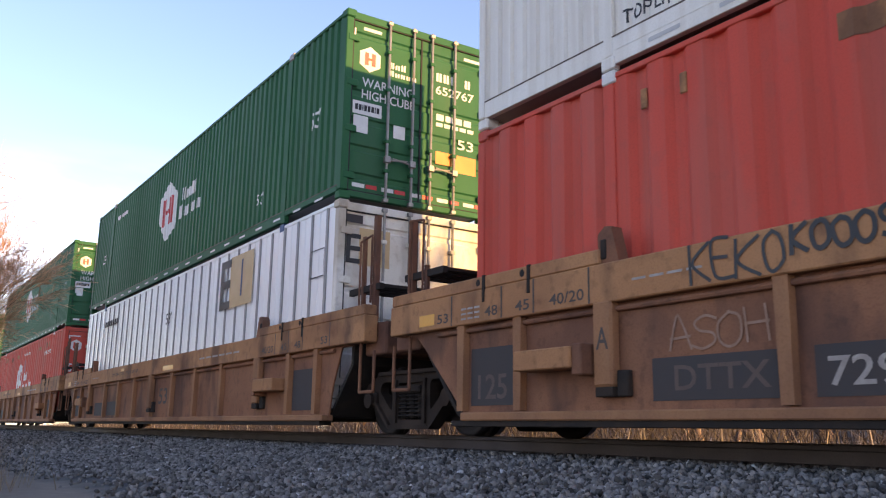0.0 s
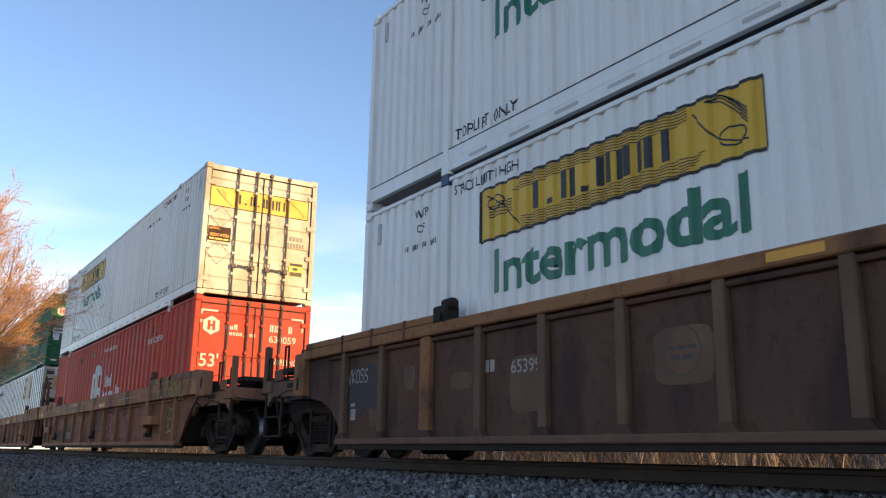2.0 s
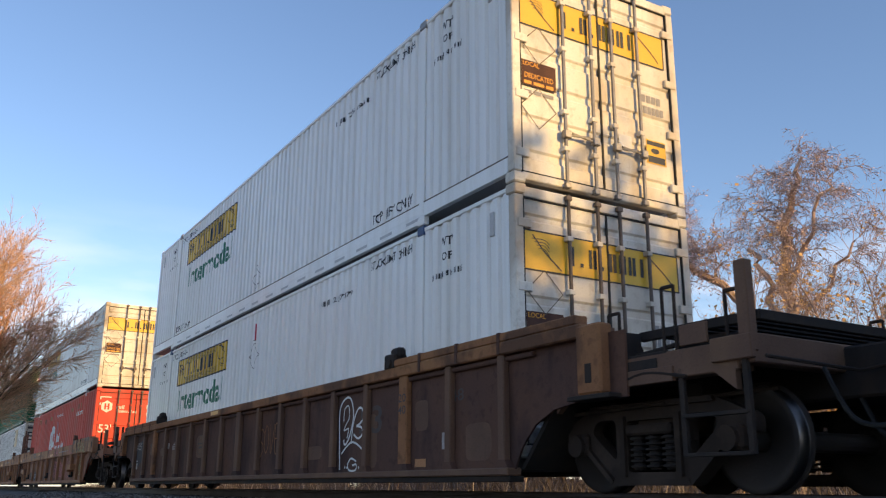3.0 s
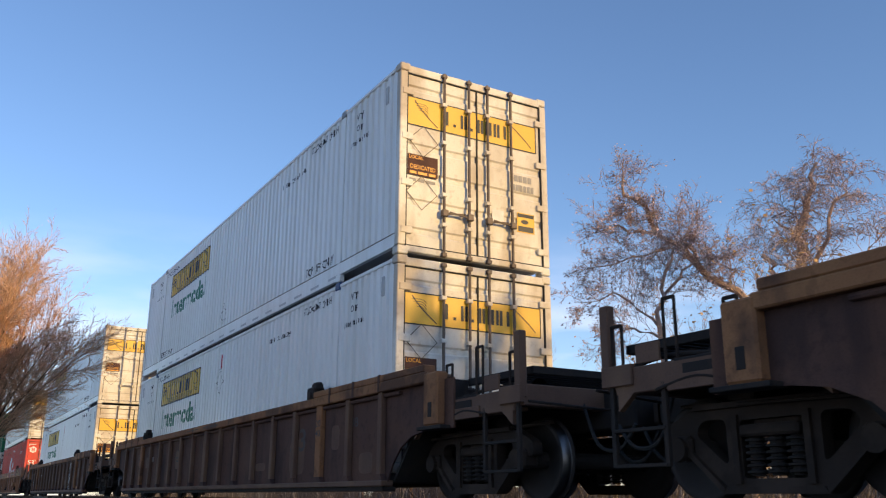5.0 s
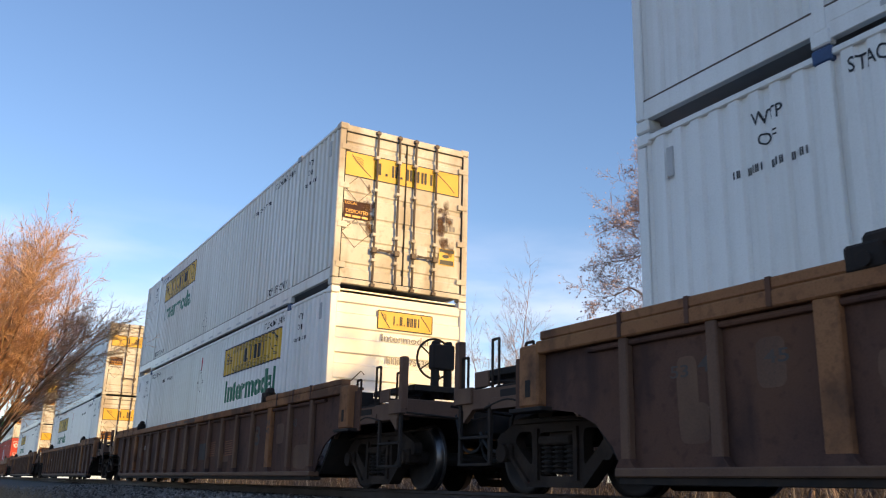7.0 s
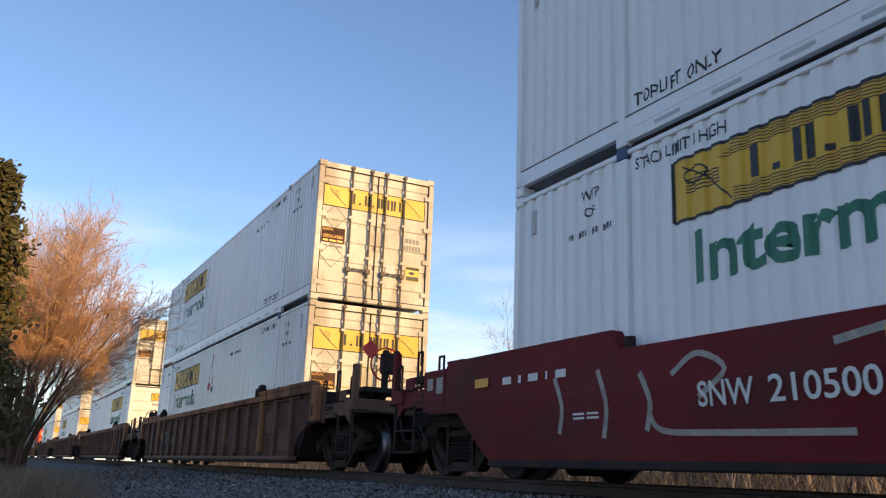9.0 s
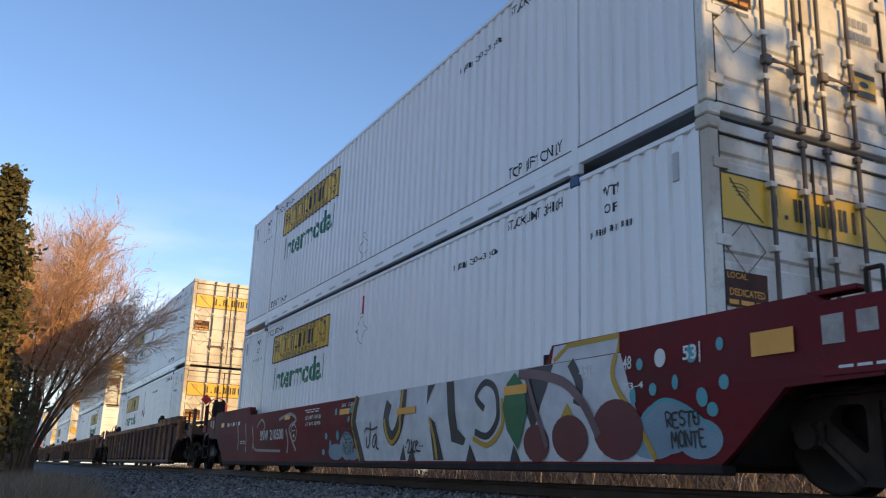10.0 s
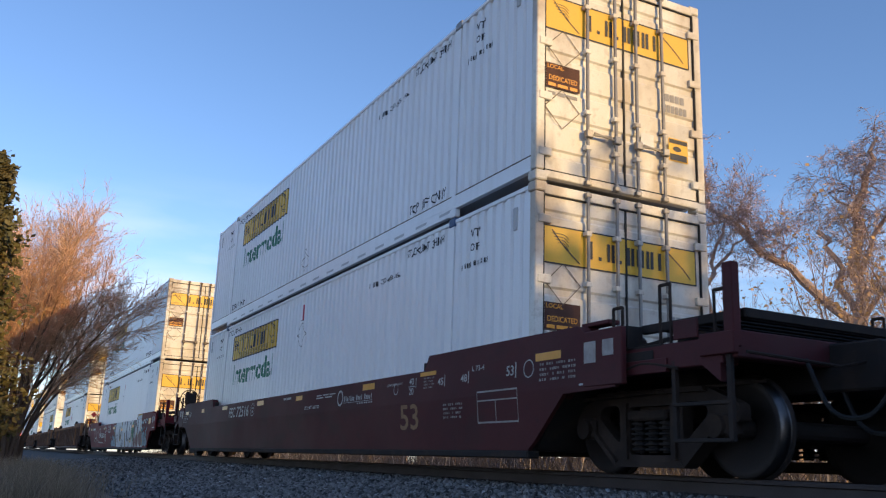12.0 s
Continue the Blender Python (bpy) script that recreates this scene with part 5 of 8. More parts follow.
def tan_car(stack, near_shared, far_shared, label):
    """Tan well unit of an articulated set: tall top chord, widely spaced posts, sloped ends."""
    car = train_thing("well_car", XC, STACKS[stack] - HL, 0, label, "rail car", "rail cars of the train")
    X = CAR_X
    end = {-1: near_shared, 1: far_shared}
    open_end = [(8.24, 0.20), (8.86, 0.82), (9.30, 1.06), (9.40, 1.12)]
    front = [(8.02, 0.20), (8.80, 0.92), (8.97, 1.06), (9.40, 1.12)] if far_shared else open_end
    rear = [(8.34, 0.20), (8.44, 0.62), (8.66, 1.08), (9.40, 1.12)] if near_shared else open_end
    bm = prism(bmesh.new(), [(-a, b) for a, b in rear[::-1]] + front, X + 0.075, X + 0.10)
    part("side_panel", bm, M["tan_web"], car)
    part("top_chord", boxes((X - 0.02, X + 0.17, -9.42, 9.42, 1.10, 1.43), bevel=0.012), M["tan"], car)
    part("chord_pipe", rods([(X + 0.05, -8.5, 1.05), (X + 0.05, 8.5, 1.05)], 0.026, 8), M["tan_web"], car)
    part("bottom_sill", boxes((X - 0.01, X + 0.16, -rear[0][0] + 0.02, front[0][0] - 0.02, 0.155, 0.235), bevel=0.012), M["tan_post"], car)
    part("sill_lip", boxes((X + 0.02, X + 0.2, -8.2, 8.2, 0.10, 0.155), bevel=0.006), M["black"], car)
    for y in (0.0, 1.44, 2.86, 4.28, 7.10, 8.02):
        for s in ((-1, 1) if y else (1,)):
            w = 0.05
            part("post", prism(bmesh.new(), [(s * y - w, 0.25), (s * y + w, 0.25), (s * y + w + 0.01, 1.10), (s * y - w - 0.01, 1.10)], X, X + 0.078), M["tan_post"], car)
    for y in (-5.95, 0.02, 5.95):
        part("wide_post", boxes((X - 0.03, X + 0.08, y - 0.11, y + 0.11, 0.42, 1.12), bevel=0.02), M["tan_post"], car)
        part("post_pocket", boxes((X - 0.02, X + 0.08, y - 0.10, y + 0.10, 0.34, 0.42), (X + 0.02, X + 0.08, y - 0.24, y - 0.11, 0.34, 0.55), bevel=0.01), M["black"], car)
    for s in (-1, 1):
        a, b = sorted((s * 5.98, s * 9.40))
        part("raised_chord", boxes((X - 0.015, X + 0.16, a, b, 1.432, 1.56), bevel=0.012), M["tan"], car)
        for q in (6.9, 7.6):
            part("joint_strap", boxes((X - 0.03, X + 0.1, s * q - 0.02, s * q + 0.02, 1.30, 1.565), bevel=0.004), M["black"], car)
            rod_bm = rod(bmesh.new(), (X - 0.018, s * q + 0.1, 1.50), (X - 0.012, s * q + 0.1, 1.50), 0.035, 12)
            part("drain_hole", rod_bm, M["black"], car)
        guide = part("guide_casting", prism(bmesh.new(), [(s * 5.78, 1.43), (s * 6.02, 1.43), (s * 6.02, 1.69), (s * 5.94, 1.75), (s * 5.86, 1.74)], X + 0.02, X + 0.14), M["tan_web"], car)
        part("guide_slot", boxes((X + 0.008, X + 0.05, s * 5.955 - 0.035, s * 5.955 + 0.035, 1.47, 1.64), bevel=0.01), M["black"], guide)
        part("tool_box", boxes((X - 0.16, X + 0.07, min(s * 6.20, s * 6.95), max(s * 6.20, s * 6.95), 0.58, 0.76), bevel=0.012), M["tan"], car)
        part("box_side", boxes((X - 0.13, X + 0.075, s * 6.15 - 0.06, s * 6.15 + 0.06, 0.52, 0.78), bevel=0.01), M["tan_web"], car)
        if stack != "s1" or s > 0:
            part("dark_patch", Flat().bar(*sorted((-s * 7.18, -s * 7.92)), 0.30, 0.86).lay_side(X + 0.070), M["slate"], car)
        if end[s]:
            # platform over the shared truck
            part("end_platform", boxes((-1.35, 1.35, min(s * 9.1, s * 9.62), max(s * 9.1, s * 9.62), 0.95, 1.35), (-0.5, 0.5, min(s * 9.4, s * 9.75), max(s * 9.4, s * 9.75), 0.75, 1.1), bevel=0.02), M["tan_web"], car)
            if s < 0:
                truck(car, s * 9.74)
            for x in (-1.34, 1.34):
                part("stanchion", boxes((x - 0.035, x + 0.035, s * 9.30 - 0.04, s * 9.30 + 0.04, 1.3, 2.72 if s < 0 else 2.48), bevel=0.006), M["tan_web"], car)
                part("stanchion", boxes((x - 0.025, x + 0.025, s * 8.98 - 0.03, s * 8.98 + 0.03, 1.5, 2.5 if s < 0 else 1.9), bevel=0.006), M["tan_web"], car)
                part("grab_iron", rods([(x - 0.06, s * 8.98, 1.6), (x - 0.06, s * 8.98, 2.42), (x - 0.06, s * 9.28, 2.46), (x - 0.06, s * 9.28, 1.6)], 0.014, 6), M["tan_web"], car)
            gr = bmesh.new()
            for k in range(6):
                q = s * (8.7 + 0.13 * k)
                box(gr, -1.32, 1.32, q - 0.04, q + 0.04, 1.80, 1.84)
            part("walkway_grating", gr, M["black"], car)
            part("walkway_frame", boxes((-1.36, -1.30, min(s * 8.62, s * 9.44), max(s * 8.62, s * 9.44), 1.76, 1.84), (1.30, 1.36, min(s * 8.62, s * 9.44), max(s * 8.62, s * 9.44), 1.76, 1.84)), M["black"], car)
            st = rods([(-1.44, s * 9.15, 1.1), (-1.44, s * 9.15, 0.50), (-1.44, s * 9.5, 0.50), (-1.44, s * 9.5, 1.0)], 0.02, 6)
            part("step_ladder", st, M["tan_web"], car)
        else:
            part("jacking_pad", boxes((X - 0.03, X + 0.13, min(s * 9.42, s * 9.95), max(s * 9.42, s * 9.95), 1.04, 1.50), bevel=0.02), M["tan_post"], car)
            part("pad_slot", boxes((X - 0.034, X + 0.02, s * 9.75 - 0.06, s * 9.75 + 0.06, 1.18, 1.40), bevel=0.02), M["black"], car)
            end_gear(car, s * 9.75, s, M["tan_web"], brake=False)
            truck(car, s * 9.66)
    well_box(car, M["tan_web"])
    xs, xc = X + 0.071, X - 0.024
    # black numbers and rules on the chord
    f = Flat()
    for s in (-1, 1):
        for q, wd in ((8.32, "53"), (7.47, "48"), (6.99, "45"), (6.38, "40/20")):
            c = -s * q
            n = 0.13 if len(wd) < 3 else 0.28
            f.word(wd, c - n * 0.8, c + n * 0.8, 1.15, 1.25)
            f.bar(c + n * 0.8 + 0.05, c + n * 0.8 + 0.072, 1.11, 1.42)
    f.word("52900 LBS MAX GROSS WT FOR 20 FT CONTAINER", -3.45, -1.0, 1.215, 1.285)
    side_draw(car, M["faded_ink"], f, xc)
    f = Flat().bars(-7.98, -7.66, 1.25, 1.27, [1, 1, 1]).bars(-7.98, -7.66, 1.20, 1.22, [1, 1, 1]).bars(-7.98, -7.66, 1.15, 1.17, [1, 1, 1]).bars(-5.6, -4.9, 1.24, 1.26, [1, 1, 1, 1]).bars(3.2, 5.2, 1.24, 1.27, [1, 1, 1, 1, 1, 1])
    side_draw(car, M["faded_white"], f, xc - 0.001, "stencil")
    f = Flat().word("53", 0.42, 1.02, 0.50, 0.82)
    side_draw(car, M["faded_ink"], f, xs)
    f = Flat().bar(-5.50, -4.34, 0.30, 0.625).bar(-4.11, -2.95, 0.30, 0.63)
    side_draw(car, M["slate"], f, xs, "dark_patch")
    if stack == "s1":
        f = Flat().word("DTTX", -5.28, -4.44, 0.375, 0.56)
        side_draw(car, M["faded_tan"], f, xs - 0.003, "mark_bars")
        side_draw(car, M["faded_white"], Flat().word("729234", -4.02, -3.05, 0.365, 0.555), xs - 0.003)
        side_draw(car, M["faded_tan"], Flat().word("1251", -7.80, -7.20, 0.36, 0.60), xs - 0.003)
    side_draw(car, M["faded_ink"], Flat().word("A", -6.01, -5.87, 0.72, 0.90), X - 0.034)
    side_draw(car, M["amber"], Flat().bar(-8.78, -8.48, 1.15, 1.27).bar(0.9, 1.6, 1.15, 1.24).bar(-2.6, -2.3, 1.30, 1.36), xc - 0.001, "orange_patch")
    return car


def smooth_car(stack, paint, brake, label):
    """Smooth-sided well car: flat upper band over a side that leans inwards."""
    car = train_thing("well_car", XC, STACKS[stack] - HL, 0, label, "rail car", "rail cars of the train")
    X = CAR_X
    # section: upright above the knuckle, leaning in below it
    sec = [(X + 0.0, 1.18), (X - 0.004, 0.80), (X + 0.05, 0.20), (X + 0.10, 0.20), (X + 0.05, 0.80), (X + 0.05, 1.18)]
    bm = bmesh.new()
    cuts = [(-9.75, 0.76), (-8.95, 0.74), (-8.40, 0.30), (-8.25, 0.20), (8.25, 0.20), (8.40, 0.30), (8.95, 0.74), (9.75, 0.76)]
    outer = lambda z: float(np.interp(z, [0.2, 0.8, 1.18], [X + 0.05, X - 0.004, X]))
    rows_ = []
    for y, low in cuts:
        zs = [low, max(low, 0.8) if low < 0.8 else low + 0.01, 1.18]
        rows_.append(([bm.verts.new((outer(z), y, z)) for z in zs], [bm.verts.new((outer(z) + 0.05, y, z)) for z in zs]))
    for (a, c), (b, d) in zip(rows_, rows_[1:]):
        for i in range(2):
            bm.faces.new((a[i], b[i], b[i + 1], a[i + 1]))
            bm.faces.new((c[i], c[i + 1], d[i + 1], d[i]))
        bm.faces.new((a[2], b[2], d[2], c[2]))
        bm.faces.new((a[0], c[0], d[0], b[0]))
    part("side_panel", bm, M[paint], car)
    part("bottom_sill", boxes((X + 0.04, X + 0.2, -8.26, 8.26, 0.12, 0.20), bevel=0.015), M["black"], car)
    part("top_chord", boxes((X + 0.004, X + 0.16, -9.75, 9.75, 1.13, 1.19), bevel=0.01), M[paint], car)
    for s in (-1, 1):
        pts = [(s * 5.86, 1.18), (s * 5.98, 1.375), (s * 9.18, 1.375), (s * 9.45, 1.18)]
        part("raised_chord", prism(bmesh.new(), pts if s > 0 else pts[::-1], X + 0.006, X + 0.14), M[paint], car)
        part("box_plate", boxes((X - 0.012, X + 0.05, min(s * 9.28, s * 9.86), max(s * 9.28, s * 9.86), 0.78, 1.30), bevel=0.01), M[paint], car)
        part("plate_sticker", Flat().bar(-s * 9.40 - 0.09, -s * 9.40 + 0.09, 1.0, 1.2).bar(-s * 9.67 - 0.08, -s * 9.67 + 0.08, 1.05, 1.2).lay_side(X - 0.016), M["faded_white"], car)
        bm = rods([(X + 0.08, s * 5.80, 1.19), (X + 0.08, s * 5.80, 1.30)], 0.05, 8)
        part("guide_casting", bm, M["black"], car)
        end_gear(car, s * 9.70, s, M[paint], brake=(brake == "near" and s < 0))
        truck(car, s * 9.66)
    well_box(car, M[paint])
    return car


# ---- ground and track ----
def ground_height(x):
    return float(np.interp(x, [-400, -3, 1.6, 4.7, 5.2, 7.8, 8.6, 10.5, 14, 400], [-0.9, -0.62, -0.52, -0.24, -0.19, -0.19, -0.30, -0.45, -0.12, 0.2]))


def build_ground():
    xs = np.unique(np.concatenate([np.linspace(-3, 16, 96), [-2500, -600, -150, -40, -12, -6, 20, 28, 60, 200, 700, 2500]]))
    ys = np.unique(np.concatenate([np.linspace(-6, 40, 150), [-2500, -600, -150, -60, -25, -12, 46, 55, 70, 100, 160, 300, 700, 2500]]))
    rng = np.random.default_rng(3)
    verts = [(x, y, ground_height(x) + (rng.normal(0, 0.008) if -3 < x < 16 else 0)) for y in ys for x in xs]
    n = len(xs)
    faces = [(j * n + i, j * n + i + 1, (j + 1) * n + i + 1, (j + 1) * n + i) for j in range(len(ys) - 1) for i in range(n - 1)]
    ob = raw("ground", verts, faces, M["ground"], smooth=True)
    tagged(ob, "gravelly ground with bare brown earth beside the railway", "ground", kind="structure")


def build_rails():
    prof = [(-0.075, -0.175), (0.075, -0.175), (0.075, -0.160), (0.014, -0.135), (0.010, -0.045), (0.036, -0.035), (0.037, -0.010), (0.028, 0.0), (-0.028, 0.0), (-0.037, -0.010), (-0.036, -0.035), (-0.010, -0.045), (-0.014, -0.135), (-0.075, -0.160)]
    n = len(prof)
    for s in (-1, 1):
        cx = XC + s * 0.755
        verts, faces = [], []
        ys = [-80, 0, 40, 260]
        for y in ys:
            verts += [(cx + a, y, b) for a, b in prof]
        for j in range(len(ys) - 1):
            for i in range(n):
                faces.append((j * n + i, j * n + (i + 1) % n, (j + 1) * n + (i + 1) % n, (j + 1) * n + i))
        faces += [tuple(range(n)), tuple(range(len(verts) - n, len(verts)))[::-1]]
        ob = raw("rail", verts, faces, M["rail"])
        ob.data.materials.append(M["rail_head"])
        for p in ob.data.polygons:
            if p.normal.z > 0.9 and abs(p.center.z) < 0.005:
                p.material_index = 1
        tagged(ob, "brown rusty steel rail with a worn head, on ballast", "rail", "running rails")
    tie = boxes((XC - 1.30, XC + 1.30, -0.11, 0.11, -0.36, -0.182), bevel=0.01)
    bm = boxes((-0.755 - 0.16, -0.755 + 0.16, -0.09, 0.09, -0.182, -0.168), bevel=0.004)
    for y in (-0.06, 0.06):
        box(bm, -0.755 - 0.135, -0.755 - 0.06, y - 0.02, y + 0.02, -0.17, -0.135, 0.006)
    first = tagged(link_bm("railway_tie", tie, M["tie"]), "dark creosoted wooden tie bedded in ballast", "railway tie", "ties under the rails")
    first.location.y = -2.0
    pl = part("tie_plate", bm, M["rail"], first)
    pl.location.x = XC
    for k in range(1, 90):
        copy_thing(first, pose(0, -2.0 + 0.53 * k, 0))


def build_ballast():
    """Angular crushed stones, one by one, over the shoulder of the track."""
    rng = np.random.default_rng(11)
    t = (1 + 5 ** 0.5) / 2
    ico = np.array([(-1, t, 0), (1, t, 0), (-1, -t, 0), (1, -t, 0), (0, -1, t), (0, 1, t), (0, -1, -t), (0, 1, -t), (t, 0, -1), (t, 0, 1), (-t, 0, -1), (-t, 0, 1)]) / 1.9
    tri = np.array([(0, 11, 5), (0, 5, 1), (0, 1, 7), (0, 7, 10), (0, 10, 11), (1, 5, 9), (5, 11, 4), (11, 10, 2), (10, 7, 6), (7, 1, 8), (3, 9, 4), (3, 4, 2), (3, 2, 6), (3, 6, 8), (3, 8, 9), (4, 9, 5), (2, 4, 11), (6, 2, 10), (8, 6, 7), (9, 8, 1)])

    def scatter(name, count, xr, yr, size, mat, label, power=1.0):
        x = rng.uniform(*xr, count)
        y = yr[0] + (yr[1] - yr[0]) * rng.uniform(0, 1, count) ** power
        keep = (x > 2.0 + 0.35 * np.sin(y * 0.9) + 0.3 * rng.normal(size=count)) & ((x < 5.60) | (x > 5.90))
        x, y = x[keep], y[keep]
        m = len(x)
        s = rng.uniform(*size, m)[:, None, None] * rng.uniform(0.6, 1.15, (m, 1, 3))
        pts = ico[None] * rng.uniform(0.5, 1.3, (m, 12, 1)) * s
        q = rng.normal(size=(m, 4))
        q /= np.linalg.norm(q, axis=1)[:, None]
        a, b, c, d = q.T
        rot = np.stack([np.stack([1 - 2 * (c * c + d * d), 2 * (b * c - d * a), 2 * (b * d + c * a)], -1), np.stack([2 * (b * c + d * a), 1 - 2 * (b * b + d * d), 2 * (c * d - b * a)], -1), np.stack([2 * (b * d - c * a), 2 * (c * d + b * a), 1 - 2 * (b * b + c * c)], -1)], 1)
        pts = np.einsum("nij,nkj->nki", rot, pts)
        z = np.interp(x, [-3, 1.6, 4.7, 5.2, 7.8], [-0.62, -0.52, -0.24, -0.19, -0.19]) + rng.uniform(-0.012, 0.030, m)
        pts += np.stack([x, y, z], -1)[:, None, :]
        verts = pts.reshape(-1, 3)
        faces = (tri[None] + 12 * np.arange(m)[:, None, None]).reshape(-1, 3)
        me = bpy.data.meshes.new(name)
        me.vertices.add(len(verts))
        me.vertices.foreach_set("co", verts.ravel())
        me.loops.add(faces.size)
        me.loops.foreach_set("vertex_index", faces.ravel().astype(np.int32))
        me.polygons.add(len(faces))
        me.polygons.foreach_set("loop_start", np.arange(0, faces.size, 3, dtype=np.int32))
        me.update(calc_edges=True)
        me.materials.append(mat)
        tagged(new(name, me), label, "ballast", kind="stuff")

    scatter("ballast", 42000, (1.6, 5.66), (1.8, 15), (0.015, 0.036), M["stone"], "blue-grey crushed stone ballast heaped along the rails", 1.15)
    scatter("ballast", 12000, (1.6, 5.62), (15, 38), (0.028, 0.050), M["stone"], "blue-grey crushed stone ballast farther along the rails", 1.2)
    scatter("ballast", 2500, (5.9, 8.2), (0, 30), (0.025, 0.045), M["stone"], "blue-grey crushed stone ballast between the rails")
    scatter("pale_stones", 260, (2.0, 5.5), (1.8, 22), (0.022, 0.038), M["pale_stone"], "scattered pale stones lying on the ballast")


# ---- trees and brush ----
class Wood:
    """Collects tapered tubes and leaves as plain lists."""

    def __init__(self):
        self.v, self.f, self.lv, self.lf = [], [], [], []

    def tube(self, pts, radii, n=5):
        base = len(self.v)
        for i, (p, r) in enumerate(zip(pts, radii)):
            d = (pts[min(i + 1, len(pts) - 1)] - pts[max(i - 1, 0)]).normalized()
            u = d.orthogonal().normalized()
            w = d.cross(u)
            for k in range(n):
                t = 2 * math.pi * k / n
                self.v.append(p + r * (math.cos(t) * u + math.sin(t) * w))
        for i in range(len(pts) - 1):
            for k in range(n):
                a, b = base + i * n + k, base + i * n + (k + 1) % n
                self.f.append((a, b, b + n, a + n))

    def leaf(self, p, size, rng):
        a = Vector((rng.uniform(-1, 1), rng.uniform(-1, 1), rng.uniform(-1, 0.2))).normalized() * size
        b = a.orthogonal().normalized() * size * rng.uniform(0.3, 0.5)
        base = len(self.lv)
        self.lv += [p, p + a * 0.5 + b, p + a, p + a * 0.5 - b + Vector((0, 0, size * 0.1))]
        self.lf.append((base, base + 1, base + 2, base + 3))


def grow(wood, rng, p, d, length, r, level, levels, spread, up, twigs, leaf=0.0, leaf_size=0.06, droop=0.0, wander=0.12):
    """One limb with its side limbs."""
    steps = 5 if level < 2 else 3 if level < levels - 1 else 2
    pts, dirs = [Vector(p)], [Vector(d)]
    cur = Vector(d).normalized()
    for i in range(steps):
        cur = (cur + Vector((rng.gauss(0, wander), rng.gauss(0, wander), rng.gauss(0, wander) + up * 0.12 - droop * 0.1 * (i + level)))).normalized()
        pts.append(pts[-1] + cur * length / steps)
        dirs.append(cur)
    tip = r * (0.45 if level < levels - 1 else 0.3)
    radii = [r + (tip - r) * i / steps for i in range(steps + 1)]
    wood.tube(pts, radii, 7 if level == 0 else 5 if level == 1 else 3)
    if level >= levels - 1:
        if leaf:
            for q in pts[1:]:
                if rng.random() < leaf:
                    wood.leaf(q + Vector((rng.uniform(-1, 1), rng.uniform(-1, 1), rng.uniform(-1, 1))) * leaf_size, leaf_size * rng.uniform(0.7, 1.4), rng)
        return
    count = twigs[level]
    for k in range(count):
        t = (0.25 if level else 0.35) + (1.0 - (0.25 if level else 0.35)) * (k + rng.random()) / count
        i = min(int(t * steps), steps - 1)
        q = pts[i].lerp(pts[i + 1], t * steps - i)
        axis = dirs[i]
        side = axis.orthogonal().normalized()
        side.rotate(Matrix.Rotation(rng.uniform(0, 2 * math.pi), 3, axis))
        a = radians(rng.uniform(*spread))
        nd = (axis * math.cos(a) + side * math.sin(a)).normalized()
        grow(wood, rng, q, nd, length * rng.uniform(0.42, 0.68) * (1.1 - 0.35 * t), max(0.0055, radii[i] * rng.uniform(0.45, 0.65)), level + 1, levels, spread, up, twigs, leaf, leaf_size, droop, wander)
    # the limb goes on as a thinner leader
    grow(wood, rng, pts[-1], dirs[-1], length * 0.6, tip, level + 1, levels, spread, up, twigs, leaf, leaf_size, droop, wander)


def make_tree(name, x, y, stems, levels, twigs, spread, up, seed, label, bark, twig_mat, leaf=0.0, leaf_size=0.07, leaf_mat=None, droop=0.0, wander=0.12, group=""):
    """stems: (dx, dy, length, radius, lean x, lean y). Trunk and limbs are one part, leaves another."""
    rng = random.Random(seed)
    ob = new(name)
    ob.matrix_basis = pose(x, y, ground_height(x) - 0.05)
    tagged(ob, label, "tree", group)
    wood = Wood()
    for dx, dy, length, r, lx, ly in stems:
        grow(wood, rng, Vector((dx, dy, 0)), Vector((lx, ly, 1)).normalized(), length, r, 0, levels, spread, up, twigs, leaf, leaf_size, droop, wander)
        raw("trunk" if len(stems) == 1 else "stem", wood.v, wood.f, twig_mat, ob)
        wood.v, wood.f = [], []
    if wood.lf:
        raw("foliage", wood.lv, wood.lf, leaf_mat, ob)
    return ob


def polar(az, dist):
    return dist * math.sin(radians(az)), dist * math.cos(radians(az))


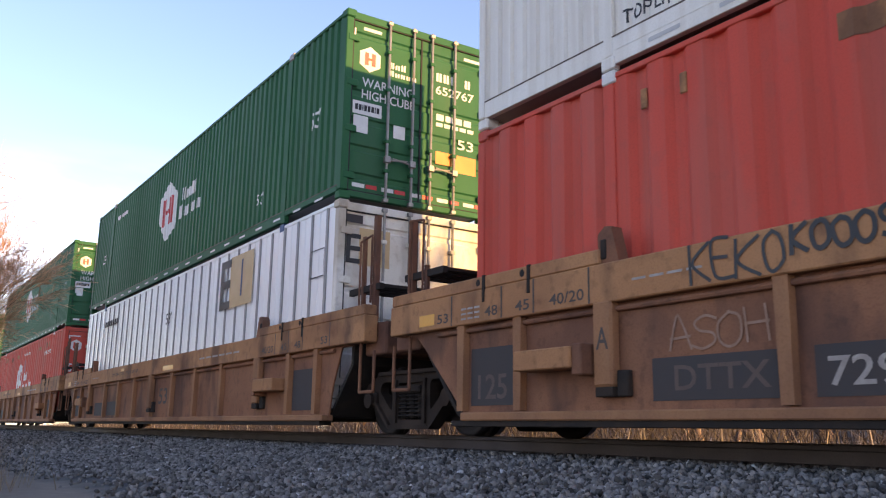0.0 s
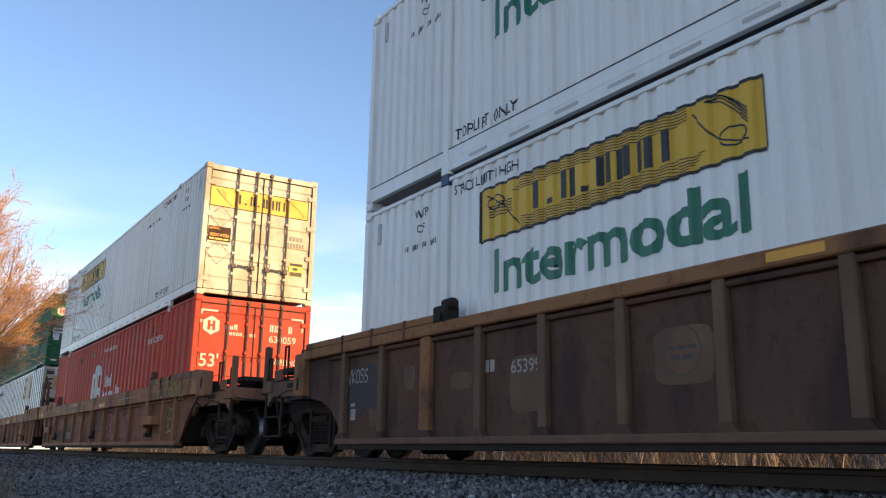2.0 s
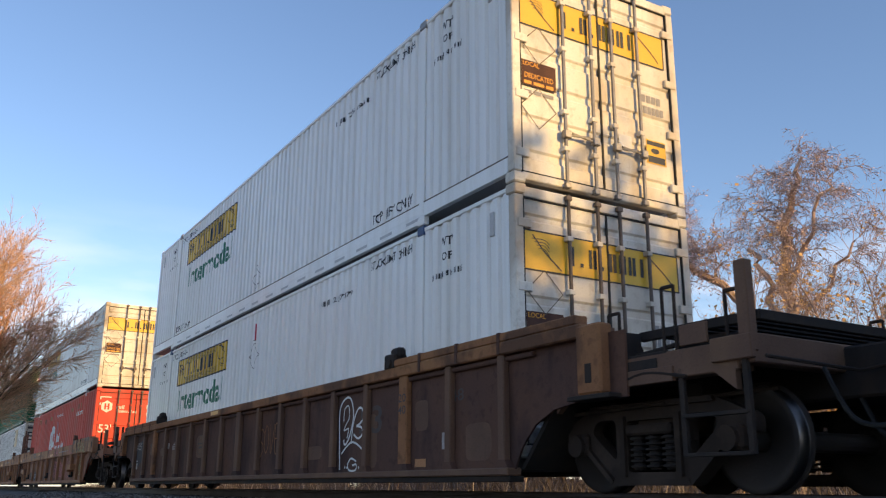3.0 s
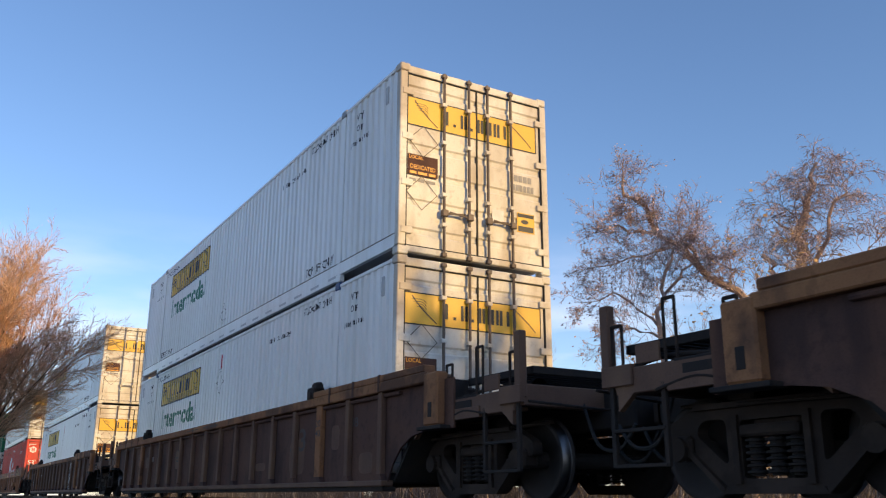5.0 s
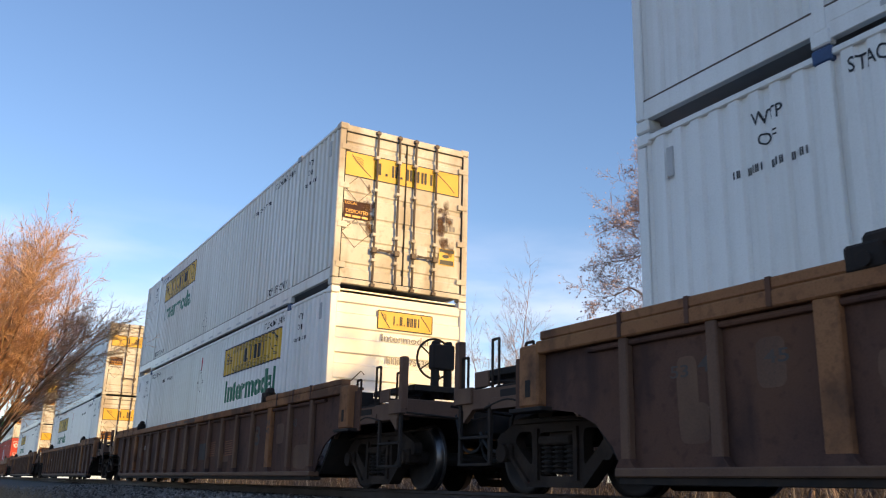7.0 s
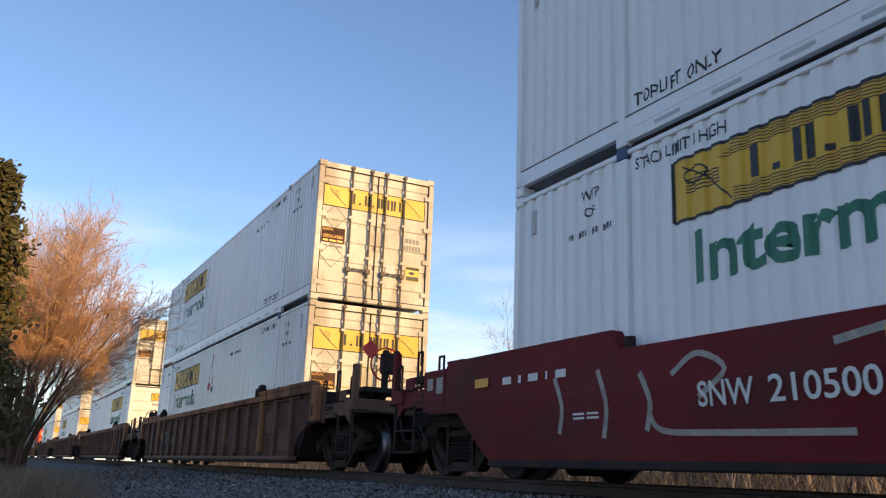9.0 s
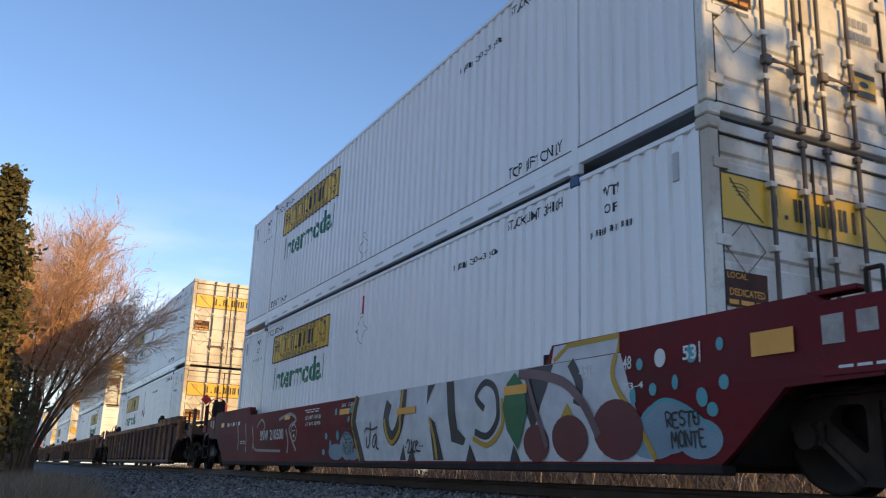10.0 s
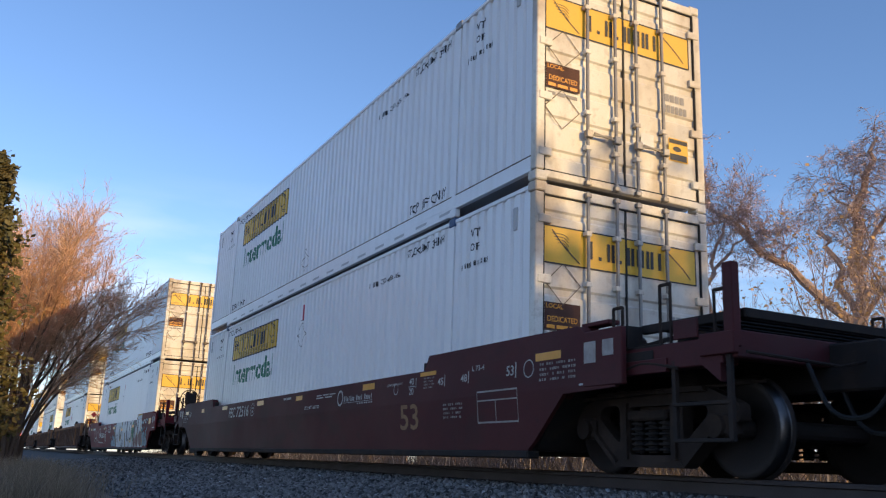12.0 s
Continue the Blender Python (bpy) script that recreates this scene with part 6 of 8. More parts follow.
def limb_tree(name, dist, limbs, seed, label, mat, leaf, leaf_size, leaf_mat, reach, droop=0.0):
    """A tree with its main limbs given: (bearing, elevation) along each, radius, bare share and side branches."""
    rng = random.Random(seed)
    az0 = limbs[0][0][0][0]
    bx, by = polar(az0, dist)
    base = Vector((bx, by, ground_height(bx) - 0.05))
    ob = new(name)
    ob.matrix_basis = pose(*base)
    tagged(ob, label, "tree", "trees behind the track")
    leaves = Wood()
    for path, r, bare, count in limbs:
        wood = Wood()
        wood.lv, wood.lf = leaves.lv, leaves.lf
        knots = []
        for az, el in path:
            x, y = polar(az, dist)
            knots.append(Vector((x, y, dist * math.tan(radians(el)) + (0 if el else base.z))) - base)
        pts = []
        for i in range(len(knots) - 1):
            for k in range(4):
                j = Vector((rng.gauss(0, 0.05), rng.gauss(0, 0.12), rng.gauss(0, 0.05))) if k else Vector((0, 0, 0))
                pts.append(knots[i].lerp(knots[i + 1], k / 4) + j)
        pts.append(knots[-1])
        m = len(pts) - 1
        stub = bare >= 1.0
        wood.tube(pts, [r * (1 - (0.35 if stub else 0.85) * i / m) for i in range(m + 1)], 7)
        for k in range(count):
            t = bare + (1 - bare) * (k + rng.random()) / count
            i = min(int(t * m), m - 1)
            q = pts[i].lerp(pts[i + 1], t * m - i)
            axis = (pts[i + 1] - pts[i]).normalized()
            side = axis.orthogonal().normalized()
            side.rotate(Matrix.Rotation(rng.uniform(0, 2 * math.pi), 3, axis))
            a = radians(rng.uniform(25, 65))
            grow(wood, rng, q, (axis * math.cos(a) + side * math.sin(a)).normalized(), rng.uniform(*reach) * (1.3 - 0.5 * t), max(0.008, r * 0.17 * (1.1 - t)), 2, 5, (25, 60), 0.25, [0, 0, 7, 6, 0], leaf, leaf_size, droop, 0.2)
        raw("trunk" if path is limbs[0][0] else "limb", wood.v, wood.f, mat, ob)
    raw("foliage", leaves.lv, leaves.lf, leaf_mat, ob)
    return ob


def domed_tree(x, y, seed, label):
    """Many limbs that fan out from a short base and carry a round crown of fine twigs."""
    rng = random.Random(seed)
    ob = new("bare_bush")
    ob.matrix_basis = pose(x, y, ground_height(x) - 0.05)
    tagged(ob, label, "tree")
    twigs = Wood()
    for k in range(32):
        wood = Wood()
        turn = k * 2.39996
        rise = 0.16 + 0.84 * ((k * 0.618) % 1.0)
        side = math.sqrt(1 - (rise * 0.97) ** 2)
        out = Vector((side * math.cos(turn), side * math.sin(turn), rise))
        tip = Vector((0.25, 0, 3.3)) + Vector((out.x * 2.15, out.y * 2.15, out.z * 3.0))
        foot = Vector((0.22 * math.cos(turn), 0.22 * math.sin(turn), 0))
        knee = Vector((out.x * 0.45, out.y * 0.45, 1.5 + 1.4 * rise))
        pts = []
        for i in range(9):
            t = i / 8
            p = foot * (1 - t) ** 2 + knee * 2 * t * (1 - t) + tip * t * t
            pts.append(p + Vector((rng.gauss(0, 0.04), rng.gauss(0, 0.04), rng.gauss(0, 0.04))) * (1 if i else 0))
        r0 = rng.uniform(0.045, 0.075)
        wood.tube(pts, [r0 * (1 - 0.8 * i / 8) for i in range(9)], 6)
        raw("limb", wood.v, wood.f, M["bark"], ob)
        for b in range(14):
            t = 0.42 + 0.58 * (b + rng.random()) / 14
            i = min(int(t * 8), 7)
            q = pts[i].lerp(pts[i + 1], t * 8 - i)
            axis = (pts[i + 1] - pts[i]).normalized()
            away = axis.orthogonal().normalized()
            away.rotate(Matrix.Rotation(rng.uniform(0, 2 * math.pi), 3, axis))
            d = (axis + away * rng.uniform(0.3, 0.75) + Vector((0, 0, 0.15))).normalized()
            grow(twigs, rng, q, d, rng.uniform(0.75, 1.15), 0.016, 2, 6, (18, 46), 0.12, [0, 0, 5, 4, 3, 0], 0.0, 0.06, 0.0, 0.12)
    raw("branchwork", twigs.v, twigs.f, M["orange_twig"], ob)
    return ob


def build_trees():
    # leaning half-bare tree across the track, with withered pinkish leaves
    limb_tree("bare_tree", 24.0, [([(54.6, 0), (52.7, 9.2), (49.5, 12.6), (44.9, 16.4), (43.2, 19.0), (42.7, 20.6)], 0.16, 0.40, 44), ([(44.9, 16.4), (42.5, 17.1), (40.9, 17.2)], 0.06, 0.0, 20),
              ([(47.2, 14.5), (46.6, 16.4), (45.6, 18.0)], 0.05, 0.0, 18), ([(46.0, 15.6), (43.0, 15.2), (40.0, 14.6)], 0.05, 0.1, 20), ([(49.0, 13.0), (49.2, 14.0), (49.0, 15.3)], 0.04, 0.0, 9)], 5,
              "leaning half-bare tree with withered pinkish leaves behind the track", M["twig"], 0.42, 0.065, M["dry_leaf"], (0.5, 1.0))
    limb_tree("bare_tree", 23.0, [([(43.9, 0), (44.5, 10.5), (45.1, 14.2), (46.3, 16.4)], 0.10, 0.45, 24), ([(44.5, 10.6), (42.0, 12.8), (39.6, 12.4)], 0.05, 0.1, 19),
              ([(44.8, 12.4), (47.0, 14.6), (49.2, 14.2)], 0.05, 0.1, 19), ([(44.4, 10.0), (42.6, 10.6), (40.6, 10.0)], 0.04, 0.1, 16)], 15,
              "half-bare tree with withered pinkish leaves behind the track", M["twig"], 0.42, 0.065, M["dry_leaf"], (0.45, 0.9))
    # taller tree hung with dry vines, with a broken stub
    limb_tree("bare_tree", 21.5, [([(53.0, 0), (53.2, 9.4), (53.6, 15.0), (54.2, 18.0), (55.0, 20.0)], 0.20, 0.25, 52), ([(53.5, 13.0), (52.5, 16.4), (51.8, 18.0)], 0.06, 0.0, 22),
              ([(53.4, 12.0), (55.3, 16.6), (57.0, 19.2)], 0.07, 0.1, 26), ([(53.2, 9.0), (56.2, 13.3), (58.5, 15.6)], 0.07, 0.1, 26), ([(53.0, 8.6), (52.5, 12.3), (51.2, 14.7)], 0.09, 1.0, 0)], 8,
              "tall bare tree hung with dry brown vines behind the track", M["twig"], 0.22, 0.055, M["dry_leaf"], (0.5, 1.0), 0.7)
    for az, dist, h, seed in ((34.6, 34, 4.4, 21), (36.4, 38, 4.0, 22), (32.3, 44, 3.3, 23), (39.6, 30, 2.2, 24), (29.0, 55, 3.2, 25), (25.2, 60, 2.6, 26)):
        x, y = polar(az, dist)
        make_tree("bare_tree", x, y, [(0, 0, h, 0.08, 0.03, 0.02), (0.2, 0.1, h * 0.8, 0.05, -0.2, 0.1)], 6, [4, 4, 4, 3, 2], (20, 50), 0.4, seed,
                  "slim bare tree among brush behind the track", M["bark"], M["twig"], 0.06, 0.07, M["dry_leaf"], group="trees behind the track")
    # russet undergrowth and more trees behind the near end
    for az, dist, h, seed in ((43.5, 25, 2.6, 31), (46, 21, 2.3, 32), (49.5, 19, 2.6, 33), (53, 18, 2.8, 34), (57, 18, 2.8, 35), (61, 19, 3.6, 36), (50.5, 26, 2.6, 37)):
        x, y = polar(az, dist)
        make_tree("shrub", x, y, [(0, 0, h, 0.05, 0.1, 0.1), (0.4, 0.2, h * 0.9, 0.04, -0.3, 0.2), (-0.3, 0.3, h * 0.8, 0.04, 0.3, -0.2)], 5, [4, 4, 4, 3], (20, 55), 0.3, seed,
                  "tangled shrub with golden withered leaves behind the track", M["bark"], M["twig"], 0.42, 0.075, M["oak_leaf"], group="shrubs behind the track")
    # big orange bare bush down the line on the camera's side
    domed_tree(*polar(1.3, 24), 41, "large bare round-topped tree of thin orange twigs beside the track")


M["orange_twig"] = material("orange_brown_twig", (0.74, 0.47, 0.28), (0.58, 0.35, 0.20), 0.85, scale=2, bump=0.05, island=0.3)


def build_evergreen():
    """A dark conifer of many short needled sprays."""
    rng = random.Random(51)
    x, y = polar(-1.2, 19.5)
    ob = new("evergreen_tree")
    ob.matrix_basis = pose(x, y, ground_height(x) - 0.05)
    tagged(ob, "dark olive evergreen tree with dense drooping sprays", "tree")
    wood = Wood()
    h = 6.6
    wood.tube([Vector((0, 0, 0)), Vector((0.03, 0, h * 0.5)), Vector((0, 0, h))], [0.14, 0.08, 0.01], 7)
    raw("trunk", wood.v, wood.f, M["bark"], ob)
    wood = Wood()
    for k in range(420):
        z = 0.2 + (h - 0.3) * rng.random() ** 1.1
        reach = 1.2 * (1 - z / h) ** 0.7 + 0.08
        a = rng.uniform(0, 2 * math.pi)
        d = Vector((math.cos(a), math.sin(a), rng.uniform(-0.1, 0.5)))
        p = Vector((0, 0, z))
        tip = p + d * reach * rng.choice((0.6, 0.8, 0.9, 1.0, 1.25)) * rng.uniform(0.85, 1.05)
        wood.tube([p, tip], [0.012, 0.004], 3)
        for j in range(26):
            q = p.lerp(tip, rng.uniform(0.25, 1.0)) + Vector((rng.gauss(0, 0.06), rng.gauss(0, 0.06), rng.gauss(0, 0.06)))
            wood.leaf(q, rng.uniform(0.08, 0.17), rng)
    raw("foliage", wood.lv, wood.lf, M["needle"], ob)
    raw("branchwork", wood.v, wood.f, M["bark"], ob)


def blades(name, rng, count, place, height, width, mat, label, lean=0.35, category="grass"):
    verts, faces = [], []
    for _ in range(count):
        x, y = place(rng)
        z = ground_height(x) - 0.03
        h, w, a = rng.uniform(*height), rng.uniform(*width), rng.uniform(0, math.pi)
        lx, ly = rng.gauss(0, lean) * h, rng.gauss(0, lean) * h
        cx, cy = math.cos(a) * w, math.sin(a) * w
        b = len(verts)
        verts += [(x - cx, y - cy, z), (x + cx, y + cy, z), (x + lx * 0.4 + cx * 0.7, y + ly * 0.4 + cy * 0.7, z + h * 0.6), (x + lx * 0.4 - cx * 0.7, y + ly * 0.4 - cy * 0.7, z + h * 0.6), (x + lx, y + ly, z + h)]
        faces += [(b, b + 1, b + 2, b + 3), (b + 3, b + 2, b + 4)]
    tagged(raw(name, verts, faces, mat), label, category, kind="stuff")


def build_brush():
    rng = random.Random(61)
    # dead weeds along the far ditch, seen under the cars
    blades("dead_weeds", rng, 22000, lambda r: (r.uniform(10.5, 16), r.uniform(-4, 70)), (0.12, 0.9), (0.004, 0.012), M["brush"], "dead brown weeds along the ditch behind the track", 0.75, category="weeds")
    blades("pale_stalks", rng, 700, lambda r: (r.uniform(9.8, 14), r.uniform(-4, 60)), (0.3, 1.1), (0.006, 0.016), M["pale_twig"], "pale dry stalks along the ditch behind the track", 0.3, "weeds")
    blades("dry_grass", rng, 5000, lambda r: (r.gauss(0.55, 0.28), r.uniform(8.5, 13)), (0.12, 0.55), (0.002, 0.005), M["straw"], "dry straw-coloured grass at the edge of the gravel", 0.4)
    blades("dry_grass", rng, 5000, lambda r: (r.uniform(-0.6, 1.4), r.uniform(14, 24)), (0.1, 0.5), (0.003, 0.006), M["straw"], "dry straw-coloured grass under the bush", 0.4)
    # trunks of the wood behind, standing apart
    for k in range(40):
        x, y = rng.uniform(13, 19), rng.uniform(-2, 60)
        if 24.3 < math.degrees(math.atan2(x, y)) < 28:
            continue
        w = Wood()
        r0, h = rng.uniform(0.03, 0.11), rng.uniform(2.0, 3.2)
        w.tube([Vector((0, 0, -0.1)), Vector((rng.gauss(0, 0.1), rng.gauss(0, 0.1), h * 0.5)), Vector((rng.gauss(0, 0.3), rng.gauss(0, 0.3), h))], [r0, r0 * 0.8, r0 * 0.3], 6)
        for j in range(7):
            z = rng.uniform(0.3, h)
            a = rng.uniform(0, 6.28)
            w.tube([Vector((0, 0, z)), Vector((math.cos(a) * 0.5, math.sin(a) * 0.5, z + rng.uniform(0.1, 0.6)))], [0.012, 0.004], 3)
        ob = raw("sapling", w.v, w.f, M["bark"] if k % 3 else M["pale_twig"])
        ob.matrix_basis = pose(x, y, ground_height(x))
        tagged(ob, "slim bare sapling standing in dead weeds", "tree", "saplings behind the track")
    # low wooded rise far behind
    verts, faces = [], []
    n = 160
    for k in range(n + 1):
        y = -60 + 360 * k / n
        x = 75 + 8 * math.sin(k * 0.4)
        verts += [(x, y, -0.5), (x, y, 1.6 + 0.7 * rng.random() + 0.5 * math.sin(k * 0.25))]
    for k in range(n):
        if 24.3 < math.degrees(math.atan2(75, -60 + 360 * k / n)) < 28.2:
            continue
        faces.append((2 * k, 2 * k + 2, 2 * k + 3, 2 * k + 1))
    tagged(raw("backdrop", verts, faces, M["brush"]), "distant brown wooded rise", "backdrop", kind="structure")


def build_thicket():
    """Leafy shrubs along the wood's edge, added to keep low sun off the ditch."""
    first = []
    for k in range(3):
        first.append(make_tree("shrub", 19 + k, -38 + 3.0 * k, [(0, 0, 1.7, 0.05, 0.1, 0.1), (0.5, 0.4, 1.6, 0.04, -0.3, 0.3), (-0.4, -0.5, 1.6, 0.04, 0.3, -0.3), (0.1, 0.9, 1.5, 0.04, 0.0, 0.4)], 5, [5, 5, 4, 4], (20, 60), 0.25, 90 + k,
                               "tangled shrub with withered leaves added to shade the ditch", M["bark"], M["brush"], 0.5, 0.13, M["thicket_leaf"], group="shrubs behind the track"))
    rng = random.Random(95)
    for k in range(3, 46):
        x, y = 18.5 + rng.uniform(0, 3.5), -38 + 2.2 * k
        if 24.0 < math.degrees(math.atan2(x, y)) < 28.3:
            continue
        copy_thing(first[k % 3], pose(x, y, ground_height(x) - 0.05, 0, 0, rng.uniform(0, 360)))


M["thicket_leaf"] = material("dull_brown_withered_leaf", (0.17, 0.105, 0.07), (0.12, 0.075, 0.055), 0.85, scale=2, bump=0.0, island=0.4)


def build_shade_trees():
    """Unseen trees added behind the camera, on the far side, to shade the track."""
    for k, (w, away) in enumerate(((7.0, 14), (5.0, 15.5), (3.2, 14), (6.8, 19), (4.6, 20), (6.9, 24), (2.4, 22), (6.0, 29), (7.7, 16.5), (7.9, 22), (7.3, 27))):
        x, y = 0.940 * w + 0.342 * away, 0.342 * w - 0.940 * away
        make_tree("bare_tree", x, y, [(0, 0, 4.8, 0.18, 0.05, 0.0), (0.4, 0.3, 4.4, 0.12, 0.15, 0.15), (-0.4, -0.2, 4.4, 0.12, -0.15, 0.1)], 5, [5, 5, 5, 4], (20, 60), 0.3, 80 + k,
                  "unseen bare tree added behind the camera for shade", M["bark"], M["twig"], 0.85, 0.20, M["oak_leaf"], group="trees behind the track")


# ---- the place ----
build_ground()
build_rails()
build_ballast()
build_trees()
build_evergreen()
build_brush()
build_thicket()
build_shade_trees()

# ---- the train ----
STACKS["sm2"] = STACKS["sm1"] + 23.6
STACKS["s8"] = STACKS["s7"] - 23.66
CAR = {}
CAR["sm2"] = tan_car("sm2", False, True, "tan rusty well car carrying stacked containers")
CAR["sm1"] = tan_car("sm1", True, False, "tan rusty well car carrying green and red containers")
CAR["s0"] = tan_car("s0", True, True, "tan rusty well car carrying green and white containers")
CAR["s1"] = tan_car("s1", False, True, "tan rusty well car with spray-painted scrawls")
CAR["s2"] = brown_car("s2", None, "dark rusty brown well car with a white scrawl on its side")
CAR["s3"] = brown_car("s3", None, "dark rusty brown well car with upright posts")
CAR["s4"] = brown_car("s4", "near", "dark rusty brown well car with paler repainted patches")
CAR["s5"] = brown_car("s5", "red", "dark rusty brown well car with rust-streaked posts")
CAR["s6"] = smooth_car("s6", "maroon", "near", "maroon smooth-sided well car covered in spray-painted letters")
CAR["s7"] = smooth_car("s7", "oxblood", None, "dark oxblood smooth-sided well car with white lettering")
CAR["s8"] = brown_car("s8", None, "dark rusty brown well car at the train's tail")

green_container("sm2"), red_container("sm2")
green_container("sm1"), red_container("sm1")
green_container("s0"), plate_container("s0")
white_container("s1", True, "white_old", "261530", -11.3)
red_container("s1")
white_container("s2", True, "white", "259961", -11.3, bar="bar")
white_container("s2", False, "white", "257879", -11.0, placards=True)
white_container("s3", True, "white", "268104", -11.3)
white_container("s3", False, "white", "268229", -11.0, bar="dark_bar")
white_container("s4", True, "white_old", "262718", -11.3, scorched=True)
white_container("s4", False, "white", "275538", -3.70, flip=True)
white_container("s5", True, "white", "281337", -11.3, seam=True)
white_container("s5", False, "white", "269020", -9.9, hazard=True)
white_container("s6", True, "white_new", "303358", -11.3)
white_container("s6", False, "white_new", "304350", -11.3)
white_container("s7", True, "white_new", "305539", -11.3, bar="bar")
white_container("s7", False, "white_new", "306846", -11.3, bar="bar")


# ---- writing and spray paint on the cars ----
HAND = {
    "K": [[(0.1, 1.05), (0.16, -0.05)], [(0.9, 1), (0.2, 0.5), (0.95, 0)]],
    "E": [[(0.85, 1), (0.15, 0.94), (0.18, 0.05), (0.9, 0)], [(0.15, 0.5), (0.7, 0.52)]],
    "S": [[(0.9, 0.85), (0.55, 1), (0.15, 0.8), (0.3, 0.55), (0.75, 0.45), (0.85, 0.2), (0.5, 0), (0.1, 0.12)]],
    "R": [[(0.2, 0), (0.12, 1), (0.7, 0.98), (0.88, 0.75), (0.6, 0.5), (0.22, 0.46), (0.6, 0.3), (0.95, -0.05)]],
    "O": [[(0.5, 1), (0.15, 0.7), (0.2, 0.2), (0.5, 0), (0.85, 0.25), (0.8, 0.8), (0.45, 1)]],
    "B": [[(0.15, 0), (0.12, 1), (0.7, 0.95), (0.75, 0.65), (0.25, 0.52), (0.85, 0.4), (0.8, 0.08), (0.1, 0)]],
    "V": [[(0.05, 1), (0.45, 0), (0.6, 0.3), (0.9, 1.05)]],
    "U": [[(0.1, 1), (0.15, 0.2), (0.5, 0), (0.8, 0.25), (0.85, 1), (0.85, 0.2), (1.0, 0)]],
    "T": [[(0, 0.95), (1, 1)], [(0.5, 1), (0.45, -0.05)]],
    "A": [[(0.05, 0), (0.45, 1), (0.6, 0.9), (0.9, 0)], [(0.15, 0.38), (0.85, 0.42)]],
    "D": [[(0.15, 0), (0.18, 1), (0.7, 0.8), (0.88, 0.4), (0.6, 0.05), (0.1, 0)]],
    "N": [[(0.1, 0), (0.15, 1), (0.8, 0.05), (0.88, 1.05)]],
    "W": [[(0.05, 1), (0.25, 0), (0.5, 0.7), (0.72, 0), (0.98, 1)]],
    "L": [[(0.15, 1), (0.12, 0.05), (0.9, 0)]],
    "J": [[(0.3, 1), (0.8, 1), (0.62, 0.2), (0.3, 0), (0.05, 0.25)]],
    "M": [[(0.05, 0), (0.15, 1), (0.5, 0.4), (0.85, 1), (0.95, 0)]],
    "H": [[(0.12, 1), (0.15, 0)], [(0.85, 1), (0.88, 0)], [(0.1, 0.5), (0.9, 0.55)]],
}


def scrawl(f, a0, a1, z0, z1, letters, seed, w):
    """Loose hand-sprayed letters that fill a box, each a little askew."""
    rng = random.Random(seed)
    step = (a1 - a0) / len(letters)
    for k, c in enumerate(letters):
        grow_u, turn, drop = rng.uniform(0.95, 1.2), rng.uniform(-0.12, 0.12), rng.uniform(-0.08, 0.08)
        for line in HAND.get(c, ()):
            pts = []
            for u, z in line:
                u, z = u + rng.uniform(-0.04, 0.04), z + rng.uniform(-0.03, 0.03)
                pts.append((a0 + step * (k + 0.5 + (u - 0.5) * grow_u + (z - 0.5) * turn), z0 + (z1 - z0) * min(1.05, max(-0.05, z + drop))))
            f.stroke(pts, w)
    return f


SHIFT = HL      # drawings below are given in metres behind the front end of the stack


def at(pts):
    return [(-u - SHIFT, z) for u, z in pts]


def hugging(car, mat, f, name, lift=0.004, label=""):
    """Lay a drawing on a smooth-sided car, over the knuckle of its side."""
    bm = f.lay_side(0)
    bmesh.ops.bisect_plane(bm, geom=bm.verts[:] + bm.edges[:] + bm.faces[:], plane_co=(0, 0, 0.8), plane_no=(0, 0, 1))
    for v in bm.verts:
        v.co.x = float(np.interp(v.co.z, [0.2, 0.8, 1.18], [CAR_X + 0.05, CAR_X - 0.004, CAR_X])) - lift
    part(name, bm, mat, car, label)


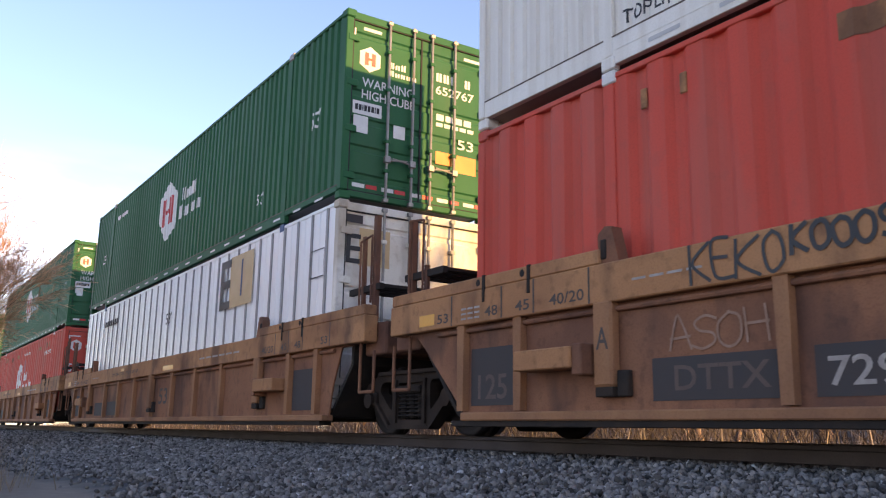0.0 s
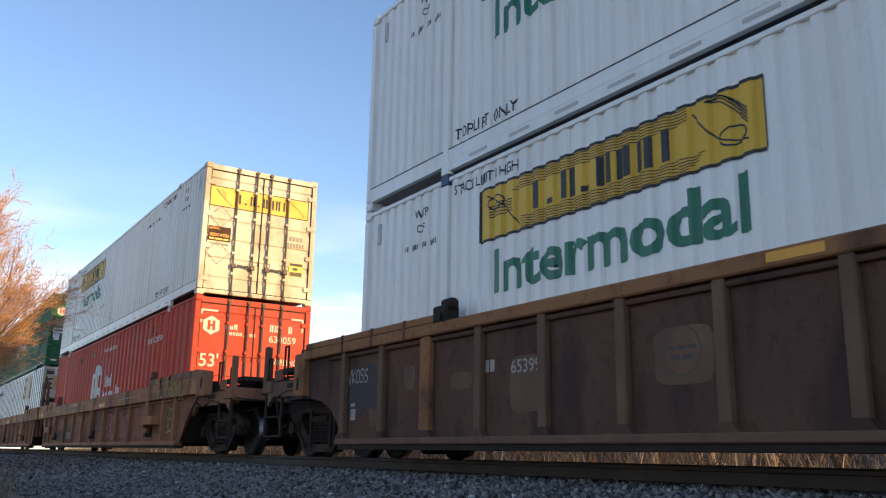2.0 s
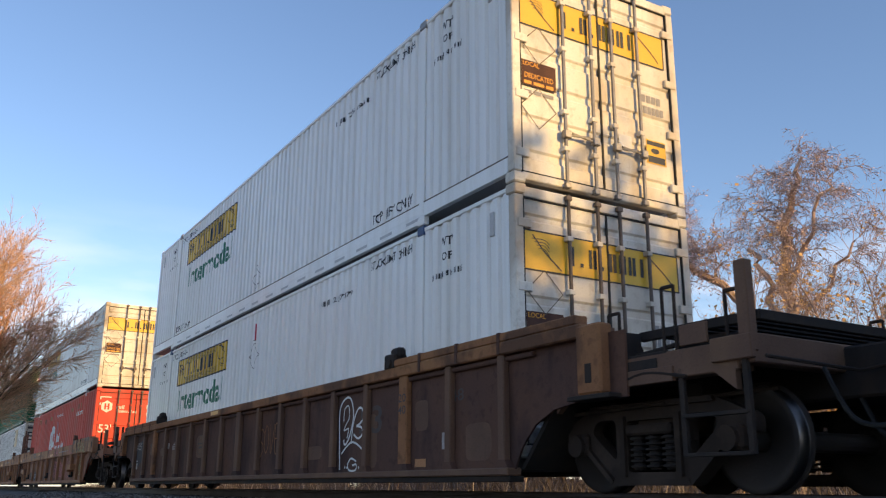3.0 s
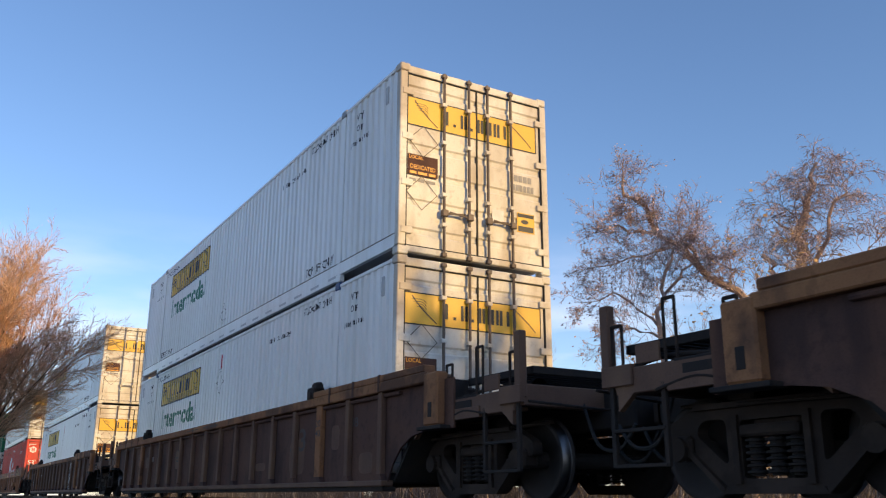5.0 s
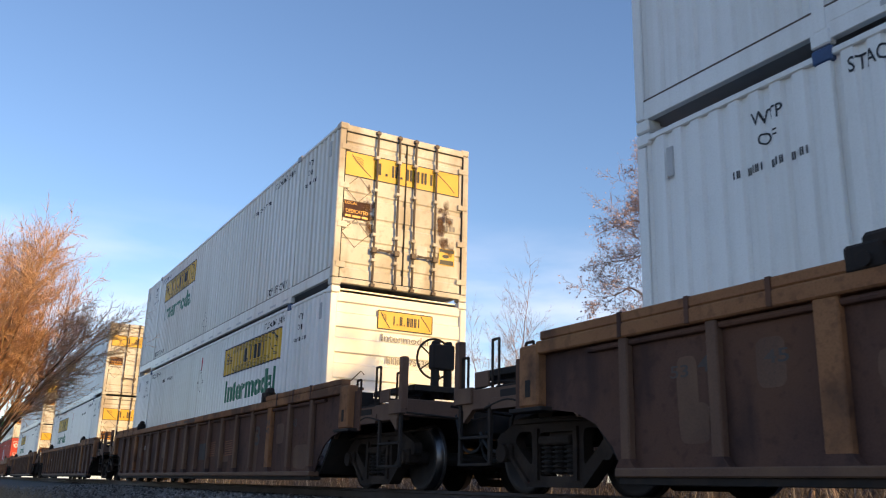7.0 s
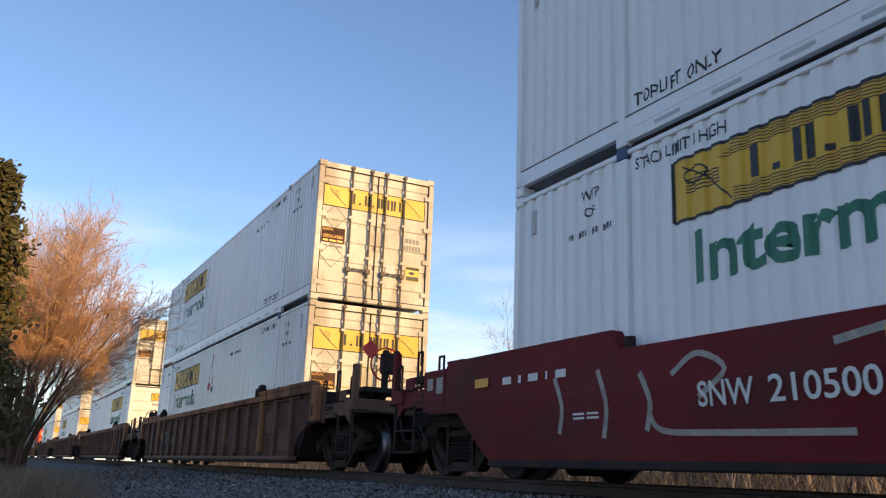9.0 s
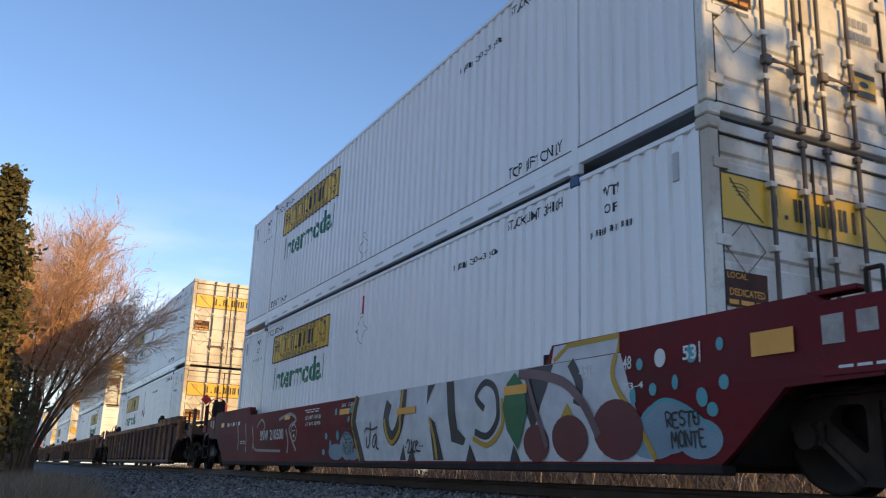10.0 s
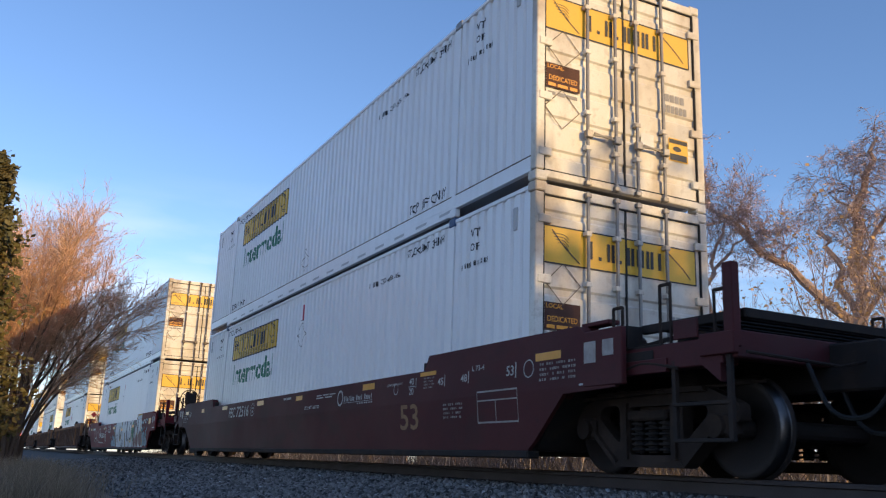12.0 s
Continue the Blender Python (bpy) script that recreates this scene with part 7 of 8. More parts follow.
def paint_maroon_car():
    car = CAR["s6"]
    f = Flat().poly(at([(-8.72, 1.185), (-8.66, 0.8), (-9.0, 0.22), (-15.55, 0.22), (-15.3, 0.6), (-15.12, 1.0), (-15.18, 1.18), (-13.5, 1.185)]))
    hugging(car, M["spray_white"], f, "spray_paint", 0.004, "white sprayed field of letters")
    f = Flat().poly(at([(-14.05, 1.19), (-14.10, 1.36), (-15.16, 1.36), (-15.14, 1.19)]))
    part("spray_paint", f.lay_side(CAR_X + 0.001), M["spray_white"], car)
    f = Flat().stroke(at([(-8.70, 1.185), (-8.60, 0.8), (-8.92, 0.22)]), 0.15)
    f.stroke(at([(-9.94, 1.03), (-9.86, 0.84), (-9.88, 0.66), (-10.03, 0.53), (-10.22, 0.60), (-10.37, 0.8), (-10.42, 1.0), (-10.43, 1.18)]), 0.21)
    f.poly(at([(-11.18, 1.18), (-11.40, 1.18), (-11.30, 1.08), (-11.18, 0.93)])).poly(at([(-10.29, 0.23), (-10.43, 0.44), (-10.49, 0.23)])).poly(at([(-11.25, 0.78), (-11.42, 0.70), (-11.62, 0.23), (-11.34, 0.23)]))
    f.poly(at([(-11.72, 1.18), (-11.92, 1.18), (-12.02, 0.6), (-12.22, 0.48), (-12.15, 0.40), (-11.85, 0.45)]))
    f.stroke(at([(-12.45, 0.55), (-12.75, 0.50), (-13.0, 0.7), (-12.95, 1.0), (-12.7, 1.1), (-12.5, 0.95), (-12.7, 0.8)]), 0.08)
    f.poly(at([(-12.2, 0.22), (-12.45, 0.22), (-12.32, 0.42)])).poly(at([(-13.2, 0.22), (-13.42, 0.22), (-13.3, 0.4)])).poly(at([(-10.55, 0.22), (-10.8, 0.22), (-10.7, 0.42)]))
    f.poly(at([(-13.6, 1.18), (-14.1, 1.18), (-13.95, 0.9), (-13.7, 0.5), (-13.55, 0.8)]))
    f.stroke(at([(-14.4, 1.17), (-14.55, 0.95), (-14.5, 0.75)]), 0.12)
    hugging(car, M["ink"], f, "spray_paint", 0.008, "black sprayed outlines")
    f = Flat().stroke(at([(-8.62, 1.18), (-8.50, 0.8), (-8.80, 0.22)]), 0.05).stroke(at([(-9.79, 0.8), (-9.87, 0.58), (-10.02, 0.47), (-10.2, 0.54), (-10.33, 0.67), (-10.35, 0.9), (-10.40, 1.18)]), 0.06)
    f.stroke(at([(-11.26, 0.76), (-11.38, 0.5), (-11.44, 0.24)]), 0.06).stroke(at([(-12.4, 0.48), (-12.75, 0.4), (-13.08, 0.6), (-13.1, 0.9)]), 0.06)
    f.stroke(at([(-15.12, 1.18), (-15.08, 0.95), (-15.35, 0.6), (-15.58, 0.24)]), 0.06).poly(at([(-14.2, 0.62), (-14.45, 0.62), (-14.35, 0.78)]))
    hugging(car, M["spray_gold"], f, "spray_paint", 0.011, "mustard sprayed outlines")
    f = Flat().stroke(at([(-14.1, 1.21), (-14.35, 1.34), (-15.16, 1.345), (-15.14, 1.19)]), 0.05, False)
    part("spray_paint", f.lay_side(CAR_X - 0.002), M["spray_gold"], car)
    hugging(car, M["leaf_green"], Flat().poly(at([(-13.36, 1.16), (-13.56, 1.0), (-13.62, 0.75), (-13.5, 0.5), (-13.38, 0.34), (-13.18, 0.55), (-13.12, 0.8), (-13.2, 1.05)])), "spray_paint", 0.013, "bottle-green sprayed leaf")
    hugging(car, M["cherry"], Flat().blob(-(-13.75) - SHIFT, 0.40, 0.24, 0.19).blob(14.35 - SHIFT, 0.44, 0.30, 0.22).blob(15.10 - SHIFT, 0.50, 0.36, 0.27), "spray_paint", 0.015, "dark red sprayed cherries")
    f = Flat().stroke(at([(-13.45, 1.13), (-13.8, 1.10), (-14.3, 0.98), (-14.62, 0.75), (-14.82, 0.45)]), 0.10).stroke(at([(-13.6, 1.1), (-13.78, 0.75), (-13.95, 0.36)]), 0.07)
    hugging(car, M["spray_stem"], f, "spray_paint", 0.018, "brown sprayed cherry stems")
    f = Flat().blob(15.75 - SHIFT, 0.50, 0.35, 0.22).blob(16.12 - SHIFT, 0.40, 0.26, 0.16).blob(15.55 - SHIFT, 0.36, 0.3, 0.12).blob(7.75 - SHIFT, 0.36, 0.35, 0.13).blob(8.25 - SHIFT, 0.45, 0.30, 0.22).blob(8.5 - SHIFT, 0.32, 0.3, 0.09)
    hugging(car, M["cloudy"], f, "spray_paint", 0.006, "grey-blue sprayed cloud")
    f = Flat()
    rng = random.Random(4)
    for u, z in ((-15.45, 1.05), (-15.62, 0.82), (-15.9, 0.86), (-16.1, 1.08), (-16.3, 0.62), (-16.45, 0.82), (-16.42, 1.12), (-15.35, 0.78), (-16.2, 0.72), (-7.3, 0.62), (-7.5, 0.48), (-7.85, 0.62), (-7.15, 0.36), (-8.45, 1.02), (-7.75, 1.0), (-8.35, 0.86)):
        f.blob(-u - SHIFT, z, rng.uniform(0.035, 0.07), rng.uniform(0.05, 0.085), 12)
    f.stroke(at([(-15.4, 0.55), (-15.7, 0.72), (-16.0, 0.66), (-16.3, 0.45)]), 0.03)
    hugging(car, M["cyan"], f, "spray_paint", 0.009, "teal sprayed bubbles")
    f = Flat()
    scrawl(f, 15.75 - SHIFT, 16.15 - SHIFT, 0.50, 0.62, "RESTO", 3, 0.018)
    scrawl(f, 15.8 - SHIFT, 16.2 - SHIFT, 0.33, 0.46, "MONTE", 4, 0.018)
    scrawl(f, 8.05 - SHIFT, 8.6 - SHIFT, 0.55, 0.72, "RESA", 5, 0.018)
    scrawl(f, 8.1 - SHIFT, 8.6 - SHIFT, 0.33, 0.50, "NEVTV", 6, 0.018)
    f.stroke(at([(-9.03, 0.63), (-9.10, 0.69), (-9.30, 0.67), (-9.43, 0.68), (-9.54, 0.70)]), 0.03)
    f.stroke(at([(-9.27, 0.78), (-9.24, 0.56), (-9.17, 0.42), (-9.10, 0.44), (-9.11, 0.56)]), 0.03)
    f.stroke(at([(-9.49, 0.60), (-9.38, 0.56), (-9.33, 0.46), (-9.40, 0.42), (-9.49, 0.57), (-9.48, 0.42), (-9.57, 0.38)]), 0.03)
    f.stroke(at([(-10.54, 0.44), (-10.60, 0.50), (-10.64, 0.44), (-10.57, 0.33), (-10.66, 0.34)]), 0.026).stroke(at([(-10.70, 0.50), (-10.72, 0.34)]), 0.026)
    f.stroke(at([(-10.81, 0.48), (-10.75, 0.42), (-10.76, 0.34), (-10.82, 0.35)]), 0.026).stroke(at([(-10.83, 0.41), (-10.90, 0.46), (-10.84, 0.47), (-10.84, 0.36), (-10.97, 0.345)]), 0.026)
    f.stroke(at([(-10.49, 0.40), (-10.53, 0.40)]), 0.024).stroke(at([(-10.95, 0.41), (-10.98, 0.41)]), 0.024).stroke(at([(-11.02, 0.41), (-11.05, 0.41)]), 0.024)
    hugging(car, M["ink"], f, "scrawl", 0.013, "black pen scrawl")
    f = Flat()
    for u, z0, z1 in ((-1.2, 0.45, 1.0), (-1.9, 0.4, 1.02), (-2.5, 0.45, 0.95), (-5.0, 0.35, 0.8)):
        f.stroke(at([(u, z1), (u - 0.12, (z0 + z1) / 2), (u - 0.05, z0)]), 0.06)
    f.stroke(at([(-2.9, 0.9), (-3.2, 1.05), (-3.5, 0.9), (-3.2, 0.7)]), 0.05).stroke(at([(-4.5, 1.0), (-5.2, 1.08), (-5.6, 0.95), (-5.2, 0.8), (-5.6, 0.4)]), 0.06)
    f.stroke(at([(-2.6, 0.6), (-2.75, 0.45), (-3.4, 0.42), (-4.6, 0.40)]), 0.05)
    hugging(car, M["faded_white"], f, "scrawl", 0.006, "faded white sprayed scrawl")
    f = Flat().word("SNW", 3.20 - SHIFT, 3.78 - SHIFT, 0.62, 0.82).word("210500", 3.92 - SHIFT, 4.84 - SHIFT, 0.62, 0.82)
    f.word("SNW", 8.0 - SHIFT, 8.2 - SHIFT, 1.06, 1.12).word("210500", 8.3 - SHIFT, 8.58 - SHIFT, 1.06, 1.12)
    f.word("LD LMT 163100", 6.15 - SHIFT, 7.0 - SHIFT, 0.93, 1.0).word("LT WT 50900", 6.2 - SHIFT, 7.0 - SHIFT, 0.82, 0.88).bars(6.1 - SHIFT, 6.9 - SHIFT, 1.09, 1.11, [1, 1, 1, 1]).bars(6.2 - SHIFT, 6.85 - SHIFT, 1.05, 1.07, [1, 1, 1])
    f.ring(5.5 - SHIFT, 0.72, 0.17, 0.15, 0.015).bars(5.42 - SHIFT, 5.58 - SHIFT, 0.75, 0.77, [1, 1]).bars(5.46 - SHIFT, 5.54 - SHIFT, 0.64, 0.70, [1])
    f.word("45", 14.55 - SHIFT, 14.68 - SHIFT, 1.0, 1.12).bar(14.71 - SHIFT, 14.725 - SHIFT, 0.98, 1.15).word("53", 16.0 - SHIFT, 16.16 - SHIFT, 1.03, 1.15).bar(16.19 - SHIFT, 16.205 - SHIFT, 1.0, 1.17)
    f.word("48", 15.22 - SHIFT, 15.34 - SHIFT, 1.02, 1.14).word("73-4", 15.22 - SHIFT, 15.5 - SHIFT, 0.84, 0.90).blob(15.72 - SHIFT, 1.08, 0.07, 0.08)
    f.bars(0.2 - SHIFT, 1.4 - SHIFT, 1.0, 1.08, [1, 0.3, 1, 0.2, 1], 0.8).bars(1.5 - SHIFT, 1.9 - SHIFT, 0.62, 0.64, [1, 1]).bars(1.5 - SHIFT, 1.9 - SHIFT, 0.58, 0.6, [1, 1]).bars(17.5 - SHIFT, 17.9 - SHIFT, 0.83, 0.85, [1, 1, 1])
    hugging(car, M["letter_white"], f, "lettering", 0.010)
    f = Flat()
    for u0, u1, z0, z1 in ((-4.9, -5.25, 0.98, 1.06), (-7.95, -8.4, 0.94, 1.03), (-10.25, -10.85, 0.84, 0.93), (-13.15, -13.62, 0.92, 1.02), (-16.75, -17.15, 0.98, 1.16), (0.4, 0.1, 1.0, 1.1)):
        f.bar(-u0 - SHIFT, -u1 - SHIFT, z0, z1)
    hugging(car, M["amber"], f, "reflector", 0.020, "amber reflector")


def letter_dark_car():
    car = CAR["s7"]
    f = Flat().word("FEC", 3.94 - SHIFT, 4.46 - SHIFT, 0.87, 1.09).word("72516", 4.58 - SHIFT, 5.58 - SHIFT, 0.865, 1.10)
    f.ring(5.88 - SHIFT, 0.985, 0.14, 0.125, 0.014).bars(5.80 - SHIFT, 5.96 - SHIFT, 1.01, 1.03, [1, 1]).bars(5.84 - SHIFT, 5.92 - SHIFT, 0.92, 0.97, [1])
    f.bars(8.0 - SHIFT, 8.45 - SHIFT, 1.08, 1.12, [1, 1.3]).word("LD LMT 166700", 9.25 - SHIFT, 10.0 - SHIFT, 0.86, 0.92).bars(9.85 - SHIFT, 10.75 - SHIFT, 1.06, 1.08, [1, 1, 1]).bars(9.85 - SHIFT, 10.6 - SHIFT, 1.02, 1.04, [1, 1])
    f.ring(10.98 - SHIFT, 0.98, 0.11, 0.11, 0.03).glyphs(11.15 - SHIFT, 12.28 - SHIFT, 0.92, 1.00, "Tixiixx_Txxi_Txxxi").bars(11.7 - SHIFT, 12.28 - SHIFT, 0.86, 0.88, [1, 1, 1, 1, 1, 1, 1], 0.8).bar(11.1 - SHIFT, 12.28 - SHIFT, 0.895, 0.902)
    f.word("LOAD LIMIT 165710", 12.8 - SHIFT, 13.3 - SHIFT, 1.05, 1.085).word("40", 13.52 - SHIFT, 13.66 - SHIFT, 1.03, 1.12).word("20", 13.52 - SHIFT, 13.66 - SHIFT, 0.90, 0.99).bar(13.5 - SHIFT, 13.7 - SHIFT, 1.005, 1.015).bar(13.72 - SHIFT, 13.735 - SHIFT, 0.98, 1.12)
    f.word("45", 14.35 - SHIFT, 14.5 - SHIFT, 0.98, 1.07).bar(14.53 - SHIFT, 14.545 - SHIFT, 0.96, 1.1).word("48", 14.95 - SHIFT, 15.1 - SHIFT, 0.98, 1.07).bar(15.13 - SHIFT, 15.145 - SHIFT, 0.96, 1.1)
    f.word("L 73-4", 15.22 - SHIFT, 15.5 - SHIFT, 1.09, 1.15).word("53", 15.98 - SHIFT, 16.13 - SHIFT, 0.98, 1.09).bar(16.16 - SHIFT, 16.18 - SHIFT, 0.95, 1.12).ring(16.42 - SHIFT, 1.03, 0.09, 0.09, 0.012)
    f.ring(13.1 - SHIFT, 1.0, 0.07, 0.07, 0.01)
    small = Flat()
    for k in range(4):
        line = ("iT_TTi_iTTi_Tii", "TTi_iTTi_TTTiT", "iTTi_i_TTi_iTi", "TiT_iTTi_T_iTT")[k]
        small.glyphs(16.62 - SHIFT, 17.25 - SHIFT, 1.04 - 0.052 * k, 1.066 - 0.052 * k, line)
        small.glyphs(-1.35 - SHIFT, -0.75 - SHIFT, 1.04 - 0.052 * k, 1.066 - 0.052 * k, line)
        small.glyphs(13.95 - SHIFT, 14.25 - SHIFT, 1.08 - 0.04 * k, 1.10 - 0.04 * k, line[:9])
        small.glyphs(14.5 - SHIFT, 15.0 - SHIFT, 0.72 - 0.05 * k, 0.745 - 0.05 * k, line[:11])
    hugging(car, M["faded_white"], small, "stencil", 0.006)
    f.word("53", -0.35 - SHIFT, -0.20 - SHIFT, 1.02, 1.13).bar(-0.40 - SHIFT, -0.385 - SHIFT, 1.0, 1.15).ring(-0.62 - SHIFT, 1.05, 0.09, 0.09, 0.012)
    f.bars(17.6 - SHIFT, 17.9 - SHIFT, 0.83, 0.85, [1, 1, 1]).bars(17.3 - SHIFT, 17.7 - SHIFT, 0.80, 0.82, [1, 1, 1])
    hugging(car, M["worn_white"], f, "lettering", 0.006)
    hugging(car, M["faded_gold"], Flat().word("53", 13.25 - SHIFT, 13.80 - SHIFT, 0.45, 0.78), "lettering", 0.006, "large faded tan figures")
    f = Flat().stroke(at([(-15.35, 0.50), (-16.2, 0.50), (-16.2, 0.84), (-15.35, 0.84), (-15.35, 0.50)]), 0.02, False).stroke(at([(-15.35, 0.74), (-16.2, 0.74)]), 0.015, False).stroke(at([(-15.75, 0.5), (-15.75, 0.74)]), 0.012, False)
    hugging(car, M["faded_white"], f, "stencil", 0.006)
    f = Flat()
    for u0, u1, z0, z1 in ((-1.05, -1.35, 1.08, 1.17), (-3.25, -3.72, 1.07, 1.15), (-6.2, -6.68, 1.05, 1.14), (-8.75, -9.1, 1.04, 1.12), (-11.9, -12.35, 1.05, 1.14), (-13.85, -14.3, 1.12, 1.17), (-16.55, -17.0, 1.09, 1.17), (0.9, 0.55, 1.08, 1.16)):
        f.bar(-u0 - SHIFT, -u1 - SHIFT, z0, z1)
    hugging(car, M["amber"], f, "reflector", 0.008, "amber reflector")


def paint_tan_cars():
    car = CAR["s1"]
    xc, xs = CAR_X - 0.027, CAR_X + 0.068
    f = scrawl(Flat(), 3.05 - SHIFT, 3.88 - SHIFT, 1.13, 1.41, "KEKO", 12, 0.026)
    scrawl(f, 3.90 - SHIFT, 4.66 - SHIFT, 1.22, 1.41, "KOOOS", 13, 0.034)
    part("scrawl", f.lay_side(xc), M["ink"], car, "black sprayed scrawl on the chord")
    f = scrawl(Flat(), 16.0 - SHIFT, 17.2 - SHIFT, 1.46, 1.545, "MK ROKERS", 14, 0.02)
    scrawl(f, 14.1 - SHIFT, 14.6 - SHIFT, 1.45, 1.53, "OVUE", 15, 0.018)
    part("scrawl", f.lay_side(CAR_X - 0.019), M["ink"], car, "black sprayed scrawl on the raised chord")
    f = scrawl(Flat(), 15.05 - SHIFT, 16.75 - SHIFT, 1.13, 1.41, "JRBOWL", 16, 0.03)
    part("scrawl", f.lay_side(xc), M["lime"], car, "pale yellow sprayed scrawl on the chord")
    f = scrawl(Flat(), 15.3 - SHIFT, 15.95 - SHIFT, 0.48, 0.90, "RED", 17, 0.035).stroke(at([(-15.35, 0.42), (-15.7, 0.43), (-15.98, 0.40)]), 0.03)
    part("scrawl", f.lay_side(xs), M["lime"], car, "pale yellow sprayed scrawl on a side panel")
    f = scrawl(Flat(), 8.6 - SHIFT, 11.2 - SHIFT, 1.14, 1.40, "OTVZSDRK", 18, 0.035)
    scrawl(f, 13.0 - SHIFT, 14.2 - SHIFT, 1.14, 1.38, "VJKL", 28, 0.03)
    part("scrawl", f.lay_side(xc), M["pink"], car, "faded pink sprayed scrawl on the chord")
    f = scrawl(Flat(), 9.75 - SHIFT, 10.85 - SHIFT, 0.36, 0.92, "RSKSR", 19, 0.04)
    scrawl(f, 11.2 - SHIFT, 12.2 - SHIFT, 0.36, 0.85, "BOVKTS", 20, 0.036)
    scrawl(f, 12.65 - SHIFT, 13.75 - SHIFT, 0.36, 0.95, "DVSE", 21, 0.036)
    part("scrawl", f.lay_side(xs), M["pink"], car, "pink sprayed scrawl on the side panels")
    f = scrawl(Flat(), 2.75 - SHIFT, 3.66 - SHIFT, 0.68, 0.93, "ASOH", 22, 0.02)
    scrawl(f, 6.95 - SHIFT, 7.9 - SHIFT, 0.72, 0.95, "HSO", 23, 0.016)
    part("scrawl", f.lay_side(xs - 0.001), M["faded_brown"], car, "faded pale scrawl")


def paint_brown_cars():
    xs = CAR_X + 0.068
    car = CAR["s2"]
    f = Flat().stroke(at([(-12.30, 0.27), (-12.26, 0.7), (-12.25, 1.06), (-12.40, 1.20), (-12.58, 1.19), (-12.68, 0.98), (-12.60, 0.74), (-12.50, 0.62), (-12.42, 0.60), (-12.40, 0.66)]), 0.030)
    f.stroke(at([(-12.38, 0.90), (-12.40, 1.06), (-12.52, 1.10), (-12.55, 0.95), (-12.46, 0.86), (-12.40, 0.78), (-12.54, 0.80), (-12.50, 0.68)]), 0.02)
    f.stroke(at([(-12.63, 0.60), (-12.68, 0.85), (-12.80, 1.03), (-12.93, 1.04), (-12.98, 0.92), (-12.86, 0.84), (-12.78, 0.82), (-12.92, 0.80), (-12.97, 0.72), (-12.84, 0.66), (-12.70, 0.72)]), 0.028)
    f.stroke(at([(-12.34, 0.48), (-12.50, 0.57), (-12.67, 0.62), (-12.88, 0.56), (-13.0, 0.46), (-13.0, 0.24)]), 0.026)
    f.stroke(at([(-12.80, 0.37), (-12.64, 0.41), (-12.54, 0.33), (-12.60, 0.26), (-12.78, 0.26), (-12.80, 0.33), (-12.68, 0.32)]), 0.024)
    f.blob(12.46 - SHIFT, 0.30, 0.016, 0.018, 8).blob(12.52 - SHIFT, 0.295, 0.014, 0.016, 8).blob(12.88 - SHIFT, 0.29, 0.016, 0.018, 8)
    part("scrawl", f.lay_side(xs), M["letter_white"], car, "white sprayed scrawl on a side panel")
    f = scrawl(Flat(), 9.95 - SHIFT - 0.9, 10.9 - SHIFT - 0.9, 0.55, 1.0, "SOVE", 24, 0.02)
    part("scrawl", f.lay_side(xs), M["brown"], car)
    f = scrawl(Flat(), -0.20 - SHIFT, 0.58 - SHIFT, 0.92, 1.09, "JAVKOSS", 25, 0.018)
    part("scrawl", f.lay_side(xs - 0.003), M["faded_white"], car, "faded pale scrawl by the wheel arch")
    part("patch", Flat().bar(0.13 - SHIFT, 0.27 - SHIFT, 0.46, 0.60).bar(0.13 - SHIFT, 0.25 - SHIFT, 0.63, 0.67).lay_side(xs - 0.003), M["faded_white"], car, "white paper notice")
    part("spray_paint", Flat().poly(at([(-0.06, 0.62), (-0.10, 0.95), (-0.30, 1.10), (-0.62, 1.14), (-0.92, 1.05), (-0.94, 0.70), (-0.80, 0.55), (-0.55, 0.62), (-0.35, 0.50)])).lay_side(xs), M["slate"], car, "blue-black sprayed patch")
    part("patch", Flat().bar(14.95 - SHIFT, 15.15 - SHIFT, 0.45, 0.63).lay_side(xs), M["faded_white"], car, "white paper notice")
    part("patch", Flat().bar(14.35 - SHIFT, 14.6 - SHIFT, 0.27, 0.36).lay_side(xs), M["tan"], car)
    part("stencil", Flat().word("653997", 3.5 - SHIFT, 4.05 - SHIFT, 0.82, 0.95).lay_side(xs - 0.001), M["faded_white"], car)
    part("reflector", Flat().bar(6.5 - SHIFT, 6.95 - SHIFT, 1.36, 1.43).lay_side(CAR_X - 0.024), M["amber"], car, "amber reflector")
    car = CAR["s4"]
    part("scrawl", Flat().stroke(at([(-6.1, 1.43), (-6.25, 1.36), (-6.35, 1.40), (-6.45, 1.35), (-6.58, 1.44)]), 0.03).stroke(at([(-6.75, 1.43), (-6.85, 1.35), (-7.0, 1.42), (-7.1, 1.36)]), 0.03).lay_side(CAR_X - 0.024), M["ink"], car, "black sprayed scrawl on the chord")
    f = Flat()
    for k in range(7):
        f.poly(at([(-9.9 - 0.02 * k, 0.55 + 0.045 * k), (-10.55, 0.57 + 0.045 * k), (-10.55, 0.59 + 0.045 * k), (-9.95, 0.575 + 0.045 * k)]))
        f.poly(at([(-11.3, 0.55 + 0.045 * k), (-11.9 + 0.02 * k, 0.57 + 0.045 * k), (-11.9, 0.59 + 0.045 * k), (-11.3, 0.575 + 0.045 * k)]))
    part("stencil", f.lay_side(xs), M["tan_web"], car, "faded tan striped emblem")
    part("dark_patch", Flat().bar(9.25 - SHIFT, 9.75 - SHIFT, 0.5, 0.85).lay_side(xs), M["slate"], car)
    car = CAR["s5"]
    f = Flat().word("DTTX", 3.12 - SHIFT, 3.60 - SHIFT, 0.62, 0.76).word("620377", 4.15 - SHIFT, 4.72 - SHIFT, 0.62, 0.76)
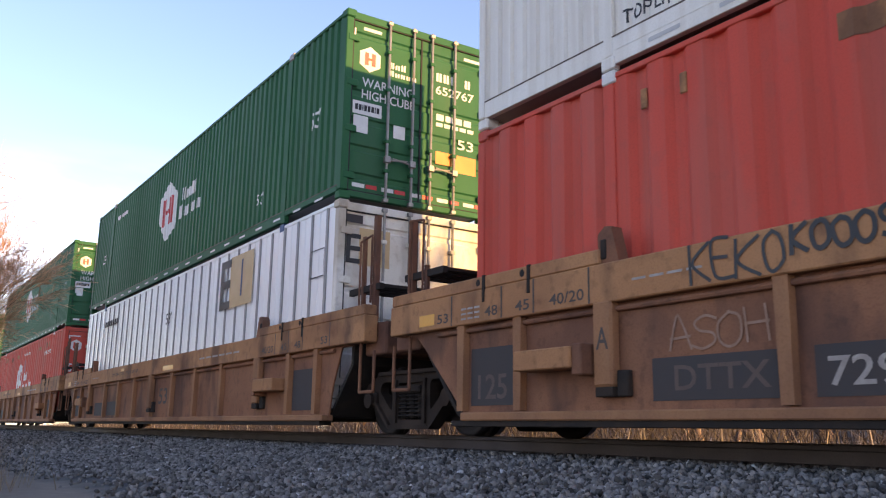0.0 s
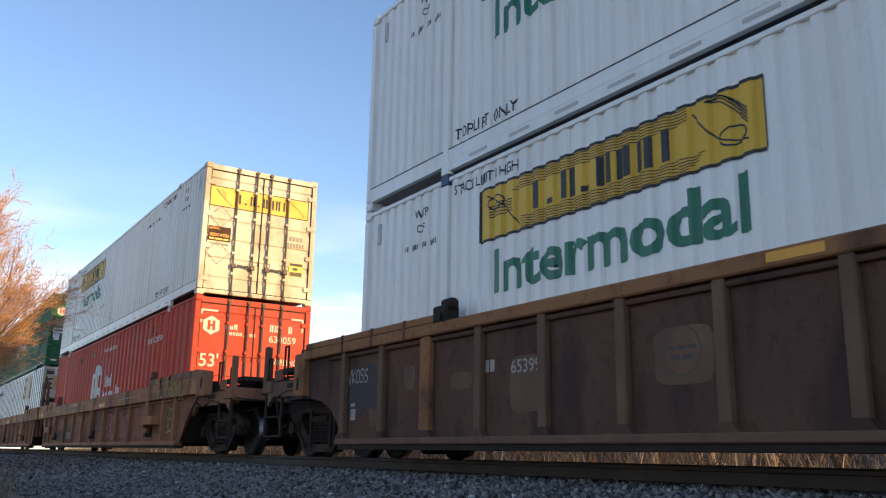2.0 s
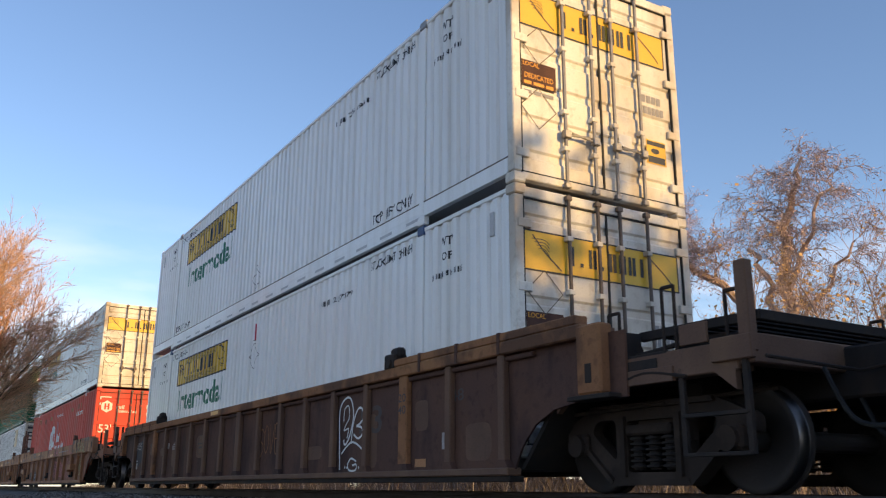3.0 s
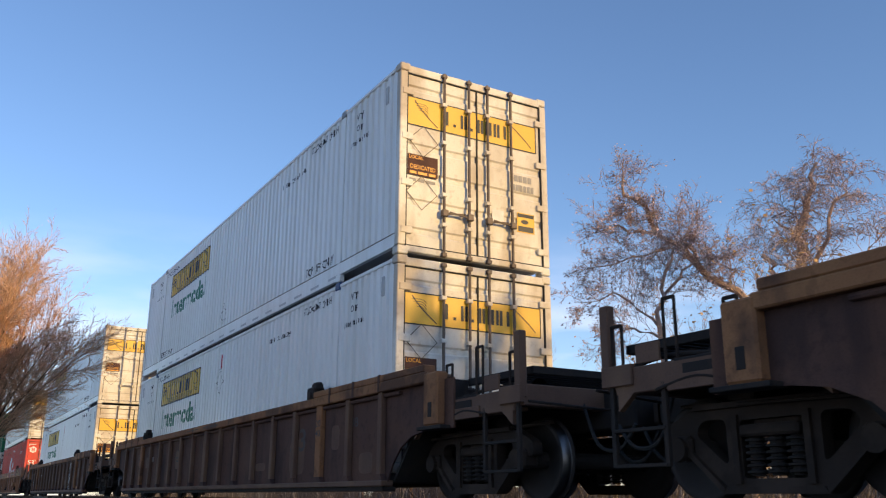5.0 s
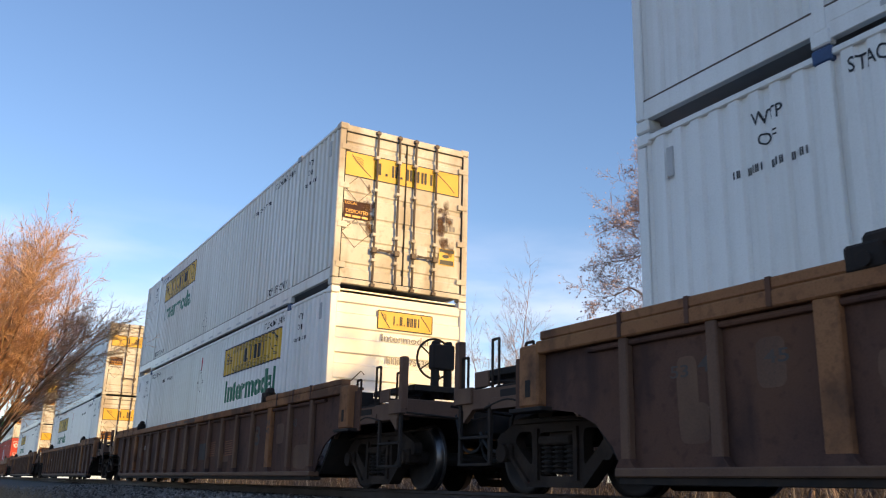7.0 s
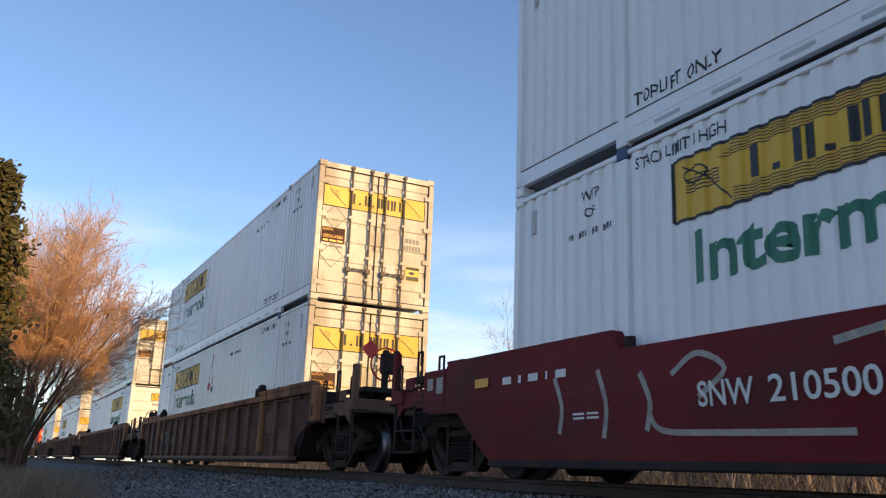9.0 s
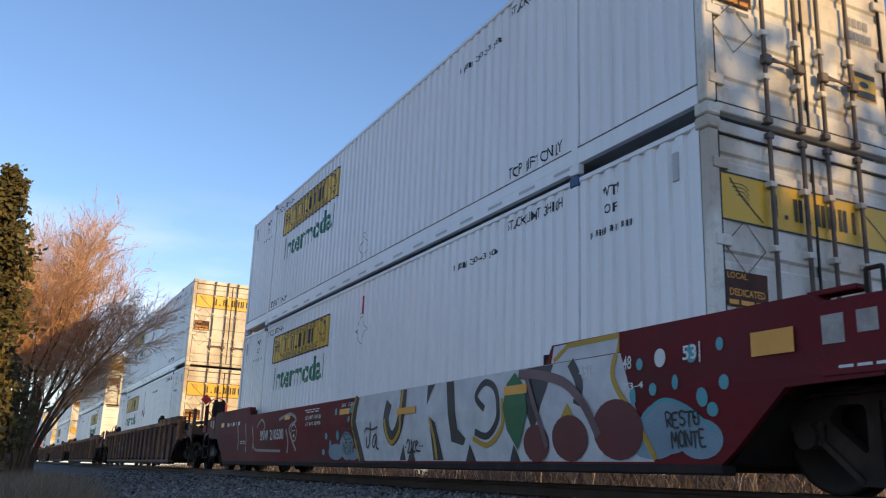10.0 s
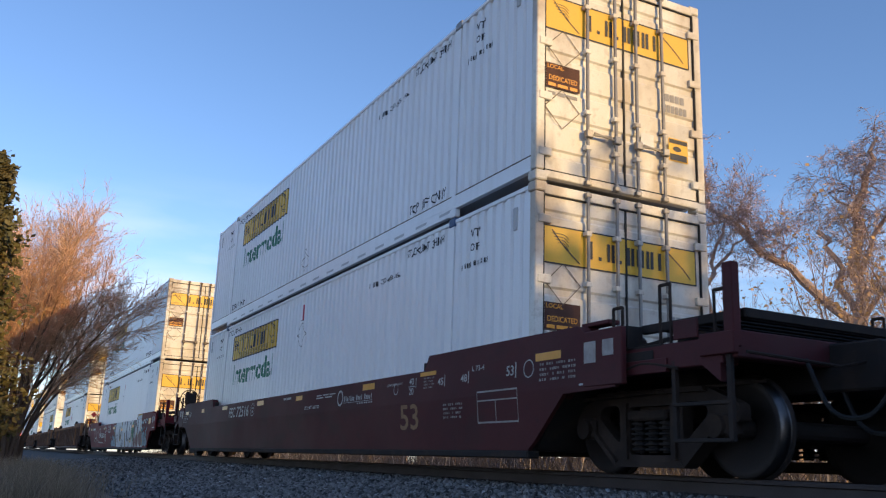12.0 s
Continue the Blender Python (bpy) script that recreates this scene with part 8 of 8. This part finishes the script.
    part("stencil", f.lay_side(xs - 0.004), M["faded_brown"], car)
    part("dark_patch", Flat().bar(3.1 - SHIFT, 3.62 - SHIFT, 0.55, 0.82).bar(4.1 - SHIFT, 4.76 - SHIFT, 0.55, 0.82).lay_side(xs - 0.001), M["slate"], car)
    part("patch", Flat().bar(9.55 - SHIFT, 10.1 - SHIFT, 0.62, 0.85).lay_side(xs), M["tan_web"], car)
    part("stencil", Flat().word("HWG30", 9.62 - SHIFT, 10.02 - SHIFT, 0.72, 0.80).lay_side(xs - 0.002), M["faded_ink"], car)
    part("stencil", Flat().word("DTTX", 7.62 - SHIFT, 7.92 - SHIFT, 1.355, 1.42).word("620377", 8.0 - SHIFT, 8.5 - SHIFT, 1.355, 1.42).bars(6.2 - SHIFT, 6.9 - SHIFT, 1.37, 1.40, [3, 2, 3, 4], 0.5).lay_side(CAR_X - 0.024), M["faded_ink"], car)
    for c in ("s3", "s4"):
        part("stencil", Flat().bars(7.95 - SHIFT, 8.3 - SHIFT, 1.365, 1.415, [1, 1, 1, 1], 0.4).bars(8.45 - SHIFT, 9.0 - SHIFT, 1.365, 1.415, [1, 1, 1, 1, 1, 1], 0.4).bars(6.6 - SHIFT, 7.6 - SHIFT, 1.38, 1.40, [3, 2, 3, 4], 0.5).lay_side(CAR_X - 0.024), M["faded_ink"], CAR[c])
        part("reflector", Flat().bar(7.2 - SHIFT, 7.75 - SHIFT, 1.345, 1.435).lay_side(CAR_X - 0.023), M["rusty_orange"], CAR[c])


M["spray_stem"] = material("brown_grey_spray_paint", (0.17, 0.10, 0.10), (0.12, 0.08, 0.08), rough=0.6, bump=0.0)
M["faded_gold"] = material("faded_tan_figures", (0.30, 0.17, 0.08), (0.22, 0.12, 0.07), rough=0.7, scale=6, bump=0.0)
M["rusty_orange"] = material("rust_orange_touch_up", (0.36, 0.15, 0.05), (0.26, 0.11, 0.045), rough=0.7, scale=5, bump=0.05)

paint_maroon_car()
letter_dark_car()
paint_tan_cars()
paint_brown_cars()


# ---- movement ----
def motions():
    gone = [(t, s) for t, yaw, pitch, roll, s in ROWS]
    for ob, x, y, z in MOVING:
        walk(ob, [(t, pose(x, y + s, z)) for t, s in gone])
    # wheels roll without slipping: a turn of about 60 degrees in each frame
    ts, ss = [g[0] for g in gone], [g[1] for g in gone]
    wheel_rows = []
    for k in range(0, 361):
        t = k / 30
        wheel_rows.append((t, -math.degrees(float(np.interp(t, ts, ss)) / 0.42)))
    for w, dy in WHEELSETS:
        walk(w, [(t, pose(0, dy, 0.42, a, 0, 0)) for t, a in wheel_rows])


motions()
